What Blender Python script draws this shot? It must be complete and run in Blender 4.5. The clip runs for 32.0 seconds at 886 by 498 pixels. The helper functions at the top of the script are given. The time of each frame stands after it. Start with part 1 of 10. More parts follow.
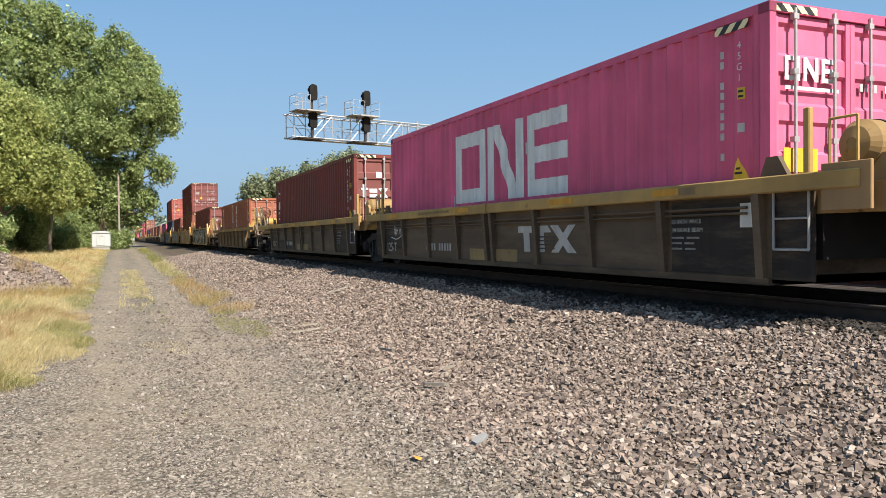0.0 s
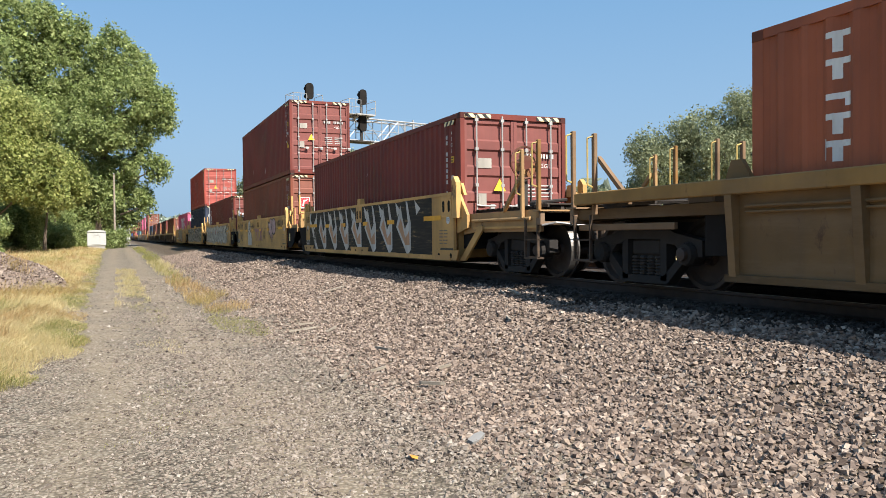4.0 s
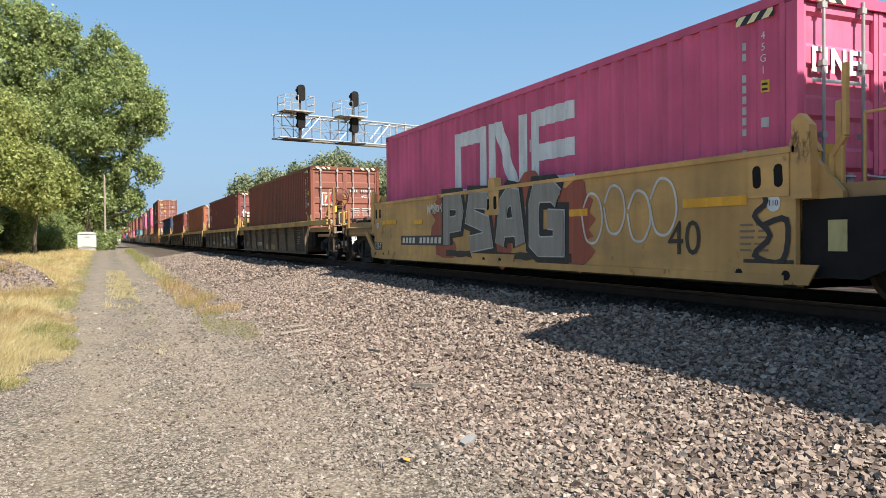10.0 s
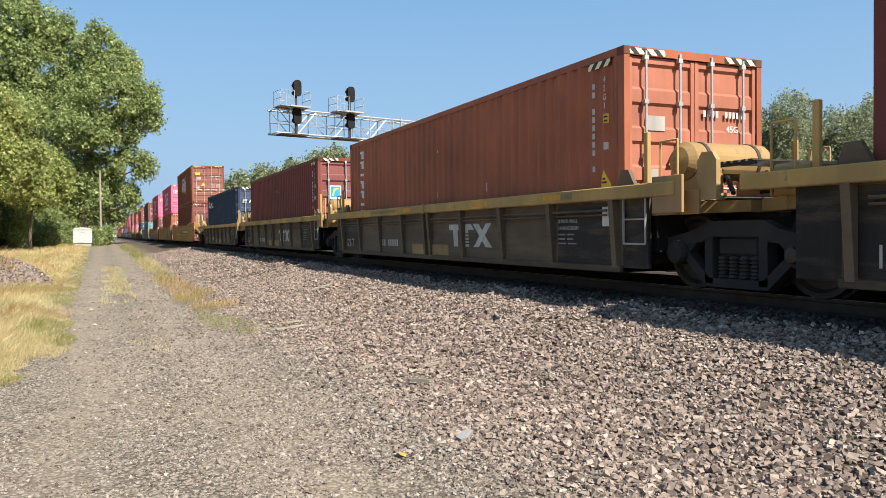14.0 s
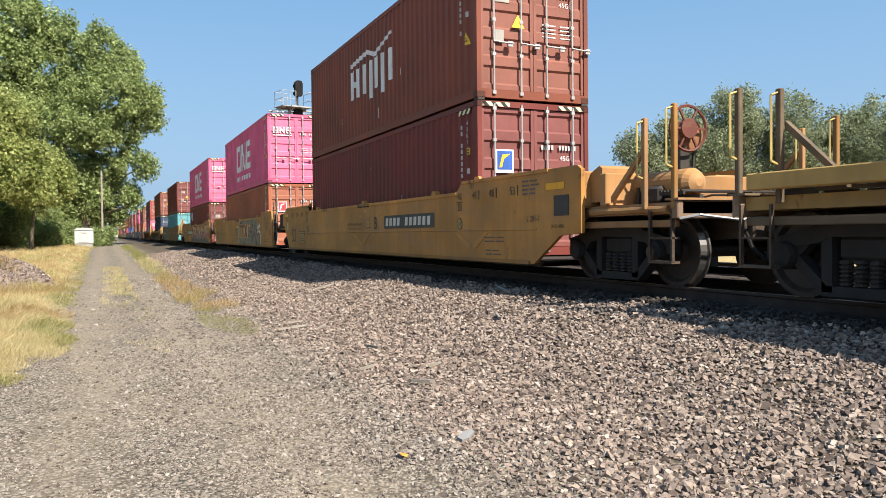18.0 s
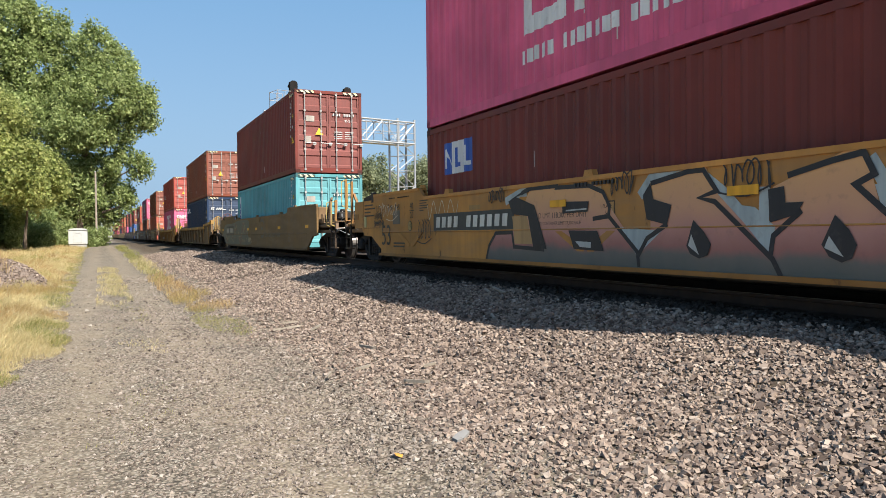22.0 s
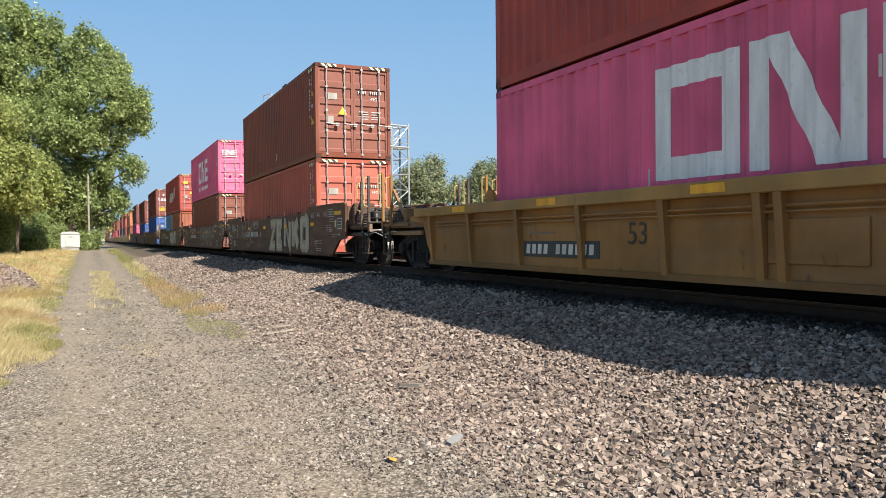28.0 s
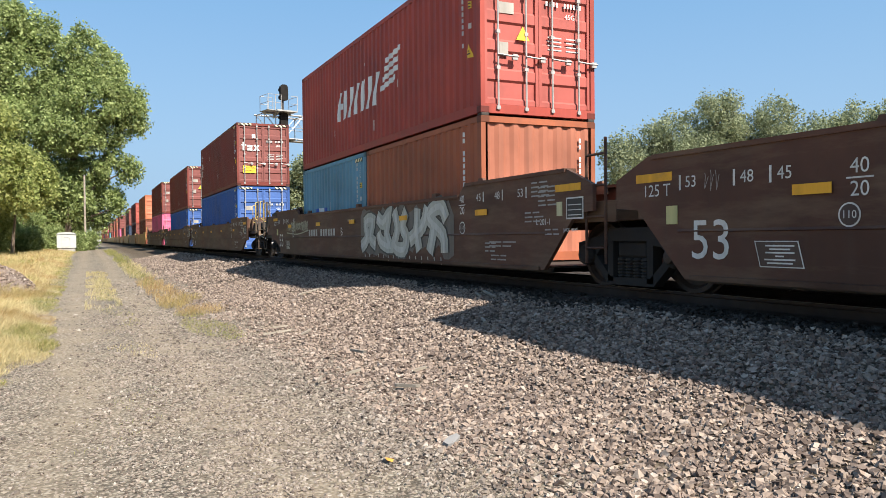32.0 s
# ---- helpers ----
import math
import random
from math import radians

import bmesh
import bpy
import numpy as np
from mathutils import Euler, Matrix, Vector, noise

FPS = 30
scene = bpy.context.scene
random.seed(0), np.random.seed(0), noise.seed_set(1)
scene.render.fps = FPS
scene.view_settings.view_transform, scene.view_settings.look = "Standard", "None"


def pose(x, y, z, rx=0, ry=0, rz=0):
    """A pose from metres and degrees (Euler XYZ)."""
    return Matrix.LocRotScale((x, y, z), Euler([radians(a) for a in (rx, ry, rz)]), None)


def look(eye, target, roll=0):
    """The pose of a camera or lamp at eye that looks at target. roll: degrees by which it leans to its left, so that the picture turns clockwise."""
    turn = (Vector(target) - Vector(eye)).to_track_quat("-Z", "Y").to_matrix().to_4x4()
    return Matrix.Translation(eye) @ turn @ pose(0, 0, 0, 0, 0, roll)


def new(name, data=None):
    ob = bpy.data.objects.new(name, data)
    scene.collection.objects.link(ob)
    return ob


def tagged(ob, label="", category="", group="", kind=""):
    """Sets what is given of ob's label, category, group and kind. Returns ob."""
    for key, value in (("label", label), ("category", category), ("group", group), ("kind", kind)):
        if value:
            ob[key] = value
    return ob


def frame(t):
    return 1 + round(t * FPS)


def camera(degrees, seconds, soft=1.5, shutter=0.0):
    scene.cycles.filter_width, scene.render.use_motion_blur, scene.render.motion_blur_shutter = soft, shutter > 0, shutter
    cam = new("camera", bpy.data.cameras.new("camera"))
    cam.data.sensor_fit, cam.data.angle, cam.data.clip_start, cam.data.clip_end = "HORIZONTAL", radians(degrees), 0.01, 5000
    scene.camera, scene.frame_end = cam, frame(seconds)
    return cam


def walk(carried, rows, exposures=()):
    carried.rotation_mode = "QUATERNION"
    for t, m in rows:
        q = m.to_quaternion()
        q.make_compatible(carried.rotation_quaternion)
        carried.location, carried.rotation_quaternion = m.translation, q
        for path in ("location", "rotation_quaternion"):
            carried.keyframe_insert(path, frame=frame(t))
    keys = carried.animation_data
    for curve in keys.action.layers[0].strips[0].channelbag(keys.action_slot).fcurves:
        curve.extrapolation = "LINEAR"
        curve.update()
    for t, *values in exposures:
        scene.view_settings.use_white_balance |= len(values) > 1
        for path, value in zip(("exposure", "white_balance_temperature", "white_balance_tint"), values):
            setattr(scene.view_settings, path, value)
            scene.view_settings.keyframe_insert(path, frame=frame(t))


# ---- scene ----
cam = camera(60.44, 32.0, soft=0.8)

EYE = (0.0, 0.0, 0.72)
ROLL = -0.59
# seconds, heading to the right of the track's line, tilt (degrees)
AIM = [
    (0.0, 22.888, -0.970), (1.0, 23.068, -1.023), (2.0, 23.147, -1.036), (3.0, 23.145, -1.020), (3.5, 23.144, -1.040),
    (5.5, 23.304, -1.064), (6.5, 23.377, -0.986), (7.5, 23.477, -0.962), (8.5, 23.591, -0.862), (9.5, 23.719, -0.904),
    (10.5, 23.818, -0.929), (11.5, 23.887, -1.004), (12.5, 23.918, -1.137), (13.5, 24.014, -1.248), (14.5, 24.044, -1.247),
    (16.5, 23.917, -1.232), (17.5, 23.917, -1.222), (18.5, 24.001, -1.216), (19.5, 24.073, -1.170), (20.5, 24.198, -1.180),
    (21.5, 24.281, -1.175), (22.5, 24.368, -1.216), (23.5, 24.481, -1.204), (24.5, 24.578, -1.118), (25.5, 24.695, -1.004),
    (27.5, 24.765, -0.936), (28.5, 24.822, -0.940), (29.5, 24.885, -0.938), (30.5, 24.917, -0.875), (31.5, 24.978, -0.876),
    (32.0, 25.024, -0.900),
]


def aim_pose(heading, tilt):
    h, p = radians(heading), radians(tilt)
    way = Vector((math.sin(h) * math.cos(p), math.cos(h) * math.cos(p), math.sin(p)))
    return look(EYE, Vector(EYE) + way * 10, ROLL)


EXPOSED = [(0.0, 0.98), (3.5, 1.02), (5.5, 1.03), (7.0, 1.12), (11.0, 1.07), (12.0, 0.96), (13.5, 1.08), (19.0, 1.11), (22.0, 1.03), (25.0, 1.07), (28.0, 1.07), (32.0, 1.16)]
walk(cam, [(t, aim_pose(h, p)) for t, h, p in AIM], EXPOSED)

# ---- sky and sun ----
SUN_WAY = Vector((0.26, -0.94, 1.0)).normalized()
world = bpy.data.worlds.new("sky")
scene.world = world
world.use_nodes = True
sky = world.node_tree.nodes.new("ShaderNodeTexSky")
sky.sky_type, sky.sun_disc = "NISHITA", False
sky.sun_elevation, sky.sun_rotation = math.asin(SUN_WAY.z), math.atan2(SUN_WAY.x, SUN_WAY.y)
sky.air_density, sky.dust_density, sky.ozone_density = 1.0, 4.0, 2.0
background = world.node_tree.nodes["Background"]
background.inputs["Strength"].default_value = 0.0845
haze = world.node_tree.nodes.new("ShaderNodeMix")
haze.data_type = "RGBA"
haze.inputs[0].default_value = 0.8
# the haze is paler towards the horizon
level = world.node_tree.nodes.new("ShaderNodeTexCoord")
upward = world.node_tree.nodes.new("ShaderNodeSeparateXYZ")
pale = world.node_tree.nodes.new("ShaderNodeValToRGB")
pale.color_ramp.elements[0].position, pale.color_ramp.elements[0].color = 0.0, (2.4, 3.65, 5.05, 1)
pale.color_ramp.elements[1].position, pale.color_ramp.elements[1].color = 0.36, (1.08, 2.5, 4.4, 1)
world.node_tree.links.new(level.outputs["Generated"], upward.inputs[0])
world.node_tree.links.new(upward.outputs[2], pale.inputs[0])
world.node_tree.links.new(pale.outputs[0], haze.inputs[7])
world.node_tree.links.new(sky.outputs[0], haze.inputs[6])
world.node_tree.links.new(haze.outputs[2], background.inputs["Color"])
sun = new("sun", bpy.data.lights.new("sun", "SUN"))
sun.data.energy, sun.data.angle, sun.data.color = 5.0, radians(0.53), (1.0, 0.94, 0.84)
sun.matrix_world = look(SUN_WAY * 50, (0, 0, 0))


# ---- materials ----
def shade(name, rough=0.8, metal=0.0, spec=0.4):
    m = bpy.data.materials.new(name)
    m.use_nodes = True
    nt = m.node_tree
    b = nt.nodes["Principled BSDF"]
    b.inputs["Roughness"].default_value, b.inputs["Metallic"].default_value = rough, metal
    b.inputs["Specular IOR Level"].default_value = spec
    return m, nt, b


def link(nt, a, b):
    nt.links.new(a, b)


def noise_at(nt, scale, detail=4.0, stretch=(1, 1, 1), kind="Object", rough=0.55):
    """Noise of that many waves a metre, in the object's own space."""
    tc = nt.nodes.new("ShaderNodeTexCoord")
    mp = nt.nodes.new("ShaderNodeMapping")
    mp.inputs["Scale"].default_value = stretch
    n = nt.nodes.new("ShaderNodeTexNoise")
    n.inputs["Scale"].default_value, n.inputs["Detail"].default_value, n.inputs["Roughness"].default_value = scale, detail, rough
    link(nt, tc.outputs[kind], mp.inputs["Vector"])
    link(nt, mp.outputs[0], n.inputs["Vector"])
    return n.outputs["Fac"]


def ramp(nt, fac, stops):
    r = nt.nodes.new("ShaderNodeValToRGB")
    e = r.color_ramp.elements
    while len(e) < len(stops):
        e.new(0.5)
    for el, (p, c) in zip(e, stops):
        el.position, el.color = p, (*c, 1) if len(c) == 3 else c
    link(nt, fac, r.inputs[0])
    return r.outputs[0]


def mix(nt, fac, a, b, mode="MIX"):
    m = nt.nodes.new("ShaderNodeMix")
    m.data_type, m.blend_type = "RGBA", mode
    for sock, v in ((m.inputs[0], fac), (m.inputs[6], a), (m.inputs[7], b)):
        if hasattr(v, "is_output"):
            link(nt, v, sock)
        elif isinstance(v, (int, float)):
            sock.default_value = v
        else:
            sock.default_value = (*v, 1)
    return m.outputs[2]


def bump(nt, b, height, strength=0.3, dist=0.01):
    n = nt.nodes.new("ShaderNodeBump")
    n.inputs["Strength"].default_value, n.inputs["Distance"].default_value = strength, dist
    link(nt, height, n.inputs["Height"])
    link(nt, n.outputs[0], b.inputs["Normal"])


def grey(v):
    return (v, v, v)


def own_colour(nt):
    return nt.nodes.new("ShaderNodeObjectInfo").outputs["Color"]


def worn_paint(name, rust=(0.09, 0.035, 0.018), rust_at=0.66, fade=0.35, rough=0.5, grime=0.5, dust=0.0):
    """Paint in the object's own colour, with rust spots, rain streaks and grime."""
    m, nt, b = shade(name, rough, 0.0, 0.2)
    base = own_colour(nt)
    cloud = noise_at(nt, 0.7, 5)
    tone = ramp(nt, cloud, [(0.3, grey(1 - fade)), (0.7, grey(1.0))])
    c = mix(nt, 1.0, base, tone, "MULTIPLY")
    streak = noise_at(nt, 6.0, 3, (1, 1, 0.06))
    c = mix(nt, ramp(nt, streak, [(0.45, grey(0)), (0.8, grey(grime))]), c, mix(nt, 0.65, base, (0.05, 0.04, 0.035)))
    spots = noise_at(nt, 3.2, 8, (1, 1, 0.5), rough=0.7)
    c = mix(nt, ramp(nt, spots, [(rust_at, grey(0)), (rust_at + 0.07, grey(0.85))]), c, rust)
    if dust:
        c = mix(nt, ramp(nt, noise_at(nt, 1.3, 8, (1, 0.4, 2.2), "Object", 0.68), [(0.46, grey(0)), (0.72, grey(dust))]), c, (0.23, 0.16, 0.10))
    link(nt, c, b.inputs["Base Color"])
    fine = noise_at(nt, 40, 3)
    link(nt, ramp(nt, cloud, [(0.2, grey(rough - 0.1)), (0.8, grey(rough + 0.2))]), b.inputs["Roughness"])
    bump(nt, b, fine, 0.15, 0.003)
    return m


def plain(name, colour, rough=0.6, metal=0.0, vary=0.3, scale=3.0, bump_by=0.15):
    m, nt, b = shade(name, rough, metal)
    n = noise_at(nt, scale, 6)
    link(nt, mix(nt, 1.0, colour, ramp(nt, n, [(0.3, grey(1 - vary)), (0.7, grey(1.0))]), "MULTIPLY"), b.inputs["Base Color"])
    bump(nt, b, noise_at(nt, scale * 12, 3), bump_by, 0.004)
    return m


PAINT = worn_paint("container_paint", rust_at=0.67, grime=0.5, fade=0.42)
CAR_PAINT = worn_paint("car_paint", rust=(0.07, 0.035, 0.02), rust_at=0.62, fade=0.5, rough=0.6, grime=0.4, dust=0.45)
STEEL = plain("dirty_steel", (0.043, 0.035, 0.03), 0.78, 0.0, 0.5)
CAST = plain("sooty_cast_steel", (0.026, 0.022, 0.02), 0.85, 0.0, 0.4)
WHEEL_STEEL = plain("wheel_steel", (0.062, 0.047, 0.04), 0.65, 0.3, 0.5)
TREAD = plain("worn_tread", (0.30, 0.28, 0.26), 0.4, 0.9, 0.4)
GALV = plain("galvanised_bar", (0.40, 0.39, 0.38), 0.55, 0.2, 0.4)
ALUM = plain("aluminium_truss", (0.36, 0.37, 0.39), 0.42, 0.45, 0.15)
BLACK = plain("matt_black", (0.020, 0.018, 0.017), 0.9, 0, 0.3)
BLACK.node_tree.nodes["Principled BSDF"].inputs["Specular IOR Level"].default_value = 0.1
RAIL_SIDE = plain("rail_rust", (0.052, 0.034, 0.027), 0.85, 0.0, 0.4, 6)
WOOD_TIE = plain("creosoted_wood", (0.04, 0.031, 0.026), 0.9, 0, 0.5, 4)
POLE_WOOD = plain("grey_pole_wood", (0.34, 0.28, 0.22), 0.9, 0, 0.35, 3)
WHITE = plain("off_white_paint", (0.42, 0.43, 0.42), 0.55, 0, 0.15)
DECAL, _nt, _b = shade("decal", 0.55)
_n = noise_at(_nt, 9, 6)
_c = mix(_nt, 1.0, own_colour(_nt), ramp(_nt, noise_at(_nt, 7, 5, (1, 1, 0.12)), [(0.3, grey(0.72)), (0.62, grey(1.0))]), "MULTIPLY")
link(_nt, mix(_nt, ramp(_nt, _n, [(0.58, grey(0)), (0.85, grey(0.45))]), _c, (0.12, 0.09, 0.08)), _b.inputs["Base Color"])


def height_fade(name, stops, span=1.0):
    """Spray paint that passes from one colour to the next with the height over the rail, up to span."""
    m, nt, b = shade(name, 0.65, 0, 0.2)
    tc = nt.nodes.new("ShaderNodeTexCoord")
    sep = nt.nodes.new("ShaderNodeSeparateXYZ")
    link(nt, tc.outputs["Object"], sep.inputs[0])
    add = nt.nodes.new("ShaderNodeMath")
    add.operation = "MULTIPLY_ADD"
    link(nt, noise_at(nt, 1.4, 4), add.inputs[0])
    add.inputs[1].default_value = 0.35
    link(nt, sep.outputs[2], add.inputs[2])
    part_of = nt.nodes.new("ShaderNodeMath")
    part_of.operation = "DIVIDE"
    link(nt, add.outputs[0], part_of.inputs[0])
    part_of.inputs[1].default_value = span
    c = ramp(nt, part_of.outputs[0], stops)
    link(nt, mix(nt, ramp(nt, noise_at(nt, 9, 6), [(0.58, grey(0)), (0.85, grey(0.4))]), c, (0.12, 0.09, 0.08)), b.inputs["Base Color"])
    return m


FADE = height_fade("faded_spray", [(0.27, (0.095, 0.104, 0.092)), (0.37, (0.15, 0.135, 0.115)), (0.43, (0.32, 0.145, 0.12)), (0.55, (0.44, 0.22, 0.175)), (0.7, (0.54, 0.29, 0.17)), (0.88, (0.60, 0.33, 0.15))], 1.65)
GREY_FADE = height_fade("grey_spray", [(0.45, (0.12, 0.113, 0.10)), (0.75, (0.32, 0.31, 0.28)), (1.0, (0.05, 0.048, 0.045))])
STREAK, _nt, _b = shade("streaked_spray", 0.7, 0, 0.2)
link(_nt, ramp(_nt, noise_at(_nt, 5.0, 5, (1, 0.35, 4.0)), [(0.45, (0.018, 0.017, 0.015)), (0.62, (0.035, 0.03, 0.024)), (0.75, (0.30, 0.20, 0.09))]), _b.inputs["Base Color"])

HAZARD, _nt, _b = shade("hazard_bands", 0.55)
_w = _nt.nodes.new("ShaderNodeTexWave")
_w.bands_direction = "DIAGONAL"
_w.inputs["Scale"].default_value = 3.2
_tc = _nt.nodes.new("ShaderNodeTexCoord")
link(_nt, _tc.outputs["Object"], _w.inputs["Vector"])
link(_nt, ramp(_nt, _w.outputs["Fac"], [(0.45, (0.02, 0.02, 0.02)), (0.55, (0.72, 0.62, 0.36))]), _b.inputs["Base Color"])


# ---- mesh helpers ----
class Build:
    """Collects faces for one mesh."""

    def __init__(self):
        self.v, self.f = [], []

    def add(self, verts, faces):
        k = len(self.v)
        self.v += [tuple(p) for p in verts]
        self.f += [tuple(i + k for i in fc) for fc in faces]
        return self

    def box(self, x0, x1, y0, y1, z0, z1, c=0.0):
        """A box; c cuts its twelve edges."""
        if not c:
            p = [(x, y, z) for x in (x0, x1) for y in (y0, y1) for z in (z0, z1)]
            return self.add(p, [(0, 1, 3, 2), (4, 6, 7, 5), (0, 4, 5, 1), (2, 3, 7, 6), (0, 2, 6, 4), (1, 5, 7, 3)])
        bm = bmesh.new()
        bmesh.ops.create_cube(bm, size=1)
        for q in bm.verts:
            q.co = Vector(((x0 + x1) / 2 + q.co.x * (x1 - x0), (y0 + y1) / 2 + q.co.y * (y1 - y0), (z0 + z1) / 2 + q.co.z * (z1 - z0)))
        bmesh.ops.bevel(bm, geom=bm.edges[:], offset=c, segments=1, affect="EDGES")
        bm.verts.index_update()
        self.add([q.co for q in bm.verts], [[q.index for q in fc.verts] for fc in bm.faces])
        bm.free()
        return self

    def prism(self, outline, a, b, axis="x"):
        """An outline, drawn in the two other axes in xyz order, pulled from a to b along the axis."""
        n = len(outline)
        put = {"x": lambda p, w: (w, p[0], p[1]), "y": lambda p, w: (p[0], w, p[1]), "z": lambda p, w: (p[0], p[1], w)}[axis]
        v = [put(p, a) for p in outline] + [put(p, b) for p in outline]
        return self.add(v, [tuple(range(n))[::-1], tuple(range(n, 2 * n))] + [(i, (i + 1) % n, n + (i + 1) % n, n + i) for i in range(n)])

    def rod(self, p, q, r, n=6, r2=None):
        p, q = Vector(p), Vector(q)
        d = (q - p).normalized()
        s = d.orthogonal().normalized()
        t = d.cross(s)
        r2 = r if r2 is None else r2
        ring = [(math.cos(2 * math.pi * i / n), math.sin(2 * math.pi * i / n)) for i in range(n)]
        v = [p + (s * a + t * b) * r for a, b in ring] + [q + (s * a + t * b) * r2 for a, b in ring]
        return self.add(v, [tuple(range(n))[::-1], tuple(range(n, 2 * n))] + [(i, (i + 1) % n, n + (i + 1) % n, n + i) for i in range(n)])

    def path(self, pts, r, n=5):
        for a, b in zip(pts, pts[1:]):
            self.rod(a, b, r, n)
        return self

    def lathe(self, prof, axis="x", n=20):
        """Turns (along, radius) pairs round the axis."""
        v = []
        for a, r in prof:
            for i in range(n):
                c, s = math.cos(2 * math.pi * i / n) * r, math.sin(2 * math.pi * i / n) * r
                v.append((a, c, s) if axis == "x" else (c, a, s) if axis == "y" else (c, s, a))
        f = [(k * n + i, k * n + (i + 1) % n, (k + 1) * n + (i + 1) % n, (k + 1) * n + i) for k in range(len(prof) - 1) for i in range(n)]
        f += [tuple(range(n))[::-1], tuple(range((len(prof) - 1) * n, len(prof) * n))]
        return self.add(v, f)

    def mesh(self, name, smooth=False, weld=False):
        me = bpy.data.meshes.new(name)
        me.from_pydata(self.v, [], self.f)
        me.update()
        bm = bmesh.new()
        bm.from_mesh(me)
        if weld:
            bmesh.ops.remove_doubles(bm, verts=bm.verts[:], dist=0.0005)
        bmesh.ops.recalc_face_normals(bm, faces=bm.faces[:])
        bm.to_mesh(me)
        bm.free()
        if smooth:
            me.polygons.foreach_set("use_smooth", [True] * len(me.polygons))
        return me


def part(name, shape, material, parent, label="", at=None, colour=None):
    """One mesh under a thing or a part."""
    me = shape.mesh(name) if isinstance(shape, Build) else shape
    ob = new(name, me)
    if not me.materials:
        me.materials.append(material)
    ob.parent = parent
    if at is not None:
        ob.matrix_basis = at if isinstance(at, Matrix) else Matrix.Translation(at)
    if colour:
        ob.color = (*colour, 1)
    if label:
        tagged(ob, label)
    return ob


def thing(name, label, category, group="", kind="", at=None):
    ob = new(name)
    ob.empty_display_size = 0.3
    tagged(ob, label, category, group, kind)
    if at is not None:
        ob.matrix_basis = at if isinstance(at, Matrix) else Matrix.Translation(at)
    return ob


KEPT = {}


def once(key, make):
    """The mesh of that key, built the first time it is wanted."""
    if key not in KEPT:
        made = make()
        KEPT[key] = made.mesh(key[0] if isinstance(key, tuple) else key) if isinstance(made, Build) else made
    return KEPT[key]


# ---- ground ----
TRACK_X = 7.525
TRACK_GAP = 4.27


def lerp(x, pts):
    return float(np.interp(x, [p[0] for p in pts], [p[1] for p in pts]))


SHOULDER = [(-400, -0.5), (-30, -0.6), (-8, -0.78), (-1.4, -0.88), (1.9, -0.88), (2.7, -0.83), (3.7, -0.74), (4.6, -0.54), (5.4, -0.33),
            (5.8, -0.24), (6.15, -0.17), (14.6, -0.17), (16.5, -0.6), (20, -1.0), (60, -0.6), (400, 0.5)]
RISE = [(-300, 0), (30, 0), (80, 0.3), (130, 0.5), (400, 0.6), (3000, 0.6)]


def ground_z(x, y):
    """The height of the plain ground: level road, ballast bank, and a gentle rise ahead."""
    z = lerp(x, SHOULDER)
    low = min(1.0, max(0.0, (-0.17 - z) / 0.7))
    return z + lerp(y, RISE) * low


def bumps(x, y):
    return 0.035 * noise.noise((x * 0.5, y * 0.5, 0)) + 0.02 * noise.noise((x * 1.7, y * 1.7, 3)) + 0.012 * noise.noise((x * 5, y * 5, 7))


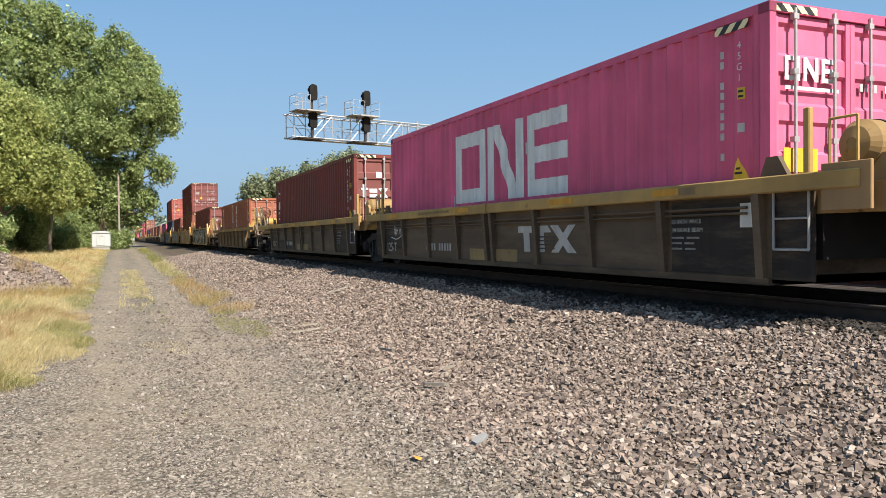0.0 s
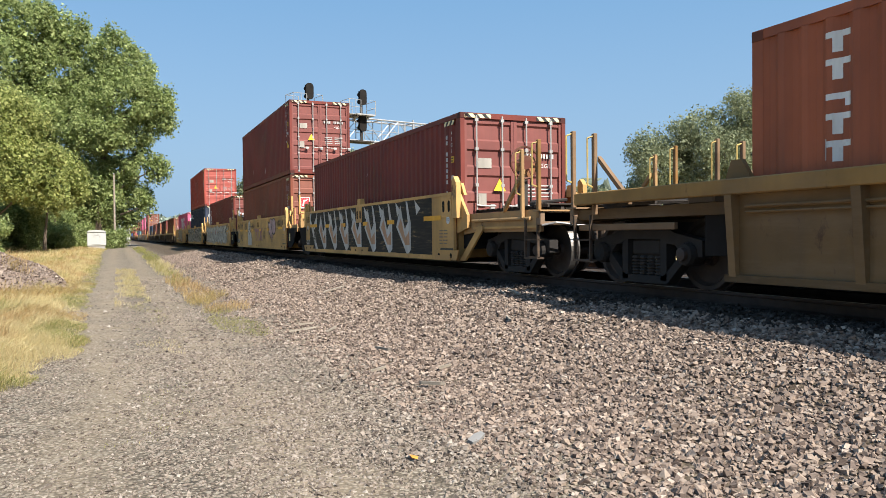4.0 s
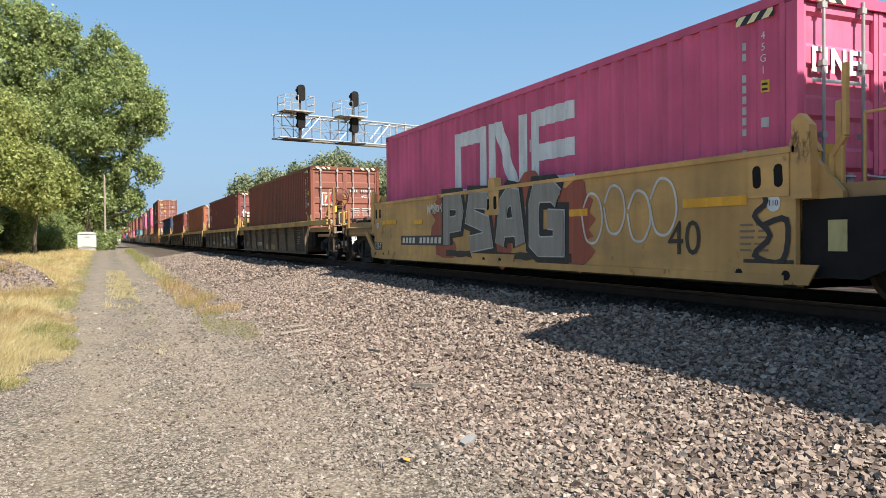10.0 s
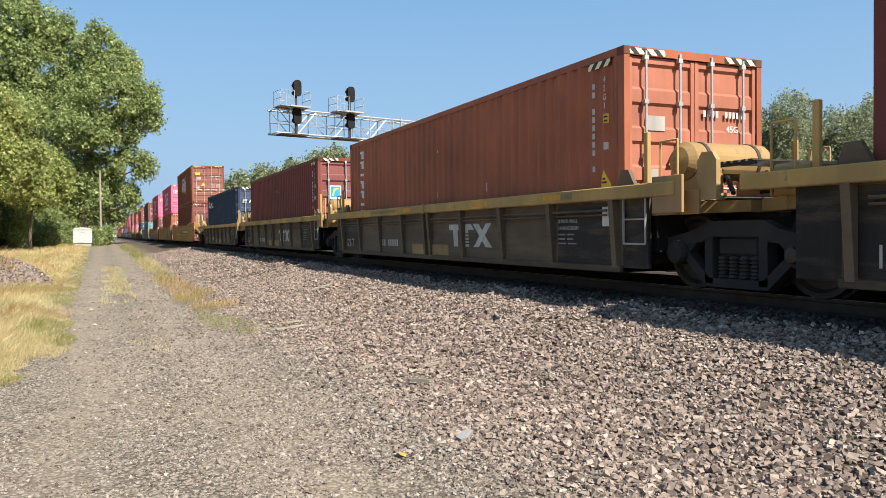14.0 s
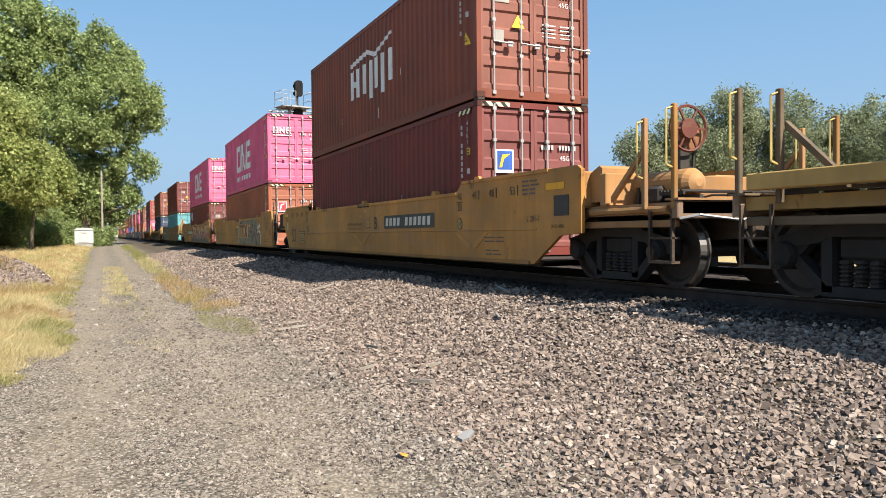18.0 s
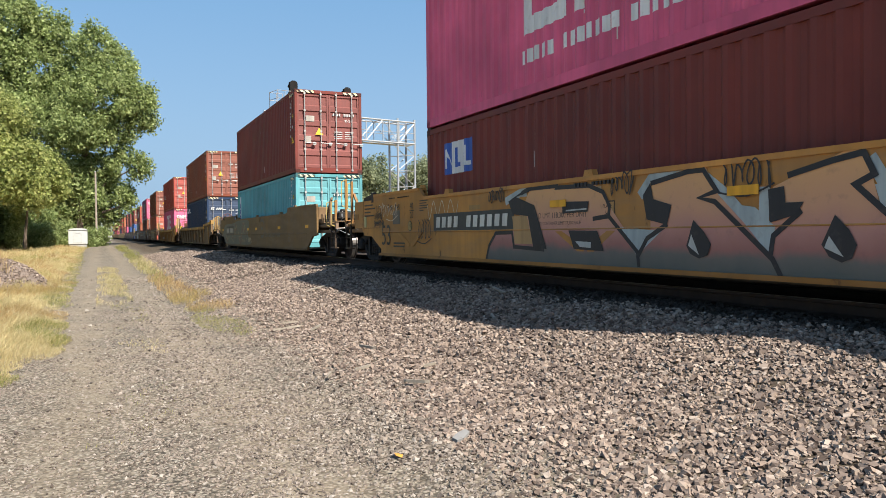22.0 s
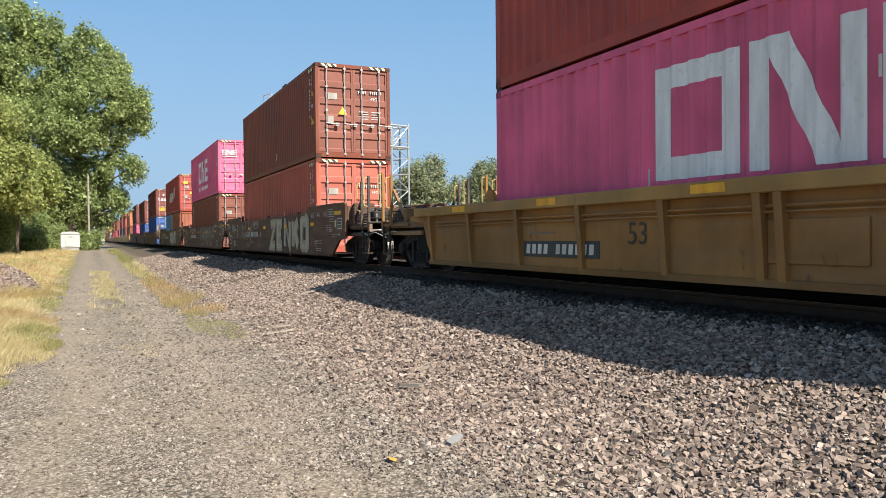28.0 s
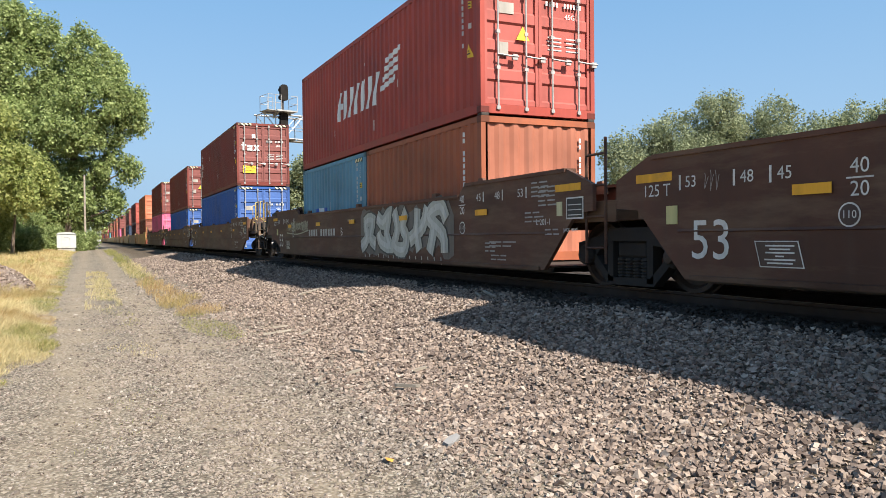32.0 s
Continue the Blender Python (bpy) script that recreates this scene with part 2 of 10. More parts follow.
def make_ground():
    xs = sorted(set([round(v, 3) for v in np.concatenate([np.linspace(-400, -40, 10), np.linspace(-36, -6, 16), np.arange(-5.6, 9.2, 0.18),
                                                        np.linspace(9.6, 24, 22), np.linspace(28, 60, 9), np.linspace(80, 600, 9)])]))
    ys = sorted(set([round(v, 3) for v in np.concatenate([np.linspace(-300, -10, 12), np.arange(-8, 22, 0.18), np.arange(22, 60, 0.6),
                                                        np.linspace(61, 200, 60), np.linspace(220, 900, 20), np.linspace(1000, 3000, 6)])]))
    v, f = [], []
    for y in ys:
        for x in xs:
            near = 1.0 if -6 < x < 6 else 0.3
            v.append((x, y, ground_z(x, y) + bumps(x, y) * near))
    n = len(xs)
    for j in range(len(ys) - 1):
        for i in range(n - 1):
            f.append((j * n + i, j * n + i + 1, (j + 1) * n + i + 1, (j + 1) * n + i))
    me = bpy.data.meshes.new("ground")
    me.from_pydata(v, [], f)
    me.polygons.foreach_set("use_smooth", [True] * len(f))
    m, nt, b = shade("ground", 0.95, 0, 0.2)
    tc = nt.nodes.new("ShaderNodeTexCoord")
    sep = nt.nodes.new("ShaderNodeSeparateXYZ")
    link(nt, tc.outputs["Object"], sep.inputs[0])

    def math_node(op, a, c, clamp=False):
        q = nt.nodes.new("ShaderNodeMath")
        q.operation, q.use_clamp = op, clamp
        for s, val in zip(q.inputs, (a, c)):
            if hasattr(val, "is_output"):
                link(nt, val, s)
            else:
                s.default_value = val
        return q.outputs[0]

    wob = noise_at(nt, 0.6, 5)
    x = math_node("ADD", sep.outputs[0], math_node("MULTIPLY", math_node("SUBTRACT", wob, 0.5), 1.3))
    # gravel: small stones of mixed greys and tans
    vor = nt.nodes.new("ShaderNodeTexVoronoi")
    vor.inputs["Scale"].default_value = 34
    link(nt, tc.outputs["Object"], vor.inputs["Vector"])
    stone = ramp(nt, vor.outputs["Color"], [(0.1, (0.105, 0.0861, 0.0659)), (0.4, (0.196, 0.161, 0.123)), (0.65, (0.264, 0.224, 0.173)), (0.95, (0.349, 0.306, 0.249))])
    gap = ramp(nt, vor.outputs["Distance"], [(0.3, grey(1.0)), (0.7, grey(0.3))])
    gravel = mix(nt, 1.0, stone, gap, "MULTIPLY")
    dust = ramp(nt, noise_at(nt, 2.2, 8), [(0.3, (0.205, 0.158, 0.108)), (0.75, (0.325, 0.262, 0.186))])
    patch = ramp(nt, noise_at(nt, 0.9, 6), [(0.45, grey(0)), (0.68, grey(0.4))])
    gravel = mix(nt, patch, gravel, dust)
    # the two wheel tracks of the lane are paler and finer
    rut_l = math_node("SUBTRACT", 1.0, math_node("MULTIPLY", math_node("ABSOLUTE", math_node("SUBTRACT", x, -0.3), 0), 1.5), True)
    rut_r = math_node("SUBTRACT", 1.0, math_node("MULTIPLY", math_node("ABSOLUTE", math_node("SUBTRACT", x, 1.1), 0), 1.7), True)
    rut = math_node("MULTIPLY", math_node("ADD", rut_l, rut_r), 0.4, True)
    c = mix(nt, rut, gravel, dust)
    # dry soil and straw beside the lane
    straw = ramp(nt, noise_at(nt, 3.5, 8), [(0.3, (0.213, 0.156, 0.0738)), (0.55, (0.394, 0.295, 0.139)), (0.8, (0.295, 0.254, 0.107))])
    side = ramp(nt, math_node("MULTIPLY", math_node("SUBTRACT", -1.1, x), 2.0, True), [(0.2, grey(0)), (0.8, grey(1))])
    c = mix(nt, side, c, straw)
    far_side = math_node("MULTIPLY", math_node("SUBTRACT", sep.outputs[0], 17.0), 0.5, True)
    c = mix(nt, far_side, c, straw)
    # ballast bed, its colour darkened for the shade in gaps between the stones
    bed = ramp(nt, math_node("MULTIPLY", math_node("SUBTRACT", x, 2.4), 0.5, True), [(0.0, grey(0)), (0.6, grey(0.9))])
    bed = mix(nt, far_side, bed, grey(0.0))
    c = mix(nt, bed, c, mix(nt, 1.0, stone, (0.33, 0.29, 0.26), "MULTIPLY"))
    # darker bed under and beside the rails
    rail_bed = math_node("MULTIPLY", math_node("SUBTRACT", x, 5.75), 3.0, True)
    rail_bed = mix(nt, far_side, rail_bed, grey(0.0))
    c = mix(nt, rail_bed, c, mix(nt, 1.0, stone, (0.15, 0.125, 0.11), "MULTIPLY"))
    link(nt, c, b.inputs["Base Color"])
    bump(nt, b, math_node("ADD", math_node("MULTIPLY", vor.outputs["Distance"], -1.0), noise_at(nt, 24, 2)), 0.6, 0.012)
    me.materials.append(m)
    return tagged(new("ground", me), "dusty gravel lane beside a ballast bank and dry verge", "ground", kind="structure")


make_ground()


def blank_mesh(name, v, f, material, smooth=False):
    me = bpy.data.meshes.new(name)
    me.from_pydata(v, [], f)
    if smooth:
        me.polygons.foreach_set("use_smooth", [True] * len(f))
    me.materials.append(material)
    return me


# ---- loose ballast stones ----
def stone_material(name, tones):
    """Broken stone: each piece has its own tone."""
    m, nt, b = shade(name, 0.9, 0, 0.2)
    geo = nt.nodes.new("ShaderNodeNewGeometry")
    c = ramp(nt, geo.outputs["Random Per Island"], tones)
    link(nt, mix(nt, 1.0, c, ramp(nt, noise_at(nt, 30, 4), [(0.3, grey(0.7)), (0.7, grey(1.0))]), "MULTIPLY"), b.inputs["Base Color"])
    bump(nt, b, noise_at(nt, 90, 3), 0.4, 0.004)
    return m


BALLAST = stone_material("ballast_stone", [(0.0, (0.085, 0.062, 0.051)), (0.25, (0.168, 0.127, 0.105)), (0.5, (0.235, 0.18, 0.148)), (0.72, (0.292, 0.221, 0.176)), (0.92, (0.335, 0.267, 0.216)), (1.0, (0.41, 0.337, 0.284))])
LANE_STONE = stone_material("lane_gravel", [(0.0, (0.085, 0.067, 0.056)), (0.25, (0.155, 0.125, 0.103)), (0.5, (0.222, 0.181, 0.15)), (0.75, (0.280, 0.231, 0.19)), (0.95, (0.325, 0.278, 0.236)), (1.0, (0.40, 0.355, 0.305))])
DARK_STONE = stone_material("oily_ballast", [(0.0, (0.024, 0.020, 0.017)), (0.6, (0.052, 0.042, 0.036)), (1.0, (0.10, 0.083, 0.072))])


def stones(name, label, spots, seed, material=None, blocky=True):
    """Broken stones at (x, y, z, size), each a crushed, turned block of its own."""
    rng = np.random.default_rng(seed)
    if blocky:
        base = np.array([(a, b, c) for a in (-0.62, 0.62) for b in (-0.62, 0.62) for c in (-0.62, 0.62)], float)
        faces = np.array([(0, 1, 3, 2), (4, 6, 7, 5), (0, 4, 5, 1), (2, 3, 7, 6), (0, 2, 6, 4), (1, 5, 7, 3)])
    else:
        base = np.array([(1, 0, 0), (0, 1, 0), (-1, 0, 0), (0, -1, 0), (0, 0, 1), (0, 0, -1)], float)
        faces = np.array([(0, 1, 4), (1, 2, 4), (2, 3, 4), (3, 0, 4), (1, 0, 5), (2, 1, 5), (3, 2, 5), (0, 3, 5)])
    n, nv, nf = len(spots), len(base), faces.shape[1]
    sp = np.array(spots)
    pts = (base[None] * rng.uniform(0.65, 1.2, (n, nv, 1)) + rng.normal(0, 0.15, (n, nv, 3))) * rng.uniform(0.55, 1.05, (n, 1, 3))
    q = rng.normal(size=(n, 4))
    q /= np.linalg.norm(q, axis=1, keepdims=True)
    w, x, y, z = q.T
    rot = np.stack([1 - 2 * (y * y + z * z), 2 * (x * y - w * z), 2 * (x * z + w * y), 2 * (x * y + w * z), 1 - 2 * (x * x + z * z),
                    2 * (y * z - w * x), 2 * (x * z - w * y), 2 * (y * z + w * x), 1 - 2 * (x * x + y * y)], 1).reshape(n, 3, 3)
    pts = np.einsum("nij,nkj->nki", rot, pts)
    pts[:, :, 2] *= 0.8
    pts = pts * sp[:, None, 3:4] * 0.5 + sp[:, None, :3]
    me = bpy.data.meshes.new(name)
    fs = (faces[None] + (np.arange(n) * nv)[:, None, None]).reshape(-1, nf)
    me.vertices.add(n * nv)
    me.vertices.foreach_set("co", pts.reshape(-1))
    me.loops.add(fs.size)
    me.loops.foreach_set("vertex_index", fs.reshape(-1).astype(np.int32))
    me.polygons.add(len(fs))
    me.polygons.foreach_set("loop_start", np.arange(0, fs.size, nf, dtype=np.int32))
    me.polygons.foreach_set("use_smooth", [False] * len(fs))
    me.update(calc_edges=True)
    me.validate()
    me.materials.append(material or BALLAST)
    return tagged(new(name, me), label, "gravel", kind="stuff")


def scatter_ballast():
    rng = np.random.default_rng(5)
    spots = []
    # the bank, thick near the eye and thinner ahead; its foot thins out over the lane
    for y0, y1, x0, x1, per, big in ((2.6, 7, 1.5, 6.1, 1600, 0.048), (7, 12, 1.7, 6.1, 950, 0.054), (12, 24, 1.9, 6.1, 520, 0.064), (24, 60, 2.1, 6.1, 120, 0.09)):
        for _ in range(int((y1 - y0) * (x1 - x0) * per)):
            x, y = rng.uniform(x0, x1), rng.uniform(y0, y1)
            foot = x0 + 0.35 * noise.noise((y * 0.8, 0, 15))
            k = (x - foot) / 1.5
            if rng.random() > min(1.0, 0.08 + 0.95 * k) or x > 1.38 * y + 0.4 or x > 5.85 + 0.25 * rng.random():
                continue
            s = big * min(1.75, rng.lognormal(0, 0.33)) * min(1.0, 0.62 + 0.4 * k)
            spots.append((x, y, ground_z(x, y) + bumps(x, y) + s * rng.uniform(-0.05, 0.3), s))
    foot = [p for p in spots if p[1] < 11 and p[0] < 2.9 and (p[0] < 2.3 or p[3] < 0.042)]
    stones("foot_gravel", "mixed pale stones at the foot of the bank", foot, 15, LANE_STONE)
    spots = [p for p in spots if not (p[1] < 11 and p[0] < 2.9 and (p[0] < 2.3 or p[3] < 0.042))]
    stones("ballast", "crushed grey and brown ballast stones on the bank", [p for p in spots if p[1] < 11], 11)
    stones("ballast", "crushed grey and brown ballast stones farther along the bank", [p for p in spots if p[1] >= 11], 14, None, False)
    spots = []
    for y0, y1, per, big in ((3.9, 7, 2700, 0.024), (7, 11, 1300, 0.030), (11, 18, 330, 0.040), (18, 32, 70, 0.055)):
        for _ in range(int((y1 - y0) * 4.6 * per)):
            x, y = rng.uniform(-1.7, 2.9), rng.uniform(y0, y1)
            if x < -0.13 * y - 0.4:
                continue
            rut = max(0.0, 1 - abs(x + 0.3 + 0.3 * noise.noise((y * 0.4, 0, 5))) * 2.0)
            fine = 0.55 + 0.45 * min(1.0, max(0.0, (x + 0.1) / 1.1))
            if rng.random() < rut * 0.6 or rng.random() > fine or (noise.noise((x * 0.8, y * 0.8, 9)) < -0.2 and rng.random() < 0.5):
                continue
            s = big * min(2.1, rng.lognormal(0, 0.4)) * (0.8 + 0.25 * fine)
            spots.append((x, y, ground_z(x, y) + bumps(x, y) + s * rng.uniform(-0.12, 0.12), s))
    stones("gravel", "small pale gravel stones strewn over the lane", spots, 12, LANE_STONE, False)
    spots = []
    for y0, y1, per in ((4, 14, 420), (14, 34, 110)):
        for _ in range(int((y1 - y0) * 0.85 * per)):
            x, y = 5.68 + 1.0 * rng.random() ** 0.8, rng.uniform(y0, y1)
            s = 0.06 * min(1.6, rng.lognormal(0, 0.3))
            spots.append((x, y, ground_z(x, y) + bumps(x, y) * 0.3 + s * rng.uniform(0.0, 0.25), s))
    stones("oily_ballast", "near-black ballast stones beside the rails", spots, 13, DARK_STONE, False)


scatter_ballast()


# ---- track ----
def make_track(x, name):
    t = thing(name, "steel rails on dark wooden ties in ballast", "railway track", kind="structure", at=(x, 0, 0))
    prof = [(-0.075, -0.17), (0.075, -0.17), (0.075, -0.155), (0.012, -0.13), (0.012, -0.045), (0.036, -0.03), (0.036, -0.004), (0.03, 0.0), (-0.03, 0.0),
            (-0.036, -0.004), (-0.036, -0.03), (-0.012, -0.045), (-0.012, -0.13), (-0.075, -0.155)]
    for s in (-1, 1):
        r = part("rail", Build().prism([(p[0] + s * 0.753, p[1]) for p in prof], -200, 900, "y"), RAIL_SIDE, t)
        part("running_surface", Build().box(s * 0.753 - 0.026, s * 0.753 + 0.026, -200, 900, -0.001, 0.0025), TREAD, r, "polished bright rail head")
    tie = Build().box(-1.3, 1.3, -0.115, 0.115, -0.33, -0.155, 0.012).mesh("tie")
    for i in range(110):
        part("tie", tie, WOOD_TIE, t, at=(random.uniform(-0.03, 0.03), -6 + i * 0.5, random.uniform(-0.012, 0.004)))


make_track(TRACK_X, "track_1")
make_track(TRACK_X + TRACK_GAP, "track_2")


# ---- trees ----
def leaf_material(name, dark, mid, light, trans=0.25):
    m, nt, b = shade(name, 0.7, 0, 0.12)
    geo = nt.nodes.new("ShaderNodeNewGeometry")
    c = ramp(nt, geo.outputs["Random Per Island"], [(0.0, dark), (0.45, mid), (0.9, light), (1.0, tuple(v * 1.35 for v in light))])
    c = mix(nt, 1.0, c, ramp(nt, noise_at(nt, 0.35, 3), [(0.3, grey(0.75)), (0.7, grey(1.15))]), "MULTIPLY")
    link(nt, c, b.inputs["Base Color"])
    tr = nt.nodes.new("ShaderNodeBsdfTranslucent")
    link(nt, c, tr.inputs["Color"])
    ms = nt.nodes.new("ShaderNodeMixShader")
    ms.inputs[0].default_value = trans
    out = nt.nodes["Material Output"]
    link(nt, b.outputs[0], ms.inputs[1])
    link(nt, tr.outputs[0], ms.inputs[2])
    link(nt, ms.outputs[0], out.inputs["Surface"])
    return m


LEAF_COTTON = leaf_material("cottonwood_leaves", (0.142, 0.184, 0.066), (0.26, 0.322, 0.12), (0.39, 0.44, 0.196), 0.5)
LEAF_LIGHT = leaf_material("light_leaves", (0.16, 0.195, 0.058), (0.31, 0.35, 0.112), (0.46, 0.472, 0.185), 0.5)
# the next leaves are greyed and paled: distance haze mixed into their colours
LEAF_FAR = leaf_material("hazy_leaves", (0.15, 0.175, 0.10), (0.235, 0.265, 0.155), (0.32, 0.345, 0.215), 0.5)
BARK = plain("bark", (0.16, 0.12, 0.09), 0.95, 0, 0.4, 5, 0.5)


def leaf_mesh(name, c, out, size, material, rng):
    """One small pointed leaf at each place c, facing roughly along out and up."""
    n = len(c)
    face = out * 0.7 + np.array([0.0, 0.0, 0.25]) + rng.normal(size=(n, 3)) * 0.75
    face /= np.linalg.norm(face, axis=1, keepdims=True)
    a = rng.normal(size=(n, 3))
    a[:, 2] -= 0.4
    a -= face * (a * face).sum(1, keepdims=True)
    a /= np.linalg.norm(a, axis=1, keepdims=True)
    b = np.cross(face, a)
    s = size * rng.lognormal(0, 0.3, (n, 1))
    v = np.stack([c - a * s * 0.3 + b * s * 0.55, c + a * s * 0.75, c - a * s * 0.3 - b * s * 0.55], 1).reshape(-1, 3)
    me = bpy.data.meshes.new(name)
    me.vertices.add(n * 3)
    me.vertices.foreach_set("co", v.reshape(-1))
    me.loops.add(n * 3)
    me.loops.foreach_set("vertex_index", np.arange(n * 3, dtype=np.int32))
    me.polygons.add(n)
    me.polygons.foreach_set("loop_start", np.arange(0, n * 3, 3, dtype=np.int32))
    me.update(calc_edges=True)
    me.materials.append(material)
    return me


def leaf_cloud(name, clumps, per, size, material, seed):
    """Leaves strewn through rounded clumps (x, y, z, rx, rz)."""
    rng = np.random.default_rng(seed)
    cs, ds = [], []
    for x, y, z, rx, rz in clumps:
        n = int(per * rx * rx)
        d = rng.normal(size=(n, 3))
        d /= np.linalg.norm(d, axis=1, keepdims=True)
        r = np.clip(1.0 - np.abs(rng.normal(0.0, 0.3, (n, 1))), 0.1, 1.0)
        cs.append(d * r * np.array([rx, rx, rz]) + np.array([x, y, z]))
        ds.append(d)
    return leaf_mesh(name, np.concatenate(cs), np.concatenate(ds), size, material, rng)


def crown_of(lobes, puff, leaf, per, material, seed):
    """Leaves on many small puffs that cover the lobes (x, y, z, rx, rz) of a crown, with gaps between them."""
    rng = np.random.default_rng(seed)
    L = np.array(lobes, float)
    cs, ds = [], []
    for k, (x, y, z, rx, rz) in enumerate(L):
        n = int(12.0 * rx * (rx + rz) / 2 / (puff * puff))
        d = rng.normal(size=(n, 3))
        d /= np.linalg.norm(d, axis=1, keepdims=True)
        p = np.array([x, y, z]) + d * np.array([rx, rx, rz]) * rng.uniform(0.66, 1.08, (n, 1))
        deep = np.zeros(n, bool)
        for j, (qx, qy, qz, qr, qv) in enumerate(L):
            if j != k:
                deep |= (((p - [qx, qy, qz]) / [qr, qr, qv]) ** 2).sum(1) < 0.6
        keep = ~deep & (rng.random(n) < 0.86)
        for c, o in zip(p[keep], d[keep]):
            r = puff * rng.uniform(0.5, 1.3)
            q = int(per * 0.75 * rng.uniform(0.6, 1.4) * (r / puff) ** 2)
            e = rng.normal(size=(q, 3))
            e /= np.linalg.norm(e, axis=1, keepdims=True)
            rad = np.clip(1.0 - np.abs(rng.normal(0.0, 0.35, (q, 1))), 0.1, 1.0) * rng.uniform(0.8, 1.45, (q, 1))
            cs.append(c + e * rad * r * np.array([0.9, 0.9, 1.15]))
            ds.append(e * 0.8 + o * 0.45)
    c = np.concatenate(cs)
    return leaf_mesh("crown", c, np.concatenate(ds), leaf, material, rng)


def tree(name, label, x, y, height, spread, lobes=None, crown_from=0.15, puff=1.2, leaf=0.3, per=150, material=None, seed=1, count=9, group=""):
    """A tapered trunk that forks into limbs, each bearing a lobe of the leafy crown."""
    rng = random.Random(seed)
    z0 = ground_z(x, y) - 0.1
    t = thing(name, label, "tree" if name != "bush" else "bush", group, at=(x, y, z0))
    if lobes is None:
        lobes = []
        for i in range(count):
            k = crown_from + (0.9 - crown_from) * (i + 0.5) / count
            prof = math.sin(math.pi * min(0.97, max(0.12, (k - crown_from * 0.4) / (1.1 - crown_from * 0.4)))) ** 0.6
            a = i * 2.4 + rng.uniform(-0.5, 0.5)
            rad = spread * prof * rng.uniform(0.35, 0.62)
            r = spread * rng.uniform(0.34, 0.5) * (0.65 + 0.35 * prof)
            lobes.append((rad * math.cos(a), rad * math.sin(a), min(height - r * 0.8, height * k), r, r * rng.uniform(0.7, 0.95)))
    mx, my = sum(q[0] for q in lobes) / len(lobes), sum(q[1] for q in lobes) / len(lobes)
    pts = [Vector((0, 0, 0)), Vector((mx * 0.1, my * 0.1, height * 0.15)), Vector((mx * 0.4, my * 0.4, height * 0.42)), Vector((mx, my, height * 0.8))]
    r0 = height * 0.018
    wood = Build()
    for i in range(3):
        wood.rod(pts[i], pts[i + 1], r0 * (1 - 0.3 * i), 9, r0 * (1 - 0.3 * (i + 1)))
    part("trunk", wood, BARK, t)
    for q in lobes:
        p = Vector(q[:3])
        stem = Vector((mx * 0.3, my * 0.3, min(height * 0.7, max(height * 0.12, p.z - (p.xy - Vector((mx, my))).length * 0.9))))
        bend = (stem + p) / 2 + Vector((0, 0, q[3] * 0.15))
        part("limb", Build().rod(stem, bend, r0 * 0.4, 5, r0 * 0.25).rod(bend, p, r0 * 0.25, 5, r0 * 0.1), BARK, t)
    part("crown", crown_of(lobes, puff, leaf, per, material or LEAF_COTTON, seed), material or LEAF_COTTON, t)
    return t


tree("cottonwood_tree", "tall green cottonwood with a rounded crown over the lane", -2.5, 114, 30.0, 9, (
    (2.2, 0, 26.4, 2.9, 3.3), (4.6, 0, 24.2, 3.2, 2.8), (7.2, 0, 20.4, 3.0, 2.5), (8.2, 0.5, 17.6, 2.1, 1.8), (3.2, -1.5, 20.0, 4.4, 3.6), (-1.0, 1.2, 21.0, 3.0, 3.2), (5.0, 0, 15.8, 2.6, 2.0),
    (7.6, 0.5, 11.0, 1.6, 1.5), (6.2, 0.5, 12.0, 1.6, 1.3), (0.8, -2.4, 15.6, 3.8, 3.0), (2.4, 2.2, 10.0, 2.8, 2.8), (5.0, 2.2, 7.4, 1.8, 1.8), (-1.8, -1.0, 16.5, 3.0, 3.0), (3.2, 2.6, 5.8, 1.8, 1.6), (6.2, 1.5, 5.8, 0.9, 0.7), (0.8, 1.6, 8.2, 2.4, 2.4), (0.9, 2.0, 4.2, 1.9, 2.0), (-1.4, 2.2, 4.6, 2.2, 2.6), (-1.6, 3.0, 10.5, 2.8, 2.6), (4.4, 2.4, 4.0, 1.4, 1.5), (1.7, -0.4, 6.4, 1.7, 2.2), (2.7, 0.2, 10.6, 2.2, 2.0), (-0.6, -0.2, 9.6, 1.9, 2.2)),
     0.14, 0.95, 0.26, 95, LEAF_COTTON, 3)
tree("cottonwood_tree", "tall green cottonwood standing behind the others", -10.5, 118, 34.0, 9, (
    (0, 0, 30.0, 4.2, 3.4), (4.4, 0, 29.0, 3.0, 3.0), (-4.5, 0, 31.0, 3.8, 3.4), (3.2, -1, 24.0, 4.0, 3.6), (-3, -1, 24.5, 4.6, 4.0), (-6.5, 0, 26, 3.6, 3.4), (1, -1, 18.5, 4.4, 3.4), (-5, -1, 18, 4.2, 3.6), (4.5, 1, 17.6, 3.0, 3.0),
    (0, 1, 12, 4.0, 3.4), (4.6, 2, 10.5, 2.6, 3.0), (-5, 1, 11, 4.0, 3.4), (3, 2, 5, 3.0, 3.0), (-2, 1, 5, 3.4, 3.0)), 0.12, 1.0, 0.28, 95, LEAF_COTTON, 4)
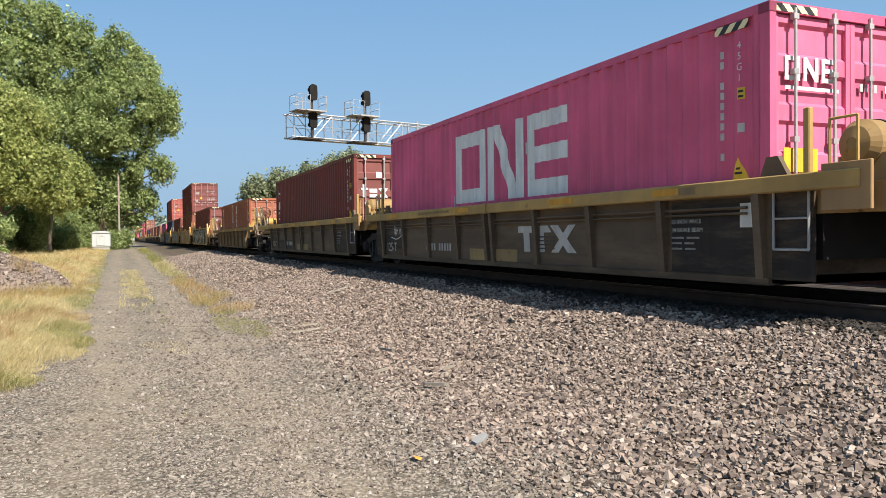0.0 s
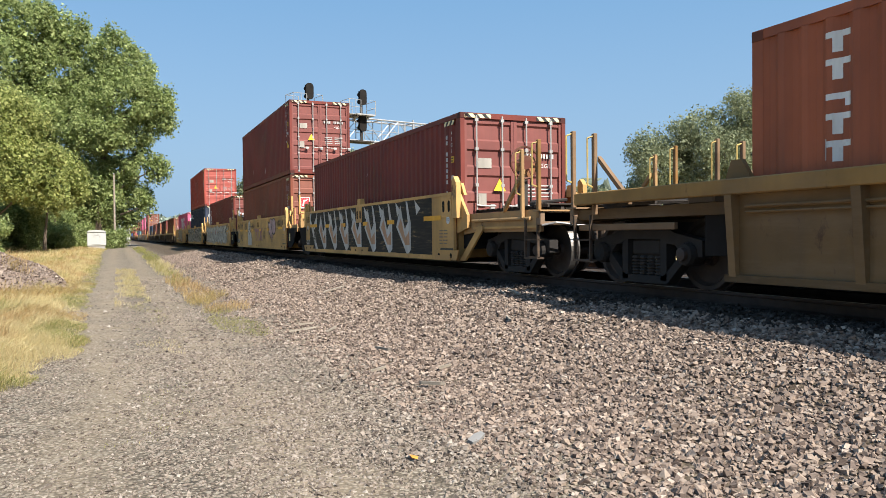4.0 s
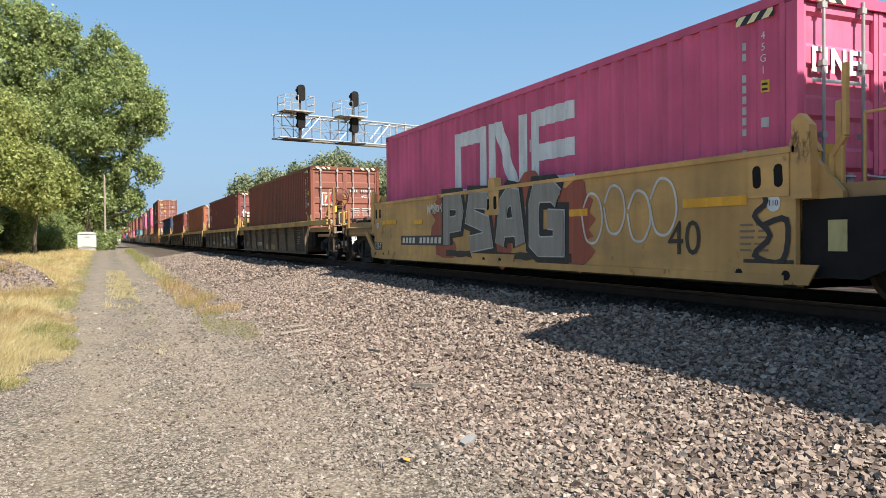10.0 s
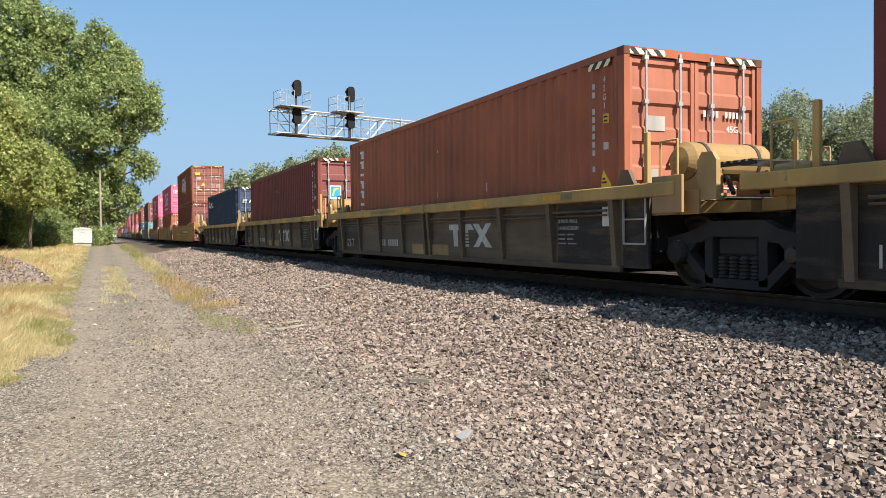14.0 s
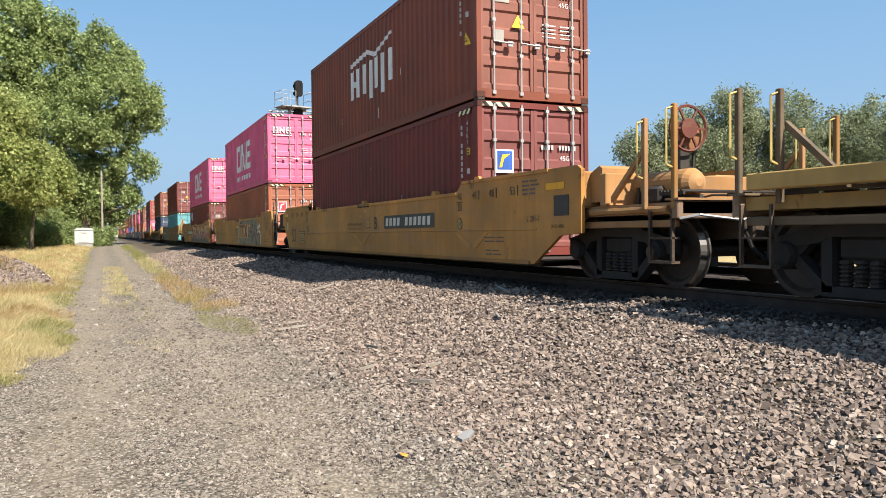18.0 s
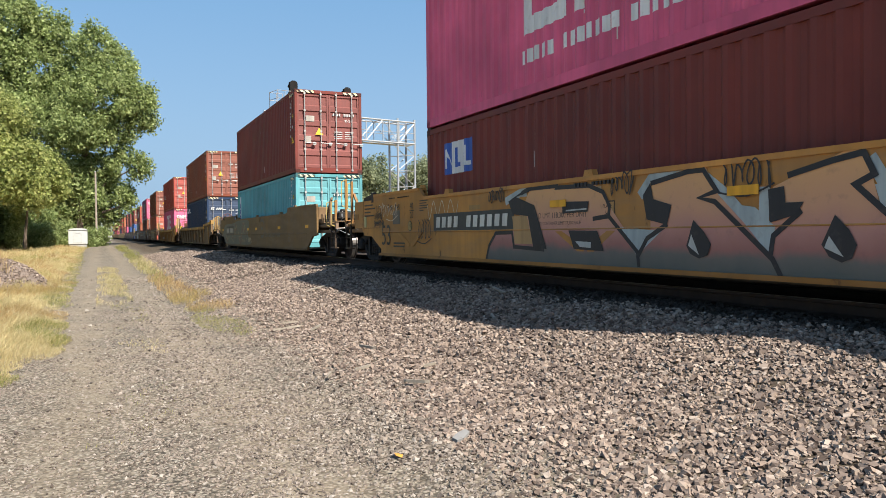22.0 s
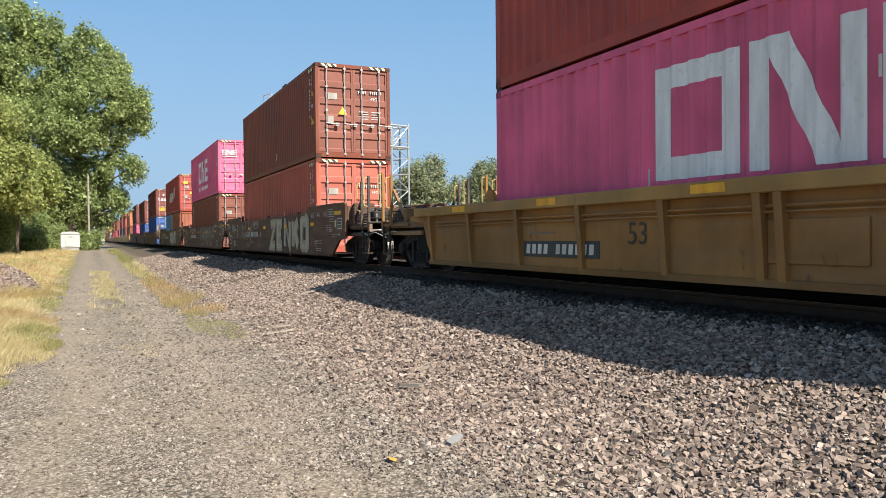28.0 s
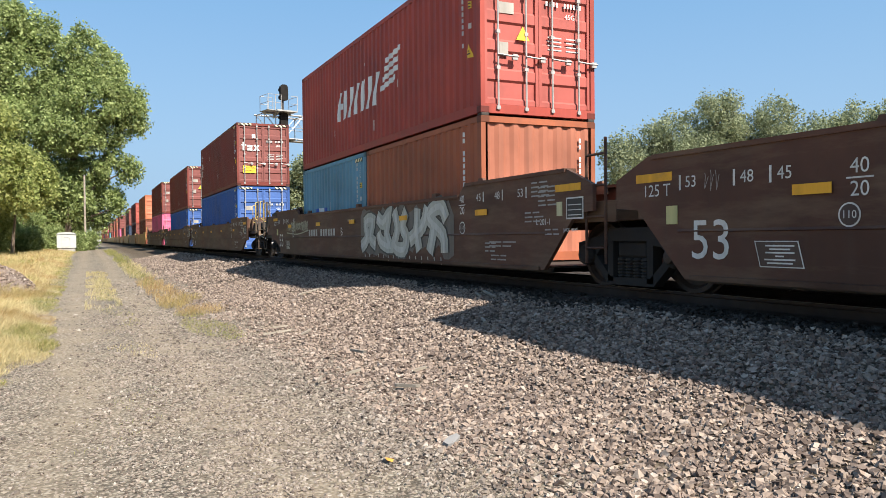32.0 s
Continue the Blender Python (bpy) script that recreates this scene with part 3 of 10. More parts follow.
tree("broadleaf_tree", "light green tree with yellowing lower leaves", -9.6, 76, 15.2, 5.2, (
    (0.2, 0, 13.0, 2.6, 1.9), (1.9, 0, 11.2, 2.2, 1.7), (-1.8, 0, 12.0, 2.6, 2.0), (0.2, -1.2, 9.6, 2.8, 2.0), (3.0, -0.4, 8.4, 2.0, 1.5), (-2.8, -0.6, 8.8, 2.6, 2.0), (1.0, -1.0, 6.9, 2.6, 1.8), (3.4, -0.4, 6.2, 1.8, 1.4),
    (-2.4, -1.0, 6.4, 2.6, 1.8)), 0.06, 0.7, 0.185, 90, LEAF_LIGHT, 5)
tree("broadleaf_tree", "light green tree leaning out of the thicket", -6.6, 84, 11.5, 4.2, (
    (0.8, 0, 8.8, 1.8, 1.3), (2.4, -0.4, 7.6, 1.5, 1.1), (-0.8, 0, 7.4, 2.0, 1.5), (2.2, -0.5, 5.8, 1.7, 1.2), (0.4, -0.6, 5.4, 1.9, 1.3)), 0.06, 0.68, 0.185, 90, LEAF_LIGHT, 6)
tree("broadleaf_tree", "dark green tree at the back of the verge", -16.5, 98, 27.0, 7.6, None, 0.08, 1.2, 0.33, 95, LEAF_COTTON, 7, 12)
tree("broadleaf_tree", "shady green tree behind the white cabinet", -6.4, 124, 13.0, 5.0, None, 0.05, 1.0, 0.30, 130, LEAF_COTTON, 8, 9)
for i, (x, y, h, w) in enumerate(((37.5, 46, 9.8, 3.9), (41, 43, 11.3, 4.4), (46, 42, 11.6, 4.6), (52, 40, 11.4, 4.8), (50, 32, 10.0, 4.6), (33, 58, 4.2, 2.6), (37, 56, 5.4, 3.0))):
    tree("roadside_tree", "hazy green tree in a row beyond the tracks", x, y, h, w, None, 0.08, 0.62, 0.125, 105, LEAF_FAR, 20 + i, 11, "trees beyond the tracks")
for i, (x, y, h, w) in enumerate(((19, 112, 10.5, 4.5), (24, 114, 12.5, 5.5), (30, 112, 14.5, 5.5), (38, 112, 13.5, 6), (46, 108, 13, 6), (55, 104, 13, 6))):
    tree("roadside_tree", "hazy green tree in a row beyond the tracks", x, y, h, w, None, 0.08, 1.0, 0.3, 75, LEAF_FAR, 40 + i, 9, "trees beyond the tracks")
for i, (x, y, h, w) in enumerate(((-8.4, 86, 4.6, 2.3), (-11.4, 84, 4.8, 2.6), (-9.9, 88, 6.0, 2.8), (-6.2, 92, 4.6, 2.2), (-5.6, 90, 2.6, 1.6), (-6.5, 97, 3.2, 2.0), (-0.9, 101, 2.0, 1.2), (-9.5, 66, 3.2, 2.2), (-13, 58, 3.6, 2.4), (-4.0, 104, 3.0, 1.6), (0.2, 106, 2.4, 1.3))):
    tree("bush", "leafy green and yellow bush at the edge of the trees", x, y, h, w, None, 0.05, 0.5, 0.13, 110, LEAF_COTTON, 60 + i, 7, "bushes")


# ---- dry grass ----
def grass_material(name, tones, patch):
    m, nt, b = shade(name, 0.8, 0, 0.3)
    geo = nt.nodes.new("ShaderNodeNewGeometry")
    c = ramp(nt, geo.outputs["Random Per Island"], tones)
    where = ramp(nt, noise_at(nt, 0.55, 4), [(0.48, grey(0)), (0.66, grey(0.75))])
    c = mix(nt, where, c, patch)
    link(nt, c, b.inputs["Base Color"])
    tr = nt.nodes.new("ShaderNodeBsdfTranslucent")
    link(nt, c, tr.inputs["Color"])
    ms = nt.nodes.new("ShaderNodeMixShader")
    ms.inputs[0].default_value = 0.4
    link(nt, b.outputs[0], ms.inputs[1])
    link(nt, tr.outputs[0], ms.inputs[2])
    link(nt, ms.outputs[0], nt.nodes["Material Output"].inputs["Surface"])
    return m


GRASS = grass_material("dry_grass", [(0.0, (0.42, 0.32, 0.145)), (0.4, (0.57, 0.46, 0.24)), (0.8, (0.66, 0.56, 0.33)), (1.0, (0.40, 0.39, 0.17))], (0.43, 0.35, 0.15))
GREEN_GRASS = grass_material("green_grass", [(0.0, (0.126, 0.141, 0.037)), (0.5, (0.244, 0.252, 0.074)), (1.0, (0.444, 0.385, 0.163))], (0.311, 0.274, 0.0888))
BROWN_GRASS = grass_material("brown_weeds", [(0.0, (0.266, 0.155, 0.0666)), (0.5, (0.429, 0.281, 0.126)), (1.0, (0.548, 0.429, 0.237))], (0.333, 0.266, 0.0962))


def blades(name, label, spots, material, seed, lean=0.4, drift=(0.22, -0.06)):
    """Bent thin grass blades at (x, y, z, height)."""
    rng = np.random.default_rng(seed)
    sp = np.array(spots)
    n = len(sp)
    a = rng.uniform(0, 2 * math.pi, n)
    side = np.stack([np.cos(a), np.sin(a), np.zeros(n)], 1)
    bend = rng.normal(size=(n, 3)) * lean + np.array([*drift, 0])
    bend[:, 2] = 0
    h = sp[:, 3:4]
    w = (0.0012 + 0.0022 * h) * rng.uniform(0.5, 1.3, (n, 1)) * (1 + sp[:, 1:2] * 0.055)
    base = sp[:, :3]
    mid = base + np.array([0, 0, 1]) * h * 0.6 + bend * h * 0.28
    tip = base + np.array([0, 0, 1]) * h * rng.uniform(0.75, 1.0, (n, 1)) + bend * h
    v = np.stack([base, mid + side * w, tip, mid - side * w], 1).reshape(-1, 3)
    me = bpy.data.meshes.new(name)
    me.vertices.add(n * 4)
    me.vertices.foreach_set("co", v.reshape(-1))
    me.loops.add(n * 4)
    me.loops.foreach_set("vertex_index", np.arange(n * 4, dtype=np.int32))
    me.polygons.add(n)
    me.polygons.foreach_set("loop_start", np.arange(0, n * 4, 4, dtype=np.int32))
    me.update(calc_edges=True)
    me.materials.append(material)
    return tagged(new(name, me), label, "grass", kind="stuff")


def verge_edge(y):
    return lerp(y, [(4, -2.4), (9.2, -1.2), (10, -0.9), (10.8, -0.62), (13, -0.5), (16, -0.6), (24, -0.75), (45, -0.85), (80, -1.35), (100, -1.0), (140, 0.5)])


def scatter_grass():
    rng = np.random.default_rng(8)
    tall, low, brown = [], [], []
    for y0, y1, per in ((6.5, 12, 1150), (12, 18, 780), (18, 30, 330), (30, 60, 110), (60, 110, 40)):
        for _ in range(int((y1 - y0) * 10 * per)):
            y = rng.uniform(y0, y1)
            e = verge_edge(y)
            e += 0.35 * noise.noise((y * 0.9, 0, 6)) + 0.16 * noise.noise((y * 3.1, 0, 8))
            x = e - abs(rng.exponential(2.4)) - 0.02
            if x < -12 or (y > 6.5 and x < -0.32 * y - 2.5):
                continue
            d = e - x
            q = noise.noise((x * 0.9, y * 0.7, 4))
            if q < -0.25 and rng.random() < 0.6:
                continue
            h = min(0.50, 0.07 + d * 0.34) * rng.uniform(0.3, 1.15) * (0.85 + 0.7 * q) * (1.0 if y < 17 else 0.75)
            row = (x, y, ground_z(x, y) + bumps(x, y), max(0.05, h))
            w = noise.noise((x * 0.6, y * 0.35, 12))
            (low if (d < 0.15 + 0.7 * q or (w < -0.22 and y > 13)) and rng.random() < 0.7 else brown if w > 0.06 and y > 12 and rng.random() < 0.75 else tall).append(row)
    # a ragged strip between lane and ballast, and tufts along the middle of the lane
    for y0, y1, x0, x1, per, hh, kind in ((11.8, 14.5, 1.55, 2.35, 420, 0.05, low), (14, 18, 1.5, 2.2, 240, 0.07, low), (16.5, 21, 1.5, 2.6, 260, 0.2, brown), (20, 32, 1.5, 2.35, 150, 0.22, brown), (32, 50, 1.5, 2.5, 60, 0.25, tall), (26, 60, 1.6, 2.2, 50, 0.25, low),
                                          (50, 95, 1.5, 2.6, 24, 0.3, low), (19, 40, -0.1, 0.75, 150, 0.13, tall), (19, 34, 0.2, 0.75, 120, 0.07, low), (14, 19, 0.2, 0.9, 70, 0.05, low),
                                          (10.8, 12.8, 0.2, 0.85, 120, 0.05, tall), (7.6, 8.8, 0.2, 0.9, 90, 0.03, low), (6.2, 7.4, -0.3, 0.6, 60, 0.03, low), (8.6, 10.2, -1.2, -0.8, 150, 0.04, low)):
        for _ in range(int((y1 - y0) * (x1 - x0) * per * 4)):
            x, y = rng.uniform(x0, x1), rng.uniform(y0, y1)
            c = 1 - abs((x - x0) / (x1 - x0) * 2 - 1) ** 2
            if noise.noise((x * 1.5, y * 0.8, 2)) + 0.25 * noise.noise((x * 6, y * 5, 4)) < 0.14 - 0.25 * c or rng.random() < 0.35:
                continue
            kind.append((x, y, ground_z(x, y) + bumps(x, y), hh * rng.uniform(0.4, 1.4)))
    blades("dry_grass", "tall dry straw-yellow grass on the verge", tall, GRASS, 21)
    blades("green_grass", "short green grass at the edge of the lane", low, GREEN_GRASS, 22, 0.6)
    blades("brown_weeds", "brown and orange dry weeds on the verge", brown, BROWN_GRASS, 23, 0.45)


scatter_grass()


def heap_z(x, y):
    """The height of the spoil heap over the ground, below nothing outside it."""
    k = 1 - (abs(x + 5.4) / 3.9) ** 2.2 - (abs(y - 27.5) / 5.5) ** 2.0
    return 1.55 * max(0.0, k) ** 0.75 * (0.88 + 0.22 * noise.noise((x * 0.8, y * 0.8, 1))), k


def make_mound():
    rng = np.random.default_rng(31)
    spots = []
    for _ in range(9500):
        x, y = rng.uniform(-9.3, -1.5), rng.uniform(22, 29)
        h, k = heap_z(x, y)
        if k > 0:
            spots.append((x, y, ground_z(x, y) + h, 0.075 * rng.lognormal(0, 0.35)))
    v, f = [], []
    n = 36
    for j in range(n + 1):
        for i in range(n + 1):
            x, y = -9.4 + 8.0 * i / n, 22 + 11 * j / n
            v.append((x, y, ground_z(x, y) - 0.06 + heap_z(x, y)[0]))
    for j in range(n):
        for i in range(n):
            f.append((j * (n + 1) + i, j * (n + 1) + i + 1, (j + 1) * (n + 1) + i + 1, (j + 1) * (n + 1) + i))
    heap = tagged(new("stony_mound", blank_mesh("stony_mound", v, f, BALLAST, True)), "grey stony mound overgrown with dry weeds", "mound")
    st = stones("loose_stone", "", spots, 33, blocky=False)
    del st["category"]
    st.parent = heap
    weeds = []
    for x, y in zip(rng.uniform(-9, -1.4, 9000), rng.uniform(21.0, 27, 9000)):
        if noise.noise((x * 0.9, y * 0.9, 5)) > 0.05 + 0.1 * (y - 24):
            weeds.append((x, y, ground_z(x, y) + heap_z(x, y)[0], rng.uniform(0.15, 0.5)))
    blades("heap_weeds", "brown dry weeds on the spoil heap", weeds, BROWN_GRASS, 34)


make_mound()


def ground_bits():
    """Slivers of wood, a pale slab and a fallen leaf on the ballast."""
    rng = random.Random(9)
    scrap = plain("split_wood", (0.30, 0.26, 0.21), 0.9, 0, 0.4, 9)
    for x, y, w, l, a in ((3.05, 11.6, 0.025, 0.42, 0.9), (2.95, 12.9, 0.02, 0.36, 0.5), (2.75, 12.2, 0.018, 0.5, 0.2), (4.55, 17.0, 0.04, 0.6, 0.3), (4.9, 9.2, 0.03, 0.4, 1.2), (5.75, 10.6, 0.04, 0.5, 1.45), (5.7, 10.9, 0.03, 0.35, 1.3),
                          (2.7, 8.2, 0.02, 0.2, 0.2), (2.25, 8.0, 0.018, 0.18, 1.0), (2.9, 7.1, 0.02, 0.3, 2.2), (3.3, 7.7, 0.02, 0.26, 0.6), (3.15, 9.4, 0.02, 0.34, 1.9)):
        t = new("wood_scrap", Build().prism([(-l / 2, -w / 2), (l / 2 - 0.05, -w / 2), (l / 2, 0), (l / 2 - 0.03, w / 2), (-l / 2 + 0.04, w / 2)], 0, 0.03, "z").mesh("wood_scrap"))
        t.data.materials.append(scrap)
        t.matrix_basis = pose(x, y, ground_z(x, y) + bumps(x, y) + 0.035, rng.uniform(-8, 8), rng.uniform(-12, 4), math.degrees(a))
        tagged(t, "pale splintered scrap of tie wood on the ballast", "wood scrap", "wood scraps")
    t = new("stone_slab", Build().prism([(-0.09, -0.02), (-0.03, -0.045), (0.08, -0.03), (0.1, 0.015), (0.03, 0.04), (-0.07, 0.035)], 0, 0.025, "z").mesh("stone_slab"))
    t.data.materials.append(plain("pale_slate", (0.25, 0.24, 0.23), 0.8))
    t.matrix_basis = pose(2.45, 5.13, ground_z(2.45, 5.13) + bumps(2.45, 5.13) + 0.02, 6, -10, 35)
    tagged(t, "pale grey flat stone slab on the gravel", "stone")
    lf = new("fallen_leaf", Build().add([(0, -0.04, 0.0), (0.03, -0.01, 0.012), (0.02, 0.035, 0.004), (0, 0.05, 0.0), (-0.025, 0.03, 0.01), (-0.03, -0.01, 0.0)], [(0, 1, 2, 3, 4, 5)]).mesh("fallen_leaf"))
    lf.data.materials.append(plain("orange_leaf", (0.62, 0.28, 0.05), 0.7))
    lf.matrix_basis = pose(1.88, 4.95, ground_z(1.88, 4.95) + bumps(1.88, 4.95) + 0.03, 10, 15, 20)
    tagged(lf, "dry orange fallen leaf on the gravel", "leaf")


ground_bits()


# ---- signal bridge ----
def signal_head(parent, x, y, z):
    """A black two-lamp head with a long rounded backing plate, facing away down the track."""
    oval = []
    for i in range(20):
        a = 2 * math.pi * i / 20
        oval.append((x + 0.27 * math.copysign(abs(math.cos(a)) ** 0.6, math.cos(a)), z + 0.27 * math.sin(a) + (0.26 if math.sin(a) > 0.01 else -0.26 if math.sin(a) < -0.01 else 0)))
    h = part("signal_head", Build().prism(oval, y - 0.04, y + 0.04, "y"), BLACK, parent, "black rounded signal backing plate")
    part("lamp_case", Build().box(x - 0.19, x + 0.19, y + 0.04, y + 0.36, z - 0.45, z + 0.45, 0.03), BLACK, h)
    for dz in (-0.25, 0.25):
        part("hood", Build().rod((x, y + 0.36, z + dz), (x, y + 0.6, z + dz), 0.13, 10, 0.14), BLACK, h)


def signal_bridge():
    """A cantilever frame set a little askew to the tracks."""
    y0, y1 = 49.4, 50.6
    turn = Matrix.Translation((10.3, 50, 0)) @ Matrix.Rotation(radians(13.5), 4, "Z") @ Matrix.Translation((-10.3, -50, 0))
    t = thing("signal_bridge", "aluminium lattice cantilever signal bridge over the tracks", "signal bridge", at=turn)
    x0, x1, zl, zh = 10.3, 21.5, 7.3, 8.86
    tower = 20.76
    for y in (y0, y1):
        for z in (zl, zh):
            part("chord", Build().rod((x0 - 0.15, y, z), (x1, y, z), 0.06, 8), ALUM, t)
        part("mid_rail", Build().rod((x0, y, zl + 0.75), (x1, y, zl + 0.75), 0.022, 6), ALUM, t)
    bays = 8
    for i in range(bays + 1):
        x = x0 + (x1 - x0) * i / bays
        b = Build()
        for y in (y0, y1):
            b.rod((x, y, zl), (x, y, zh), 0.035)
        for z in (zl, zh):
            b.rod((x, y0, z), (x, y1, z), 0.035)
        part("frame_bay", b, ALUM, t)
        if i < bays:
            xn = x0 + (x1 - x0) * (i + 1) / bays
            for y in (y0, y1):
                part("brace", Build().rod((x, y, zl if i % 2 else zh), (xn, y, zh if i % 2 else zl), 0.026), ALUM, t)
            part("cross_brace", Build().rod((x, y0, zl), (xn, y1, zl), 0.02).rod((x, y0, zh), (xn, y1, zh), 0.02), ALUM, t)
    part("walkway", Build().box(x0 - 0.2, x1, y0 + 0.25, y1 - 0.25, zl - 0.10, zl - 0.075), GALV, t, "grated aluminium walkway")
    for hx in (11.46, 15.5):
        part("signal_mast", Build().rod((hx, y0 - 0.25, zl - 0.1), (hx, y0 - 0.25, zh + 1.3), 0.1, 8), STEEL, t, "dark signal mast")
        signal_head(t, hx + 0.04, y0 - 0.42, 8.42)
        signal_head(t, hx + 0.06, y0 - 0.42, 10.22)
        part("platform", Build().box(hx - 0.72, hx + 0.72, y0 - 0.95, y0 + 0.25, zh + 0.06, zh + 0.15), GALV, t, "small service platform")
        part("platform", Build().box(hx - 1.2, hx + 0.6, y0 - 0.9, y0 + 0.2, zl - 0.2, zl - 0.11), STEEL, t, "dark underside of a service platform")
        part("platform_bracket", Build().prism([(y0 - 0.9, zh + 0.06), (y0 + 0.1, zh + 0.06), (y0 + 0.1, zh - 0.3)], hx - 0.5, hx - 0.44, "x"), GALV, t)
        for px in (hx - 1.3, hx - 0.8, hx - 0.4, hx + 0.75):
            part("railing_post", Build().rod((px, y0 - 0.9, zh + 0.08), (px, y0 - 0.9, zh + 1.1), 0.022), GALV, t)
            part("railing_post", Build().rod((px, y0 + 0.3, zh + 0.08), (px, y0 + 0.3, zh + 1.1), 0.022), GALV, t)
        part("side_deck", Build().box(hx - 1.35, hx - 0.72, y0 - 0.92, y0 + 0.3, zh + 0.07, zh + 0.1), GALV, t)
        for z in (0.58, 1.08):
            part("handrail", Build().path([(hx - 0.45, y0 - 0.9, zh + z), (hx - 1.3, y0 - 0.9, zh + z), (hx - 1.3, y0 + 0.3, zh + z), (hx - 0.45, y0 + 0.3, zh + z)], 0.018), GALV, t)
            part("handrail", Build().path([(hx + 0.3, y0 - 0.9, zh + z), (hx + 0.75, y0 - 0.9, zh + z), (hx + 0.75, y0 + 0.3, zh + z)], 0.018), GALV, t)
    # the lattice tower that carries it
    for dx in (-0.75, 0.75):
        for y in (y0 + 0.05, y1 - 0.05):
            part("tower_leg", Build().rod((tower + dx, y, -1.2), (tower + dx, y, zh + 0.2), 0.08, 8), ALUM, t)
    for i in range(8):
        z = -0.4 + i * 1.14
        for y in (y0 + 0.05, y1 - 0.05):
            a = 1 if i % 2 else -1
            part("tower_brace", Build().rod((tower - 0.75 * a, y, z), (tower + 0.75 * a, y, z + 1.14), 0.03).rod((tower - 0.75, y, z), (tower + 0.75, y, z), 0.03), ALUM, t)
    part("footing", Build().box(tower - 1.2, tower + 1.2, 48.9, 51.1, -1.6, -0.7, 0.04), plain("concrete", (0.42, 0.40, 0.37), 0.9), t, "weathered concrete footing")


signal_bridge()


def lane_signal():
    x, y, z = 3.55, 262, 0.0
    t = thing("mast_signal", "two-headed black mast signal beside the track", "signal", at=(0, 0, 0))
    part("mast", Build().rod((x, y, z - 0.6), (x, y, z + 9.2), 0.13, 8), GALV, t)
    for hz in (5.6, 8.7):
        n = 14
        oval = [(x + 0.7 * math.cos(2 * math.pi * i / n), z + hz + 1.3 * math.sin(2 * math.pi * i / n)) for i in range(n)]
        part("signal_head", Build().prism(oval, y - 0.3, y - 0.18, "y"), BLACK, t, "black signal backing plate")
    part("ladder", Build().rod((x - 0.35, y, z - 0.4), (x - 0.35, y, z + 9), 0.04).rod((x - 0.75, y, z - 0.4), (x - 0.75, y, z + 9), 0.04), GALV, t)
    part("platform", Build().box(x - 0.8, x + 0.6, y - 0.2, y + 0.8, z + 6.95, z + 7.1), GALV, t)
    part("cabinet", Build().box(x - 0.9, x + 0.2, y - 0.5, y + 0.3, z - 0.4, z + 1.5, 0.05), WHITE, t, "pale equipment cabinet at the mast's foot")


lane_signal()


def bungalow():
    x0, x1, y0, y1 = -3.15, -1.2, 95.0, 96.8
    z = ground_z(-2, 95) + 0.42
    t = thing("equipment_cabinet", "white metal railway equipment cabinet in the grass", "cabinet", at=(0, 0, 0))
    part("body", Build().box(x0, x1, y0, y1, z, z + 1.55, 0.03), WHITE, t)
    part("roof", Build().prism([(x0 - 0.06, z + 1.55), (x1 + 0.06, z + 1.55), (x1 - 0.2, z + 1.74), ((x0 + x1) / 2, z + 1.8), (x0 + 0.2, z + 1.74)], y0 - 0.08, y1 + 0.08, "y"), WHITE, t)
    part("plinth", Build().box(x0 + 0.1, x1 - 0.1, y0 + 0.1, y1 - 0.1, z - 0.7, z), GALV, t)
    d = part("door", Build().box(x0 + 0.5, x1 - 0.5, y0 - 0.04, y0, z + 0.15, z + 1.42, 0.01), WHITE, t)
    part("handle", Build().rod((x1 - 0.65, y0 - 0.07, z + 0.85), (x1 - 0.65, y0 - 0.07, z + 1.1), 0.02), GALV, d)
    part("vent", Build().box(x0 + 0.75, x1 - 0.75, y0 - 0.06, y0 - 0.04, z + 1.15, z + 1.28), GALV, d)


bungalow()


def utility_pole():
    x, y = -0.28, 103
    z = ground_z(x, y)
    t = thing("utility_pole", "pale weathered wooden utility pole beside the lane", "utility pole", at=(x, y, z))
    part("pole", Build().rod((0, 0, -0.5), (0, 0, 9.2), 0.14, 10, 0.09), POLE_WOOD, t)
    part("cap", Build().rod((0, 0, 9.2), (0, 0, 9.26), 0.13, 10, 0.09), GALV, t)
    part("ground_wire", Build().path([(0.13, -0.12, 0), (0.1, -0.1, 9.0)], 0.012, 4), GALV, t)


utility_pole()


def far_building():
    t = thing("low_building", "low distant building with a pale roof and a row of windows", "building", at=(0, 330, 0))
    z = ground_z(-3, 330) - 0.2
    wall = plain("pale_wall", (0.42, 0.38, 0.35), 0.85)
    part("wall", Build().box(-9.0, 1.2, 0, 6, z, z + 3.1, 0.02), wall, t)
    part("roof", Build().box(-9.4, 1.6, -0.4, 6.4, z + 3.1, z + 3.6, 0.05), WHITE, t, "flat pale roof")
    for i in range(7):
        part("window", Build().box(-8.4 + i * 1.35, -7.6 + i * 1.35, -0.05, 0.0, z + 1.2, z + 2.3), BLACK, t)


far_building()


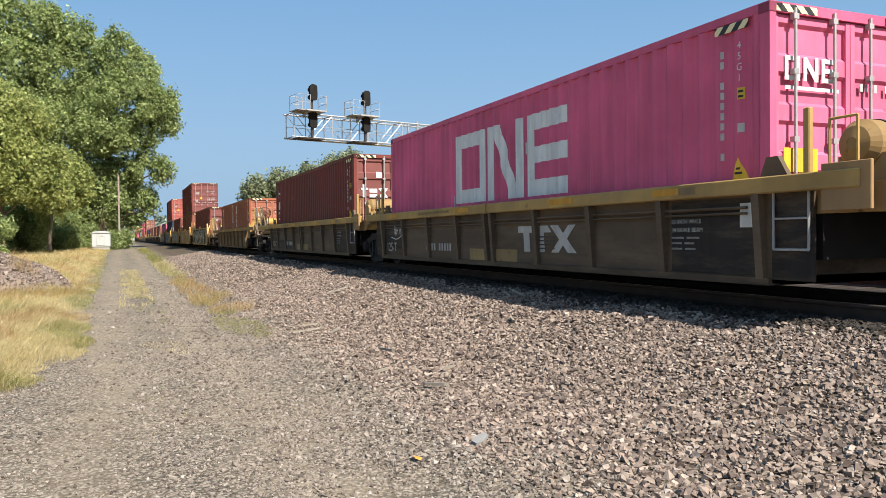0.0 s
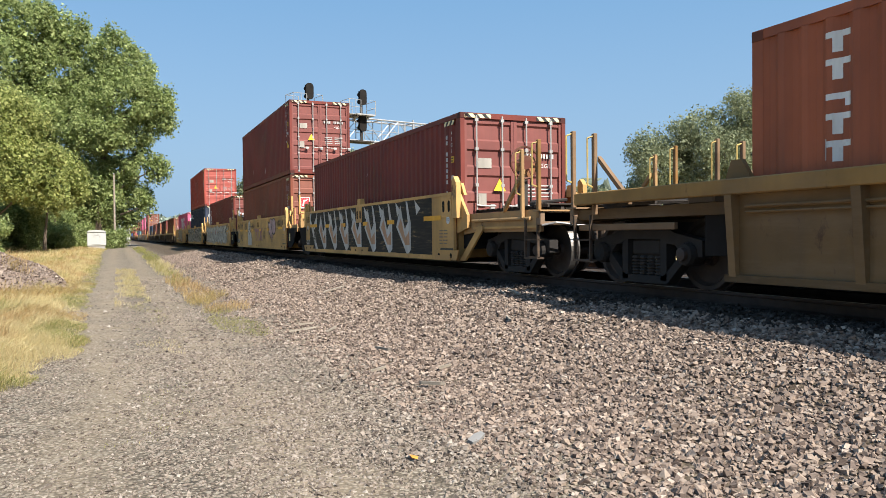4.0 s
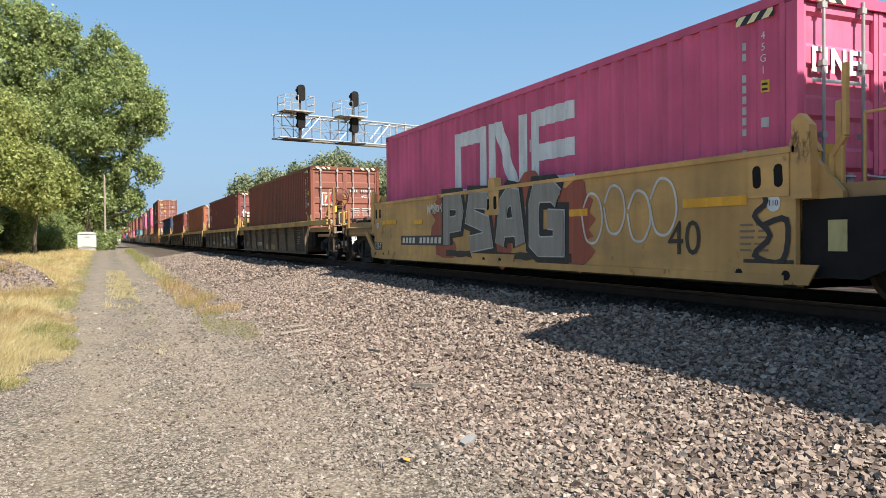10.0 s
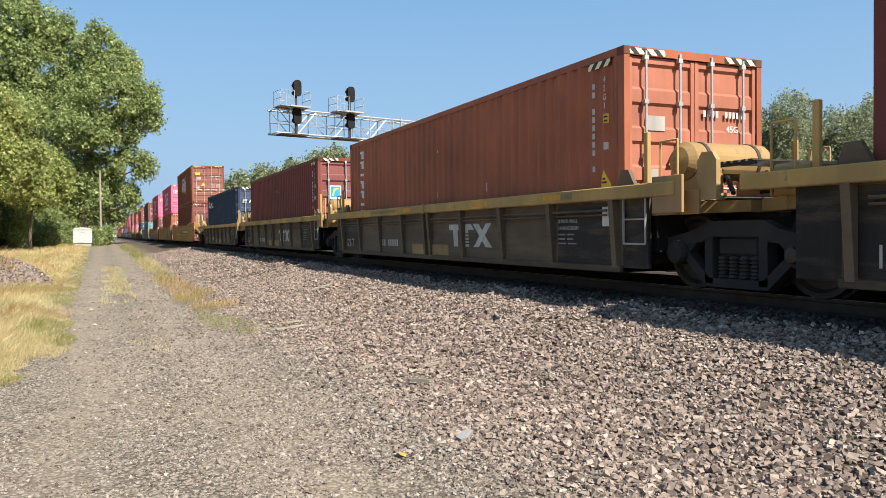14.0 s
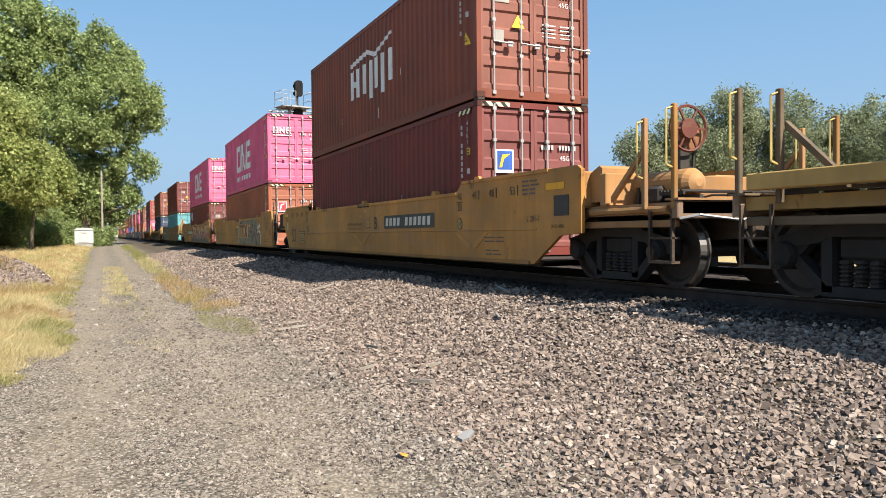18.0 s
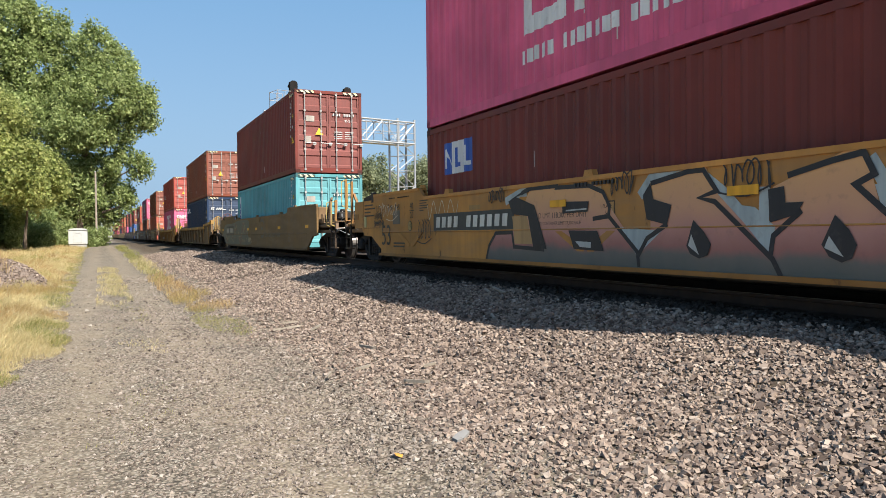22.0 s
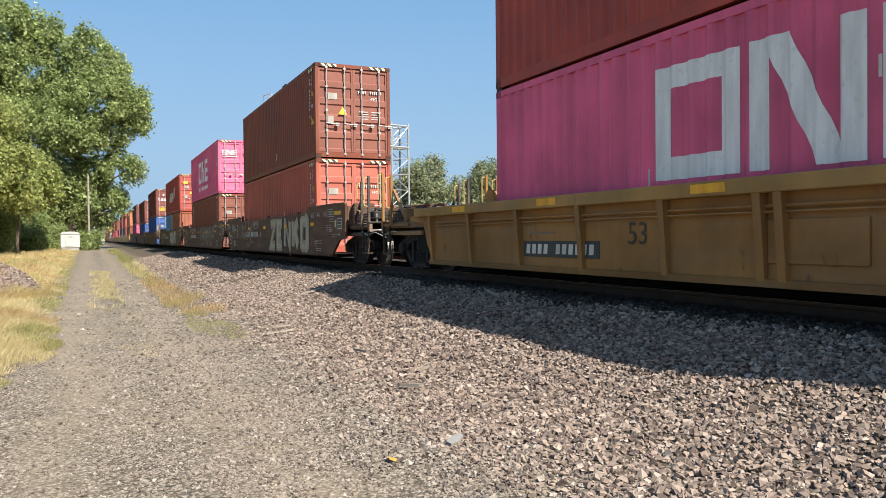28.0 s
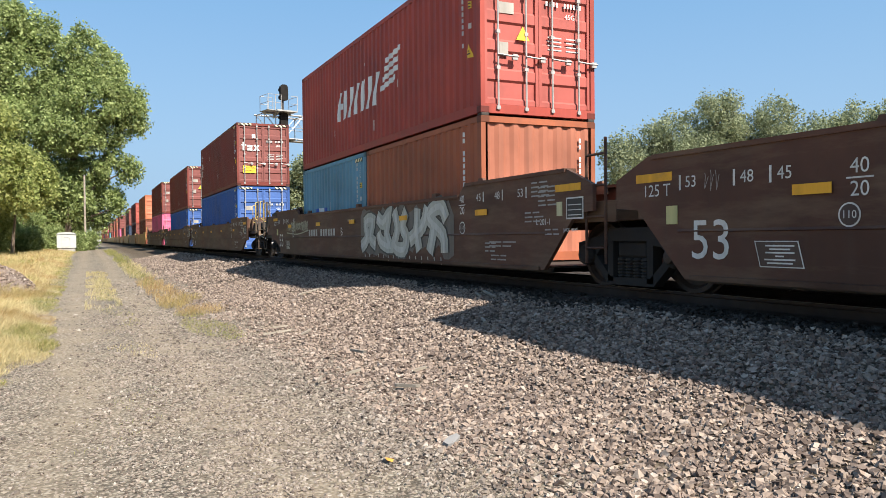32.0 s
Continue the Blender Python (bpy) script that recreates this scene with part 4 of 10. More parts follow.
def far_woods():
    rng = random.Random(77)
    cl = []
    for i in range(300):
        x = rng.uniform(-420, 420)
        y = 430 + rng.uniform(-30, 120)
        h = rng.uniform(7, 15)
        cl.append((x, y, h * 0.45, rng.uniform(5, 9), h * 0.6))
    for i in range(120):
        x = rng.uniform(70, 330)
        cl.append((x, rng.uniform(60, 320), 4, rng.uniform(4, 8), rng.uniform(4, 6.5)))
    for i in range(90):
        x = rng.uniform(-60, -16)
        cl.append((x, rng.uniform(60, 160), 5, rng.uniform(4, 6), rng.uniform(6, 9)))
    # blue haze of the distance is put into the leaf colours
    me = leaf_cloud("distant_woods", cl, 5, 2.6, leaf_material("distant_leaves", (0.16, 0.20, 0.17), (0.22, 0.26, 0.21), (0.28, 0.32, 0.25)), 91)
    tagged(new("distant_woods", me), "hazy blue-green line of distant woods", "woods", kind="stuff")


far_woods()

# ---- containers ----
PINK, MAROON, BROWN, ORANGE, RED = (0.70, 0.125, 0.24), (0.185, 0.041, 0.032), (0.22, 0.064, 0.037), (0.48, 0.15, 0.07), (0.37, 0.068, 0.05)
# first here: navy paint darkened for the deep shade and dirt on its side
SHADED_NAVY, CORAL = (0.012, 0.025, 0.058), (0.44, 0.108, 0.068)
NAVY, BLUE, TEAL, SKYBLUE, RUSTY = (0.016, 0.038, 0.088), (0.03, 0.10, 0.33), (0.11, 0.35, 0.385), (0.14, 0.30, 0.40), (0.36, 0.11, 0.055)
INK_WHITE, INK_YELLOW, INK_BLACK, INK_BLUE = (0.66, 0.67, 0.66), (0.72, 0.46, 0.03), (0.015, 0.015, 0.015), (0.03, 0.10, 0.40)
FLOOR_Z = 0.27
W2 = 1.219


def corrugated(length, height):
    """One side wall, ribs upright, standing on x = 0 and facing -x."""
    b = Build()
    y, prof, deep = -length / 2 + 0.14, [], 0.036
    n = int((length - 0.28) / 0.278)
    step = (length - 0.28) / n
    for i in range(n):
        prof += [(0.0, y), (0.0, y + step * 0.26), (deep, y + step * 0.5), (deep, y + step * 0.76)]
        y += step
    prof.append((0.0, y))
    z0, z1 = 0.15, height - 0.09
    k = len(prof)
    b.add([(p[0], p[1], z0) for p in prof] + [(p[0], p[1], z1) for p in prof], [(i + 1, i, k + i, k + i + 1) for i in range(k - 1)])
    return b


def container_frame(length, height):
    b = Build()
    h = length / 2
    for sx in (-1, 1):
        x0, x1 = sorted((sx * W2, sx * (W2 - 0.06)))
        b.box(x0, x1, -h, h, 0.0, 0.16).box(x0, x1, -h, h, height - 0.1, height)
        for sy in (-1, 1):
            y0, y1 = sorted((sy * h, sy * (h - 0.15)))
            xa, xb = sorted((sx * W2, sx * (W2 - 0.09)))
            b.box(xa, xb, y0, y1, 0.1, height - 0.1)
    for sy in (-1, 1):
        y0, y1 = sorted((sy * h, sy * (h - 0.1)))
        b.box(-W2, W2, y0, y1, 0.0, 0.16).box(-W2, W2, y0, y1, height - 0.11, height)
    b.box(-W2 + 0.05, W2 - 0.05, -h + 0.05, h - 0.05, 0.04, 0.14)
    return b


def casting():
    b = Build().box(-0.089, 0.089, -0.082, 0.082, 0, 0.118, 0.008)
    return b


def door_leaf(height):
    """A door leaf 1.13 m wide with pressed level panels, facing -y."""
    b = Build()
    z0, z1 = 0.17, height - 0.12
    prof = [(0.0, z0)]
    n = 5
    for i in range(n):
        a = z0 + (z1 - z0) * (i + 0.16) / n
        c = z0 + (z1 - z0) * (i + 0.84) / n
        prof += [(0.0, a), (0.035, a + 0.04), (0.035, c - 0.04), (0.0, c)]
    prof.append((0.0, z1))
    prof += [(0.07, z1), (0.07, z0)]
    b.prism(prof, -0.5, 0.5, "x")
    b.box(-0.565, -0.5, -0.012, 0.07, z0, z1).box(0.5, 0.565, -0.012, 0.07, z0, z1)
    return b


def lock_bar(height):
    b = Build().rod((0, 0, 0.06), (0, 0, height - 0.05), 0.018, 8)
    for z in (0.1, height * 0.28, height * 0.5, height * 0.75, height - 0.14):
        b.box(-0.035, 0.035, -0.018, 0.045, z - 0.03, z + 0.03)
    return b


def lock_handle():
    return Build().path([(0, -0.03, 0), (0.2, -0.05, -0.02), (0.42, -0.04, -0.02)], 0.017, 5).box(0.3, 0.4, -0.045, 0.01, -0.08, 0.02)


def flat(name, parent, colour, rects, x=None, y=None, label="", relief=0.004):
    """Painted marks: rectangles (a0, a1, z0, z1) or outlines on the plane x or y, a few millimetres proud."""
    b = Build()
    for r in rects:
        if isinstance(r[0], (tuple, list)):
            if x is not None:
                b.prism(r, x - relief, x, "x")
            else:
                b.prism(r, y - relief, y, "y")
        elif x is not None:
            b.box(x - relief, x, r[0], r[1], r[2], r[3])
        else:
            b.box(r[0], r[1], y - relief, y, r[2], r[3])
    ob = part(name, b, DECAL, parent, label, colour=colour)
    if len(rects) > 1:
        tagged(ob, kind="stuff")
    return ob


def ribbed_marks(name, parent, colour, shapes, length, label="", lift=0.004):
    """Marks that follow the ribs of the side wall: each shape gives (y0, y1, z0, z1) or an outline (y, z)."""
    n = int((length - 0.28) / 0.278)
    step = (length - 0.28) / n
    edges = []
    for i in range(n + 1):
        y = -length / 2 + 0.14 + i * step
        edges += [(y, 0.0), (y + step * 0.26, 0.0), (y + step * 0.5, 0.036), (y + step * 0.76, 0.036)]
    ys = [e[0] for e in edges]
    b = Build()
    for s in shapes:
        out = [(s[0], s[2]), (s[1], s[2]), (s[1], s[3]), (s[0], s[3])] if not isinstance(s[0], (tuple, list)) else list(s)
        lo, hi = min(p[0] for p in out), max(p[0] for p in out)
        cuts = sorted({lo, hi, *[p[0] for p in out], *[y for y in ys if lo < y < hi]})
        for y0, y1 in zip(cuts, cuts[1:]):
            spans = []
            for yy in (y0 + 1e-4, y1 - 1e-4):
                zs = []
                for (pa, pb) in zip(out, out[1:] + out[:1]):
                    if (pa[0] - yy) * (pb[0] - yy) < 0:
                        zs.append(pa[1] + (pb[1] - pa[1]) * (yy - pa[0]) / (pb[0] - pa[0]))
                spans.append(sorted(zs))
            x0, x1 = (float(np.interp(y, ys, [e[1] for e in edges])) - W2 - lift for y in (y0, y1))
            for k in range(0, min(len(spans[0]), len(spans[1])) - 1, 2):
                a0, a1, c0, c1 = spans[0][k], spans[0][k + 1], spans[1][k], spans[1][k + 1]
                b.add([(x0, y0, a0), (x1, y1, c0), (x1, y1, c1), (x0, y0, a1)], [(0, 3, 2, 1)])
    ob = part(name, b.mesh(name, weld=True), DECAL, parent, label, colour=colour)
    if len(shapes) > 1:
        tagged(ob, kind="stuff")
    return ob


COLOUR_WORDS = {PINK: "magenta pink", MAROON: "dark maroon", BROWN: "reddish brown", ORANGE: "faded orange", RED: "red", CORAL: "faded coral red", NAVY: "navy blue", SHADED_NAVY: "shade-darkened navy",
                BLUE: "blue", TEAL: "turquoise", SKYBLUE: "pale blue", RUSTY: "rusty orange-brown"}
MOVERS = []


def container(u, z, colour, length=12.192, height=2.896, marks=None, detail=2, doors=True, stacked=False):
    """A shipping container whose leading (door) end lies at u along the train."""
    size = "forty-foot" if length > 7 else "twenty-foot"
    words = COLOUR_WORDS[colour]
    t = thing("shipping_container", f"{words} corrugated steel {size} shipping container on the train", "shipping container", "containers on the train")
    MOVERS.append((t, u + length / 2, z))
    key = (round(length, 2), round(height, 2))
    side = once(("side_wall", *key), lambda: corrugated(length, height))
    part("frame", once(("frame", *key), lambda: container_frame(length, height)), PAINT, t, colour=colour)
    part("side_wall", side, PAINT, t, at=(-W2, 0, 0), colour=colour)
    part("side_wall", side, PAINT, t, at=Matrix.Translation((W2, 0, 0)) @ Matrix.Rotation(math.pi, 4, "Z"), colour=colour)
    part("roof", once(("roof", *key), lambda: Build().box(-W2 + 0.03, W2 - 0.03, -length / 2 + 0.08, length / 2 - 0.08, height - 0.06, height - 0.02)), PAINT, t, colour=colour)
    part("end_wall", once(("end_wall", *key), lambda: Build().box(-W2 + 0.06, W2 - 0.06, length / 2 - 0.08, length / 2 - 0.04, 0.15, height - 0.1)), PAINT, t, colour=colour)
    leaf = once(("door", key[1]), lambda: door_leaf(height))
    yd = -length / 2 + 0.04
    if not doors:
        front = once(("front_wall", *key), lambda: corrugated(2 * W2, height))
        # leading end's colour is lightened for the sunlight that falls on it
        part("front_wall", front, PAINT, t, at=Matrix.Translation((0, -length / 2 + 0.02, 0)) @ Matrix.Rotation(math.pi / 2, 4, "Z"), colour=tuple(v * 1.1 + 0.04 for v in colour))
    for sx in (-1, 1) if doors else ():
        # door colour lifted over the sides, for fading and for sunlight on this end
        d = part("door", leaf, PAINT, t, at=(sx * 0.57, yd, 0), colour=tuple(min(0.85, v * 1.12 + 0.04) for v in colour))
        if detail:
            for bx in (-0.3, 0.28):
                part("locking_bar", once(("locking_bar", key[1]), lambda: lock_bar(height)), GALV, d, at=(bx, -0.055, 0))
                if detail > 1:
                    part("handle", once("handle", lock_handle), GALV, d, at=(bx - 0.02, -0.055, height * 0.36))
    if detail:
        c = once("corner_casting", casting)
        for sx in (-1, 1):
            for sy in (-1, 1):
                for zz in (0.0, height - 0.118):
                    # castings darkened in colour, in place of the shade in their holes
                    part("corner_casting", c, STEEL if sy > 0 else PAINT, t, at=(sx * (W2 - 0.083), sy * (length / 2 - 0.076), zz), colour=tuple(v * 0.42 for v in colour))
    if stacked:
        for sx in (-1, 1):
            for sy in (-1, 1):
                part("twist_lock", once("twist_lock", lambda: Build().box(-0.075, 0.075, -0.085, 0.085, -0.056, 0.0, 0.01)), STEEL, t, at=(sx * (W2 - 0.083), sy * (length / 2 - 0.076), 0))
    if marks:
        marks(t, length, height)
    return t


# marks: plain shapes for house marks, plain bars for numbers
def lettering(parent, text, size, where, facing="side", colour=INK_WHITE, name="lettering", label=""):
    """Words in the built-in font, centred at where = (x, y, z) on a face to the side (-x) or to the front (-y)."""
    key = ("text", text, size, facing)
    if key not in KEPT:
        cu = bpy.data.curves.new("lettering", "FONT")
        cu.body, cu.size, cu.align_x, cu.align_y = text, size, "CENTER", "CENTER"
        cu.resolution_u = 3
        tmp = bpy.data.objects.new("lettering", cu)
        me = bpy.data.meshes.new_from_object(tmp)
        bpy.data.objects.remove(tmp)
        bpy.data.curves.remove(cu)
        me.name = "lettering"
        me.materials.clear()
        turn = Matrix(((0, 0, -1, 0), (-1, 0, 0, 0), (0, 1, 0, 0), (0, 0, 0, 1))) if facing == "side" else Matrix(((1, 0, 0, 0), (0, 0, -1, 0), (0, 1, 0, 0), (0, 0, 0, 1)))
        me.transform(turn)
        KEPT[key] = me
    ob = part(name, KEPT[key], DECAL, parent, label, at=where, colour=colour)
    return tagged(ob, kind="stuff") if len(text) > 1 else ob


def number_marks(t, length, height, ink=INK_WHITE, high=True):
    """Upright number bars and a size code near the leading end of the side, and rows of bars on the door."""
    y = -5.40 + (12.192 - length) / 2 if length > 7 else -length / 2 + 0.7
    rects = [(y - 0.021, y + 0.021, height * 0.44 + i * 0.115, height * 0.44 + i * 0.115 + 0.08) for i in range(11) if i not in (1, 8)]
    ribbed_marks("number_bar", t, tuple(0.62 * v for v in ink), rects, length)
    for i, ch in enumerate("45G1" if height > 2.7 and length > 7 else "42G1" if length > 7 else "22G1"):
        lettering(t, ch, 0.115, (-W2 - 0.006, y - 0.27, height * 0.87 - i * 0.12), "side", ink)
    ribbed_marks("height_sticker", t, INK_YELLOW, [(y - 0.325, y - 0.235, height * 0.665, height * 0.665 + 0.13)], length, "small yellow height sticker")
    ribbed_marks("sticker_bar", t, INK_BLACK, [(y - 0.31, y - 0.25, height * 0.665 + 0.02, height * 0.665 + 0.045), (y - 0.31, y - 0.25, height * 0.665 + 0.075, height * 0.665 + 0.1)], length, "", 0.007)
    ribbed_marks("plate_sticker", t, (0.5, 0.48, 0.46), [(y - 0.32, y - 0.24, height * 0.54, height * 0.54 + 0.1)], length, "small white data sticker")
    ye = -length / 2 + 0.035
    flat("number_bar", t, tuple(0.72 * v for v in ink), [(0.16 + i * 0.075, 0.205 + i * 0.075, height * 0.70, height * 0.70 + 0.09) for i in range(4)]
         + [(0.56 + i * 0.068, 0.60 + i * 0.068, height * 0.70, height * 0.70 + 0.09) for i in range(6)], y=ye)
    lettering(t, "45G1" if height > 2.7 else "42G1", 0.13, (0.72, ye - 0.006, height * 0.645), "front", ink)
    for i in range(4):
        flat("data_bar", t, tuple(0.7 * v for v in ink), [(0.2, 0.5, height * 0.5 - i * 0.075, height * 0.5 - i * 0.075 + 0.024), (0.6, 0.92 - 0.05 * (i % 2), height * 0.5 - i * 0.075, height * 0.5 - i * 0.075 + 0.024)], y=ye)


def side_only_marks(t, length, height):
    y = -length / 2 + 0.7
    ribbed_marks("number_bar", t, INK_WHITE, [(y - 0.024, y + 0.024, height * 0.44 + i * 0.115, height * 0.44 + i * 0.115 + 0.085) for i in range(11) if i not in (1, 8)], length)
    flat("number_bar", t, INK_WHITE, [(0.86, 0.9, height * 0.4 + i * 0.115, height * 0.4 + i * 0.115 + 0.085) for i in range(11) if i not in (1, 8)], y=-length / 2 + 0.012)


def hazard_strip(t, length, height):
    y = -length / 2
    for x0 in (-1.1, 0.55):
        part("hazard_strip", once(("hazard_strip", length, height, x0), lambda: Build().box(x0 - 0.03, x0 + 0.56, y - 0.006, y, height - 0.1, height - 0.02)), HAZARD, t, "yellow and black slanted warning strip")
    part("hazard_strip", once(("hazard_side", length, height), lambda: Build().box(-W2 - 0.006, -W2, y + 0.3, y + 0.8, height - 0.2, height - 0.11)), HAZARD, t, "yellow and black slanted warning strip")


def triangle(t, length, height, dy=0.45, dz=0.36):
    y = -length / 2 + dy
    ribbed_marks("warning_triangle", t, INK_YELLOW, [[(y - 0.13, height * dz), (y + 0.13, height * dz), (y, height * dz + 0.25)]], length, "yellow warning triangle sticker")
    ribbed_marks("triangle_bar", t, INK_BLACK, [(y - 0.05, y + 0.05, height * dz + 0.06, height * dz + 0.085), (y - 0.03, y + 0.03, height * dz + 0.11, height * dz + 0.135)], length, "", 0.007)


def door_triangle(t, length, height):
    flat("warning_triangle", t, INK_YELLOW, [[(-0.50, height * 0.46), (-0.22, height * 0.46), (-0.36, height * 0.46 + 0.25)]], y=-length / 2 - 0.015, label="yellow warning triangle sticker")


def placard(t, length, height, z=0.12, word=True):
    ye = -length / 2 + 0.03
    flat("placard", t, INK_YELLOW, [(-0.95, -0.35, height * z, height * z + 0.34)], y=ye, label="yellow caution placard")
    if word:
        lettering(t, "CAUTION", 0.12, (-0.65, ye - 0.008, height * z + 0.24), "front", INK_BLACK)
        lettering(t, "2.9m HIGH", 0.09, (-0.65, ye - 0.008, height * z + 0.1), "front", INK_BLACK)


def side_caution(t, length, height, y=-5.0):
    triangle(t, length, height, 1.1, 0.60)
    ribbed_marks("placard", t, INK_YELLOW, [(y - 0.3, y + 0.3, height * 0.43, height * 0.43 + 0.3)], length, "yellow caution placard")
    lettering(t, "CAUTION", 0.12, (-W2 - 0.007, y, height * 0.43 + 0.2), "side", INK_BLACK)
    lettering(t, "2.9m HIGH", 0.085, (-W2 - 0.007, y, height * 0.43 + 0.07), "side", INK_BLACK)


def drips(t, length, height, seed, n=5):
    """Short scratches and pale scuffs on the side."""
    rng = random.Random(seed)
    for _ in range(n):
        y, z = rng.uniform(-length / 2 + 0.8, length / 2 - 0.8), rng.uniform(0.3, height - 0.8)
        ribbed_marks("scuff", t, (0.55, 0.5, 0.48), [(y, y + rng.uniform(0.015, 0.04), z, z + rng.uniform(0.05, 0.3))], length)


def pink_marks(small):
    def marks(t, length, height):
        """White blocks of the house mark: a hollow square, a pointed block and three bars."""
        z0, hh, y, g, w = (1.10, 1.36, 2.08, 1.32, 0.26) if not small else (0.98, 1.32, 2.15, 1.28, 0.25)
        q = 0.27
        r = [(y - g, y, z0, z0 + q), (y - g, y, z0 + hh - q, z0 + hh), (y - w, y, z0 + q, z0 + hh - q), (y - g, y - g + w, z0 + q, z0 + hh - q)]
        y -= g + 0.16
        r += [(y - w, y, z0, z0 + hh), (y - g, y - g + w, z0, z0 + hh)]
        slant = [(y - w + 0.1, z0 + hh), (y - w - 0.24, z0 + hh), (y - g + w - 0.1, z0), (y - g + w + 0.24, z0)]
        y -= g + 0.16
        r += [(y - g + 0.1, y - w, z0, z0 + q), (y - g + 0.1, y - w, z0 + hh / 2 - q / 2, z0 + hh / 2 + q / 2), (y - g + 0.1, y - w, z0 + hh - q, z0 + hh), (y - w, y, z0, z0 + hh)]
        for s in r:
            ribbed_marks("house_mark", t, INK_WHITE, [s], length, "white block of a large house mark")
        ribbed_marks("house_mark", t, INK_WHITE, [slant], length, "white block of a large house mark", 0.007)
        if small:
            ribbed_marks("name_bar", t, INK_WHITE, [(2.2 - i * 0.2 - 0.14, 2.2 - i * 0.2, z0 - 0.46, z0 - 0.24) for i in range(21) if i not in (5, 13)], length)
        ye = -length / 2 + 0.03
        a, zb = -0.98, height * 0.72
        for s in [(a, a + 0.05, zb, zb + 0.26), (a + 0.17, a + 0.22, zb, zb + 0.26), (a + 0.05, a + 0.17, zb, zb + 0.05), (a + 0.05, a + 0.17, zb + 0.21, zb + 0.26),
                  (a + 0.27, a + 0.32, zb, zb + 0.26), (a + 0.44, a + 0.49, zb, zb + 0.26), [(a + 0.32, zb + 0.26), (a + 0.32, zb + 0.16), (a + 0.44, zb), (a + 0.44, zb + 0.1)],
                  (a + 0.54, a + 0.59, zb, zb + 0.26), (a + 0.59, a + 0.76, zb, zb + 0.05), (a + 0.59, a + 0.76, zb + 0.105, zb + 0.155), (a + 0.59, a + 0.76, zb + 0.21, zb + 0.26)]:
            flat("house_mark", t, INK_WHITE, [s], y=ye)
        flat("name_bar", t, INK_WHITE, [(a, a + 0.8, zb - 0.1, zb - 0.06)], y=ye)
        number_marks(t, length, height)
        hazard_strip(t, length, height)
        triangle(t, length, height)
        drips(t, length, height, int(height * 100) + small  , 5)
        if not small:
            flat("sticker", t, INK_YELLOW, [(-1.0, -0.5, height * 0.38, height * 0.38 + 0.26)], y=ye, label="yellow and blue sticker")
    return marks


def lease_marks(t, length, height):
    """A white mark of curved blocks on the door, and upright blocks at the trailing end of the side."""
    y = 5.48
    for s in [(y - 0.07, y + 0.05, 2.1, 2.5), (y - 0.17, y + 0.15, 2.32, 2.38), (y - 0.15, y + 0.15, 1.66, 1.74), (y - 0.15, y - 0.05, 1.74, 1.98), (y + 0.05, y + 0.15, 1.74, 1.98), (y - 0.05, y + 0.05, 1.9, 1.98),
              [(y + 0.16, 1.56), (y + 0.06, 1.56), (y - 0.16, 1.22), (y - 0.06, 1.22)], [(y - 0.16, 1.56), (y - 0.06, 1.56), (y + 0.16, 1.22), (y + 0.06, 1.22)]]:
        ribbed_marks("house_mark", t, INK_WHITE, [s], length, "white block of an upright house mark", 0.004 + 0.001 * round(abs(s[0]) * 10 % 5) if not isinstance(s[0], tuple) else 0.011 + 0.002 * (s[0][0] > y))
    ye = -length / 2 + 0.03
    z = height * 0.56
    for s in [(-0.95, -0.86, z, z + 0.22), (-0.95, -0.86, z + 0.28, z + 0.38), (-1.0, -0.78, z + 0.22, z + 0.28), (-0.74, -0.5, z, z + 0.1), (-0.74, -0.5, z + 0.14, z + 0.26),
              [(-0.46, z), (-0.36, z), (-0.16, z + 0.27), (-0.26, z + 0.27)], [(-0.26, z), (-0.16, z), (-0.36, z + 0.27), (-0.46, z + 0.27)], (-0.52, -0.36, height * 0.76, height * 0.76 + 0.18)]:
        flat("house_mark", t, INK_WHITE, [s], y=ye, relief=0.004 if not isinstance(s[0], tuple) else 0.006 + 0.003 * (s[0][0] < -0.4))
    number_marks(t, length, height)
    hazard_strip(t, length, height)
    triangle(t, length, height)
    placard(t, length, height, 0.2)
    drips(t, length, height, 5)


def plain_marks(t, length, height, stickers=True):
    number_marks(t, length, height)
    triangle(t, length, height)
    hazard_strip(t, length, height)
    door_triangle(t, length, height)
    for r in ((-0.82, -0.52, height * 0.62, height * 0.62 + 0.2), (-0.82, -0.64, height * 0.36, height * 0.36 + 0.24)) if stickers else ():
        flat("door_sticker", t, (0.36, 0.33, 0.29), [r], y=-length / 2 + 0.03)
    drips(t, length, height, int(length * 7 + height * 31)  , 5)


def caution_marks(t, length, height):
    lease_marks(t, length, height)
    side_caution(t, length, height)


def upright_name(t, length, height):
    """A white upright row of seven blocks, the size of letters, at the trailing end."""
    y = length / 2 - 1.05
    for i in range(7 if length > 7 else 6):
        z = height * 0.87 - i * 0.26
        ribbed_marks("house_mark", t, INK_WHITE, [(y - 0.13, y + 0.13, z - 0.03, z + 0.03)] if i % 3 == 2 else [(y - 0.13, y + 0.13, z + 0.04, z + 0.1)], length)
        ribbed_marks("house_mark", t, INK_WHITE, [(y - 0.04, y + 0.05, z - 0.1, z + 0.04)] if i % 3 != 2 else [(y - 0.13, y - 0.06, z - 0.1, z - 0.03)], length)
    plain_marks(t, length, height)


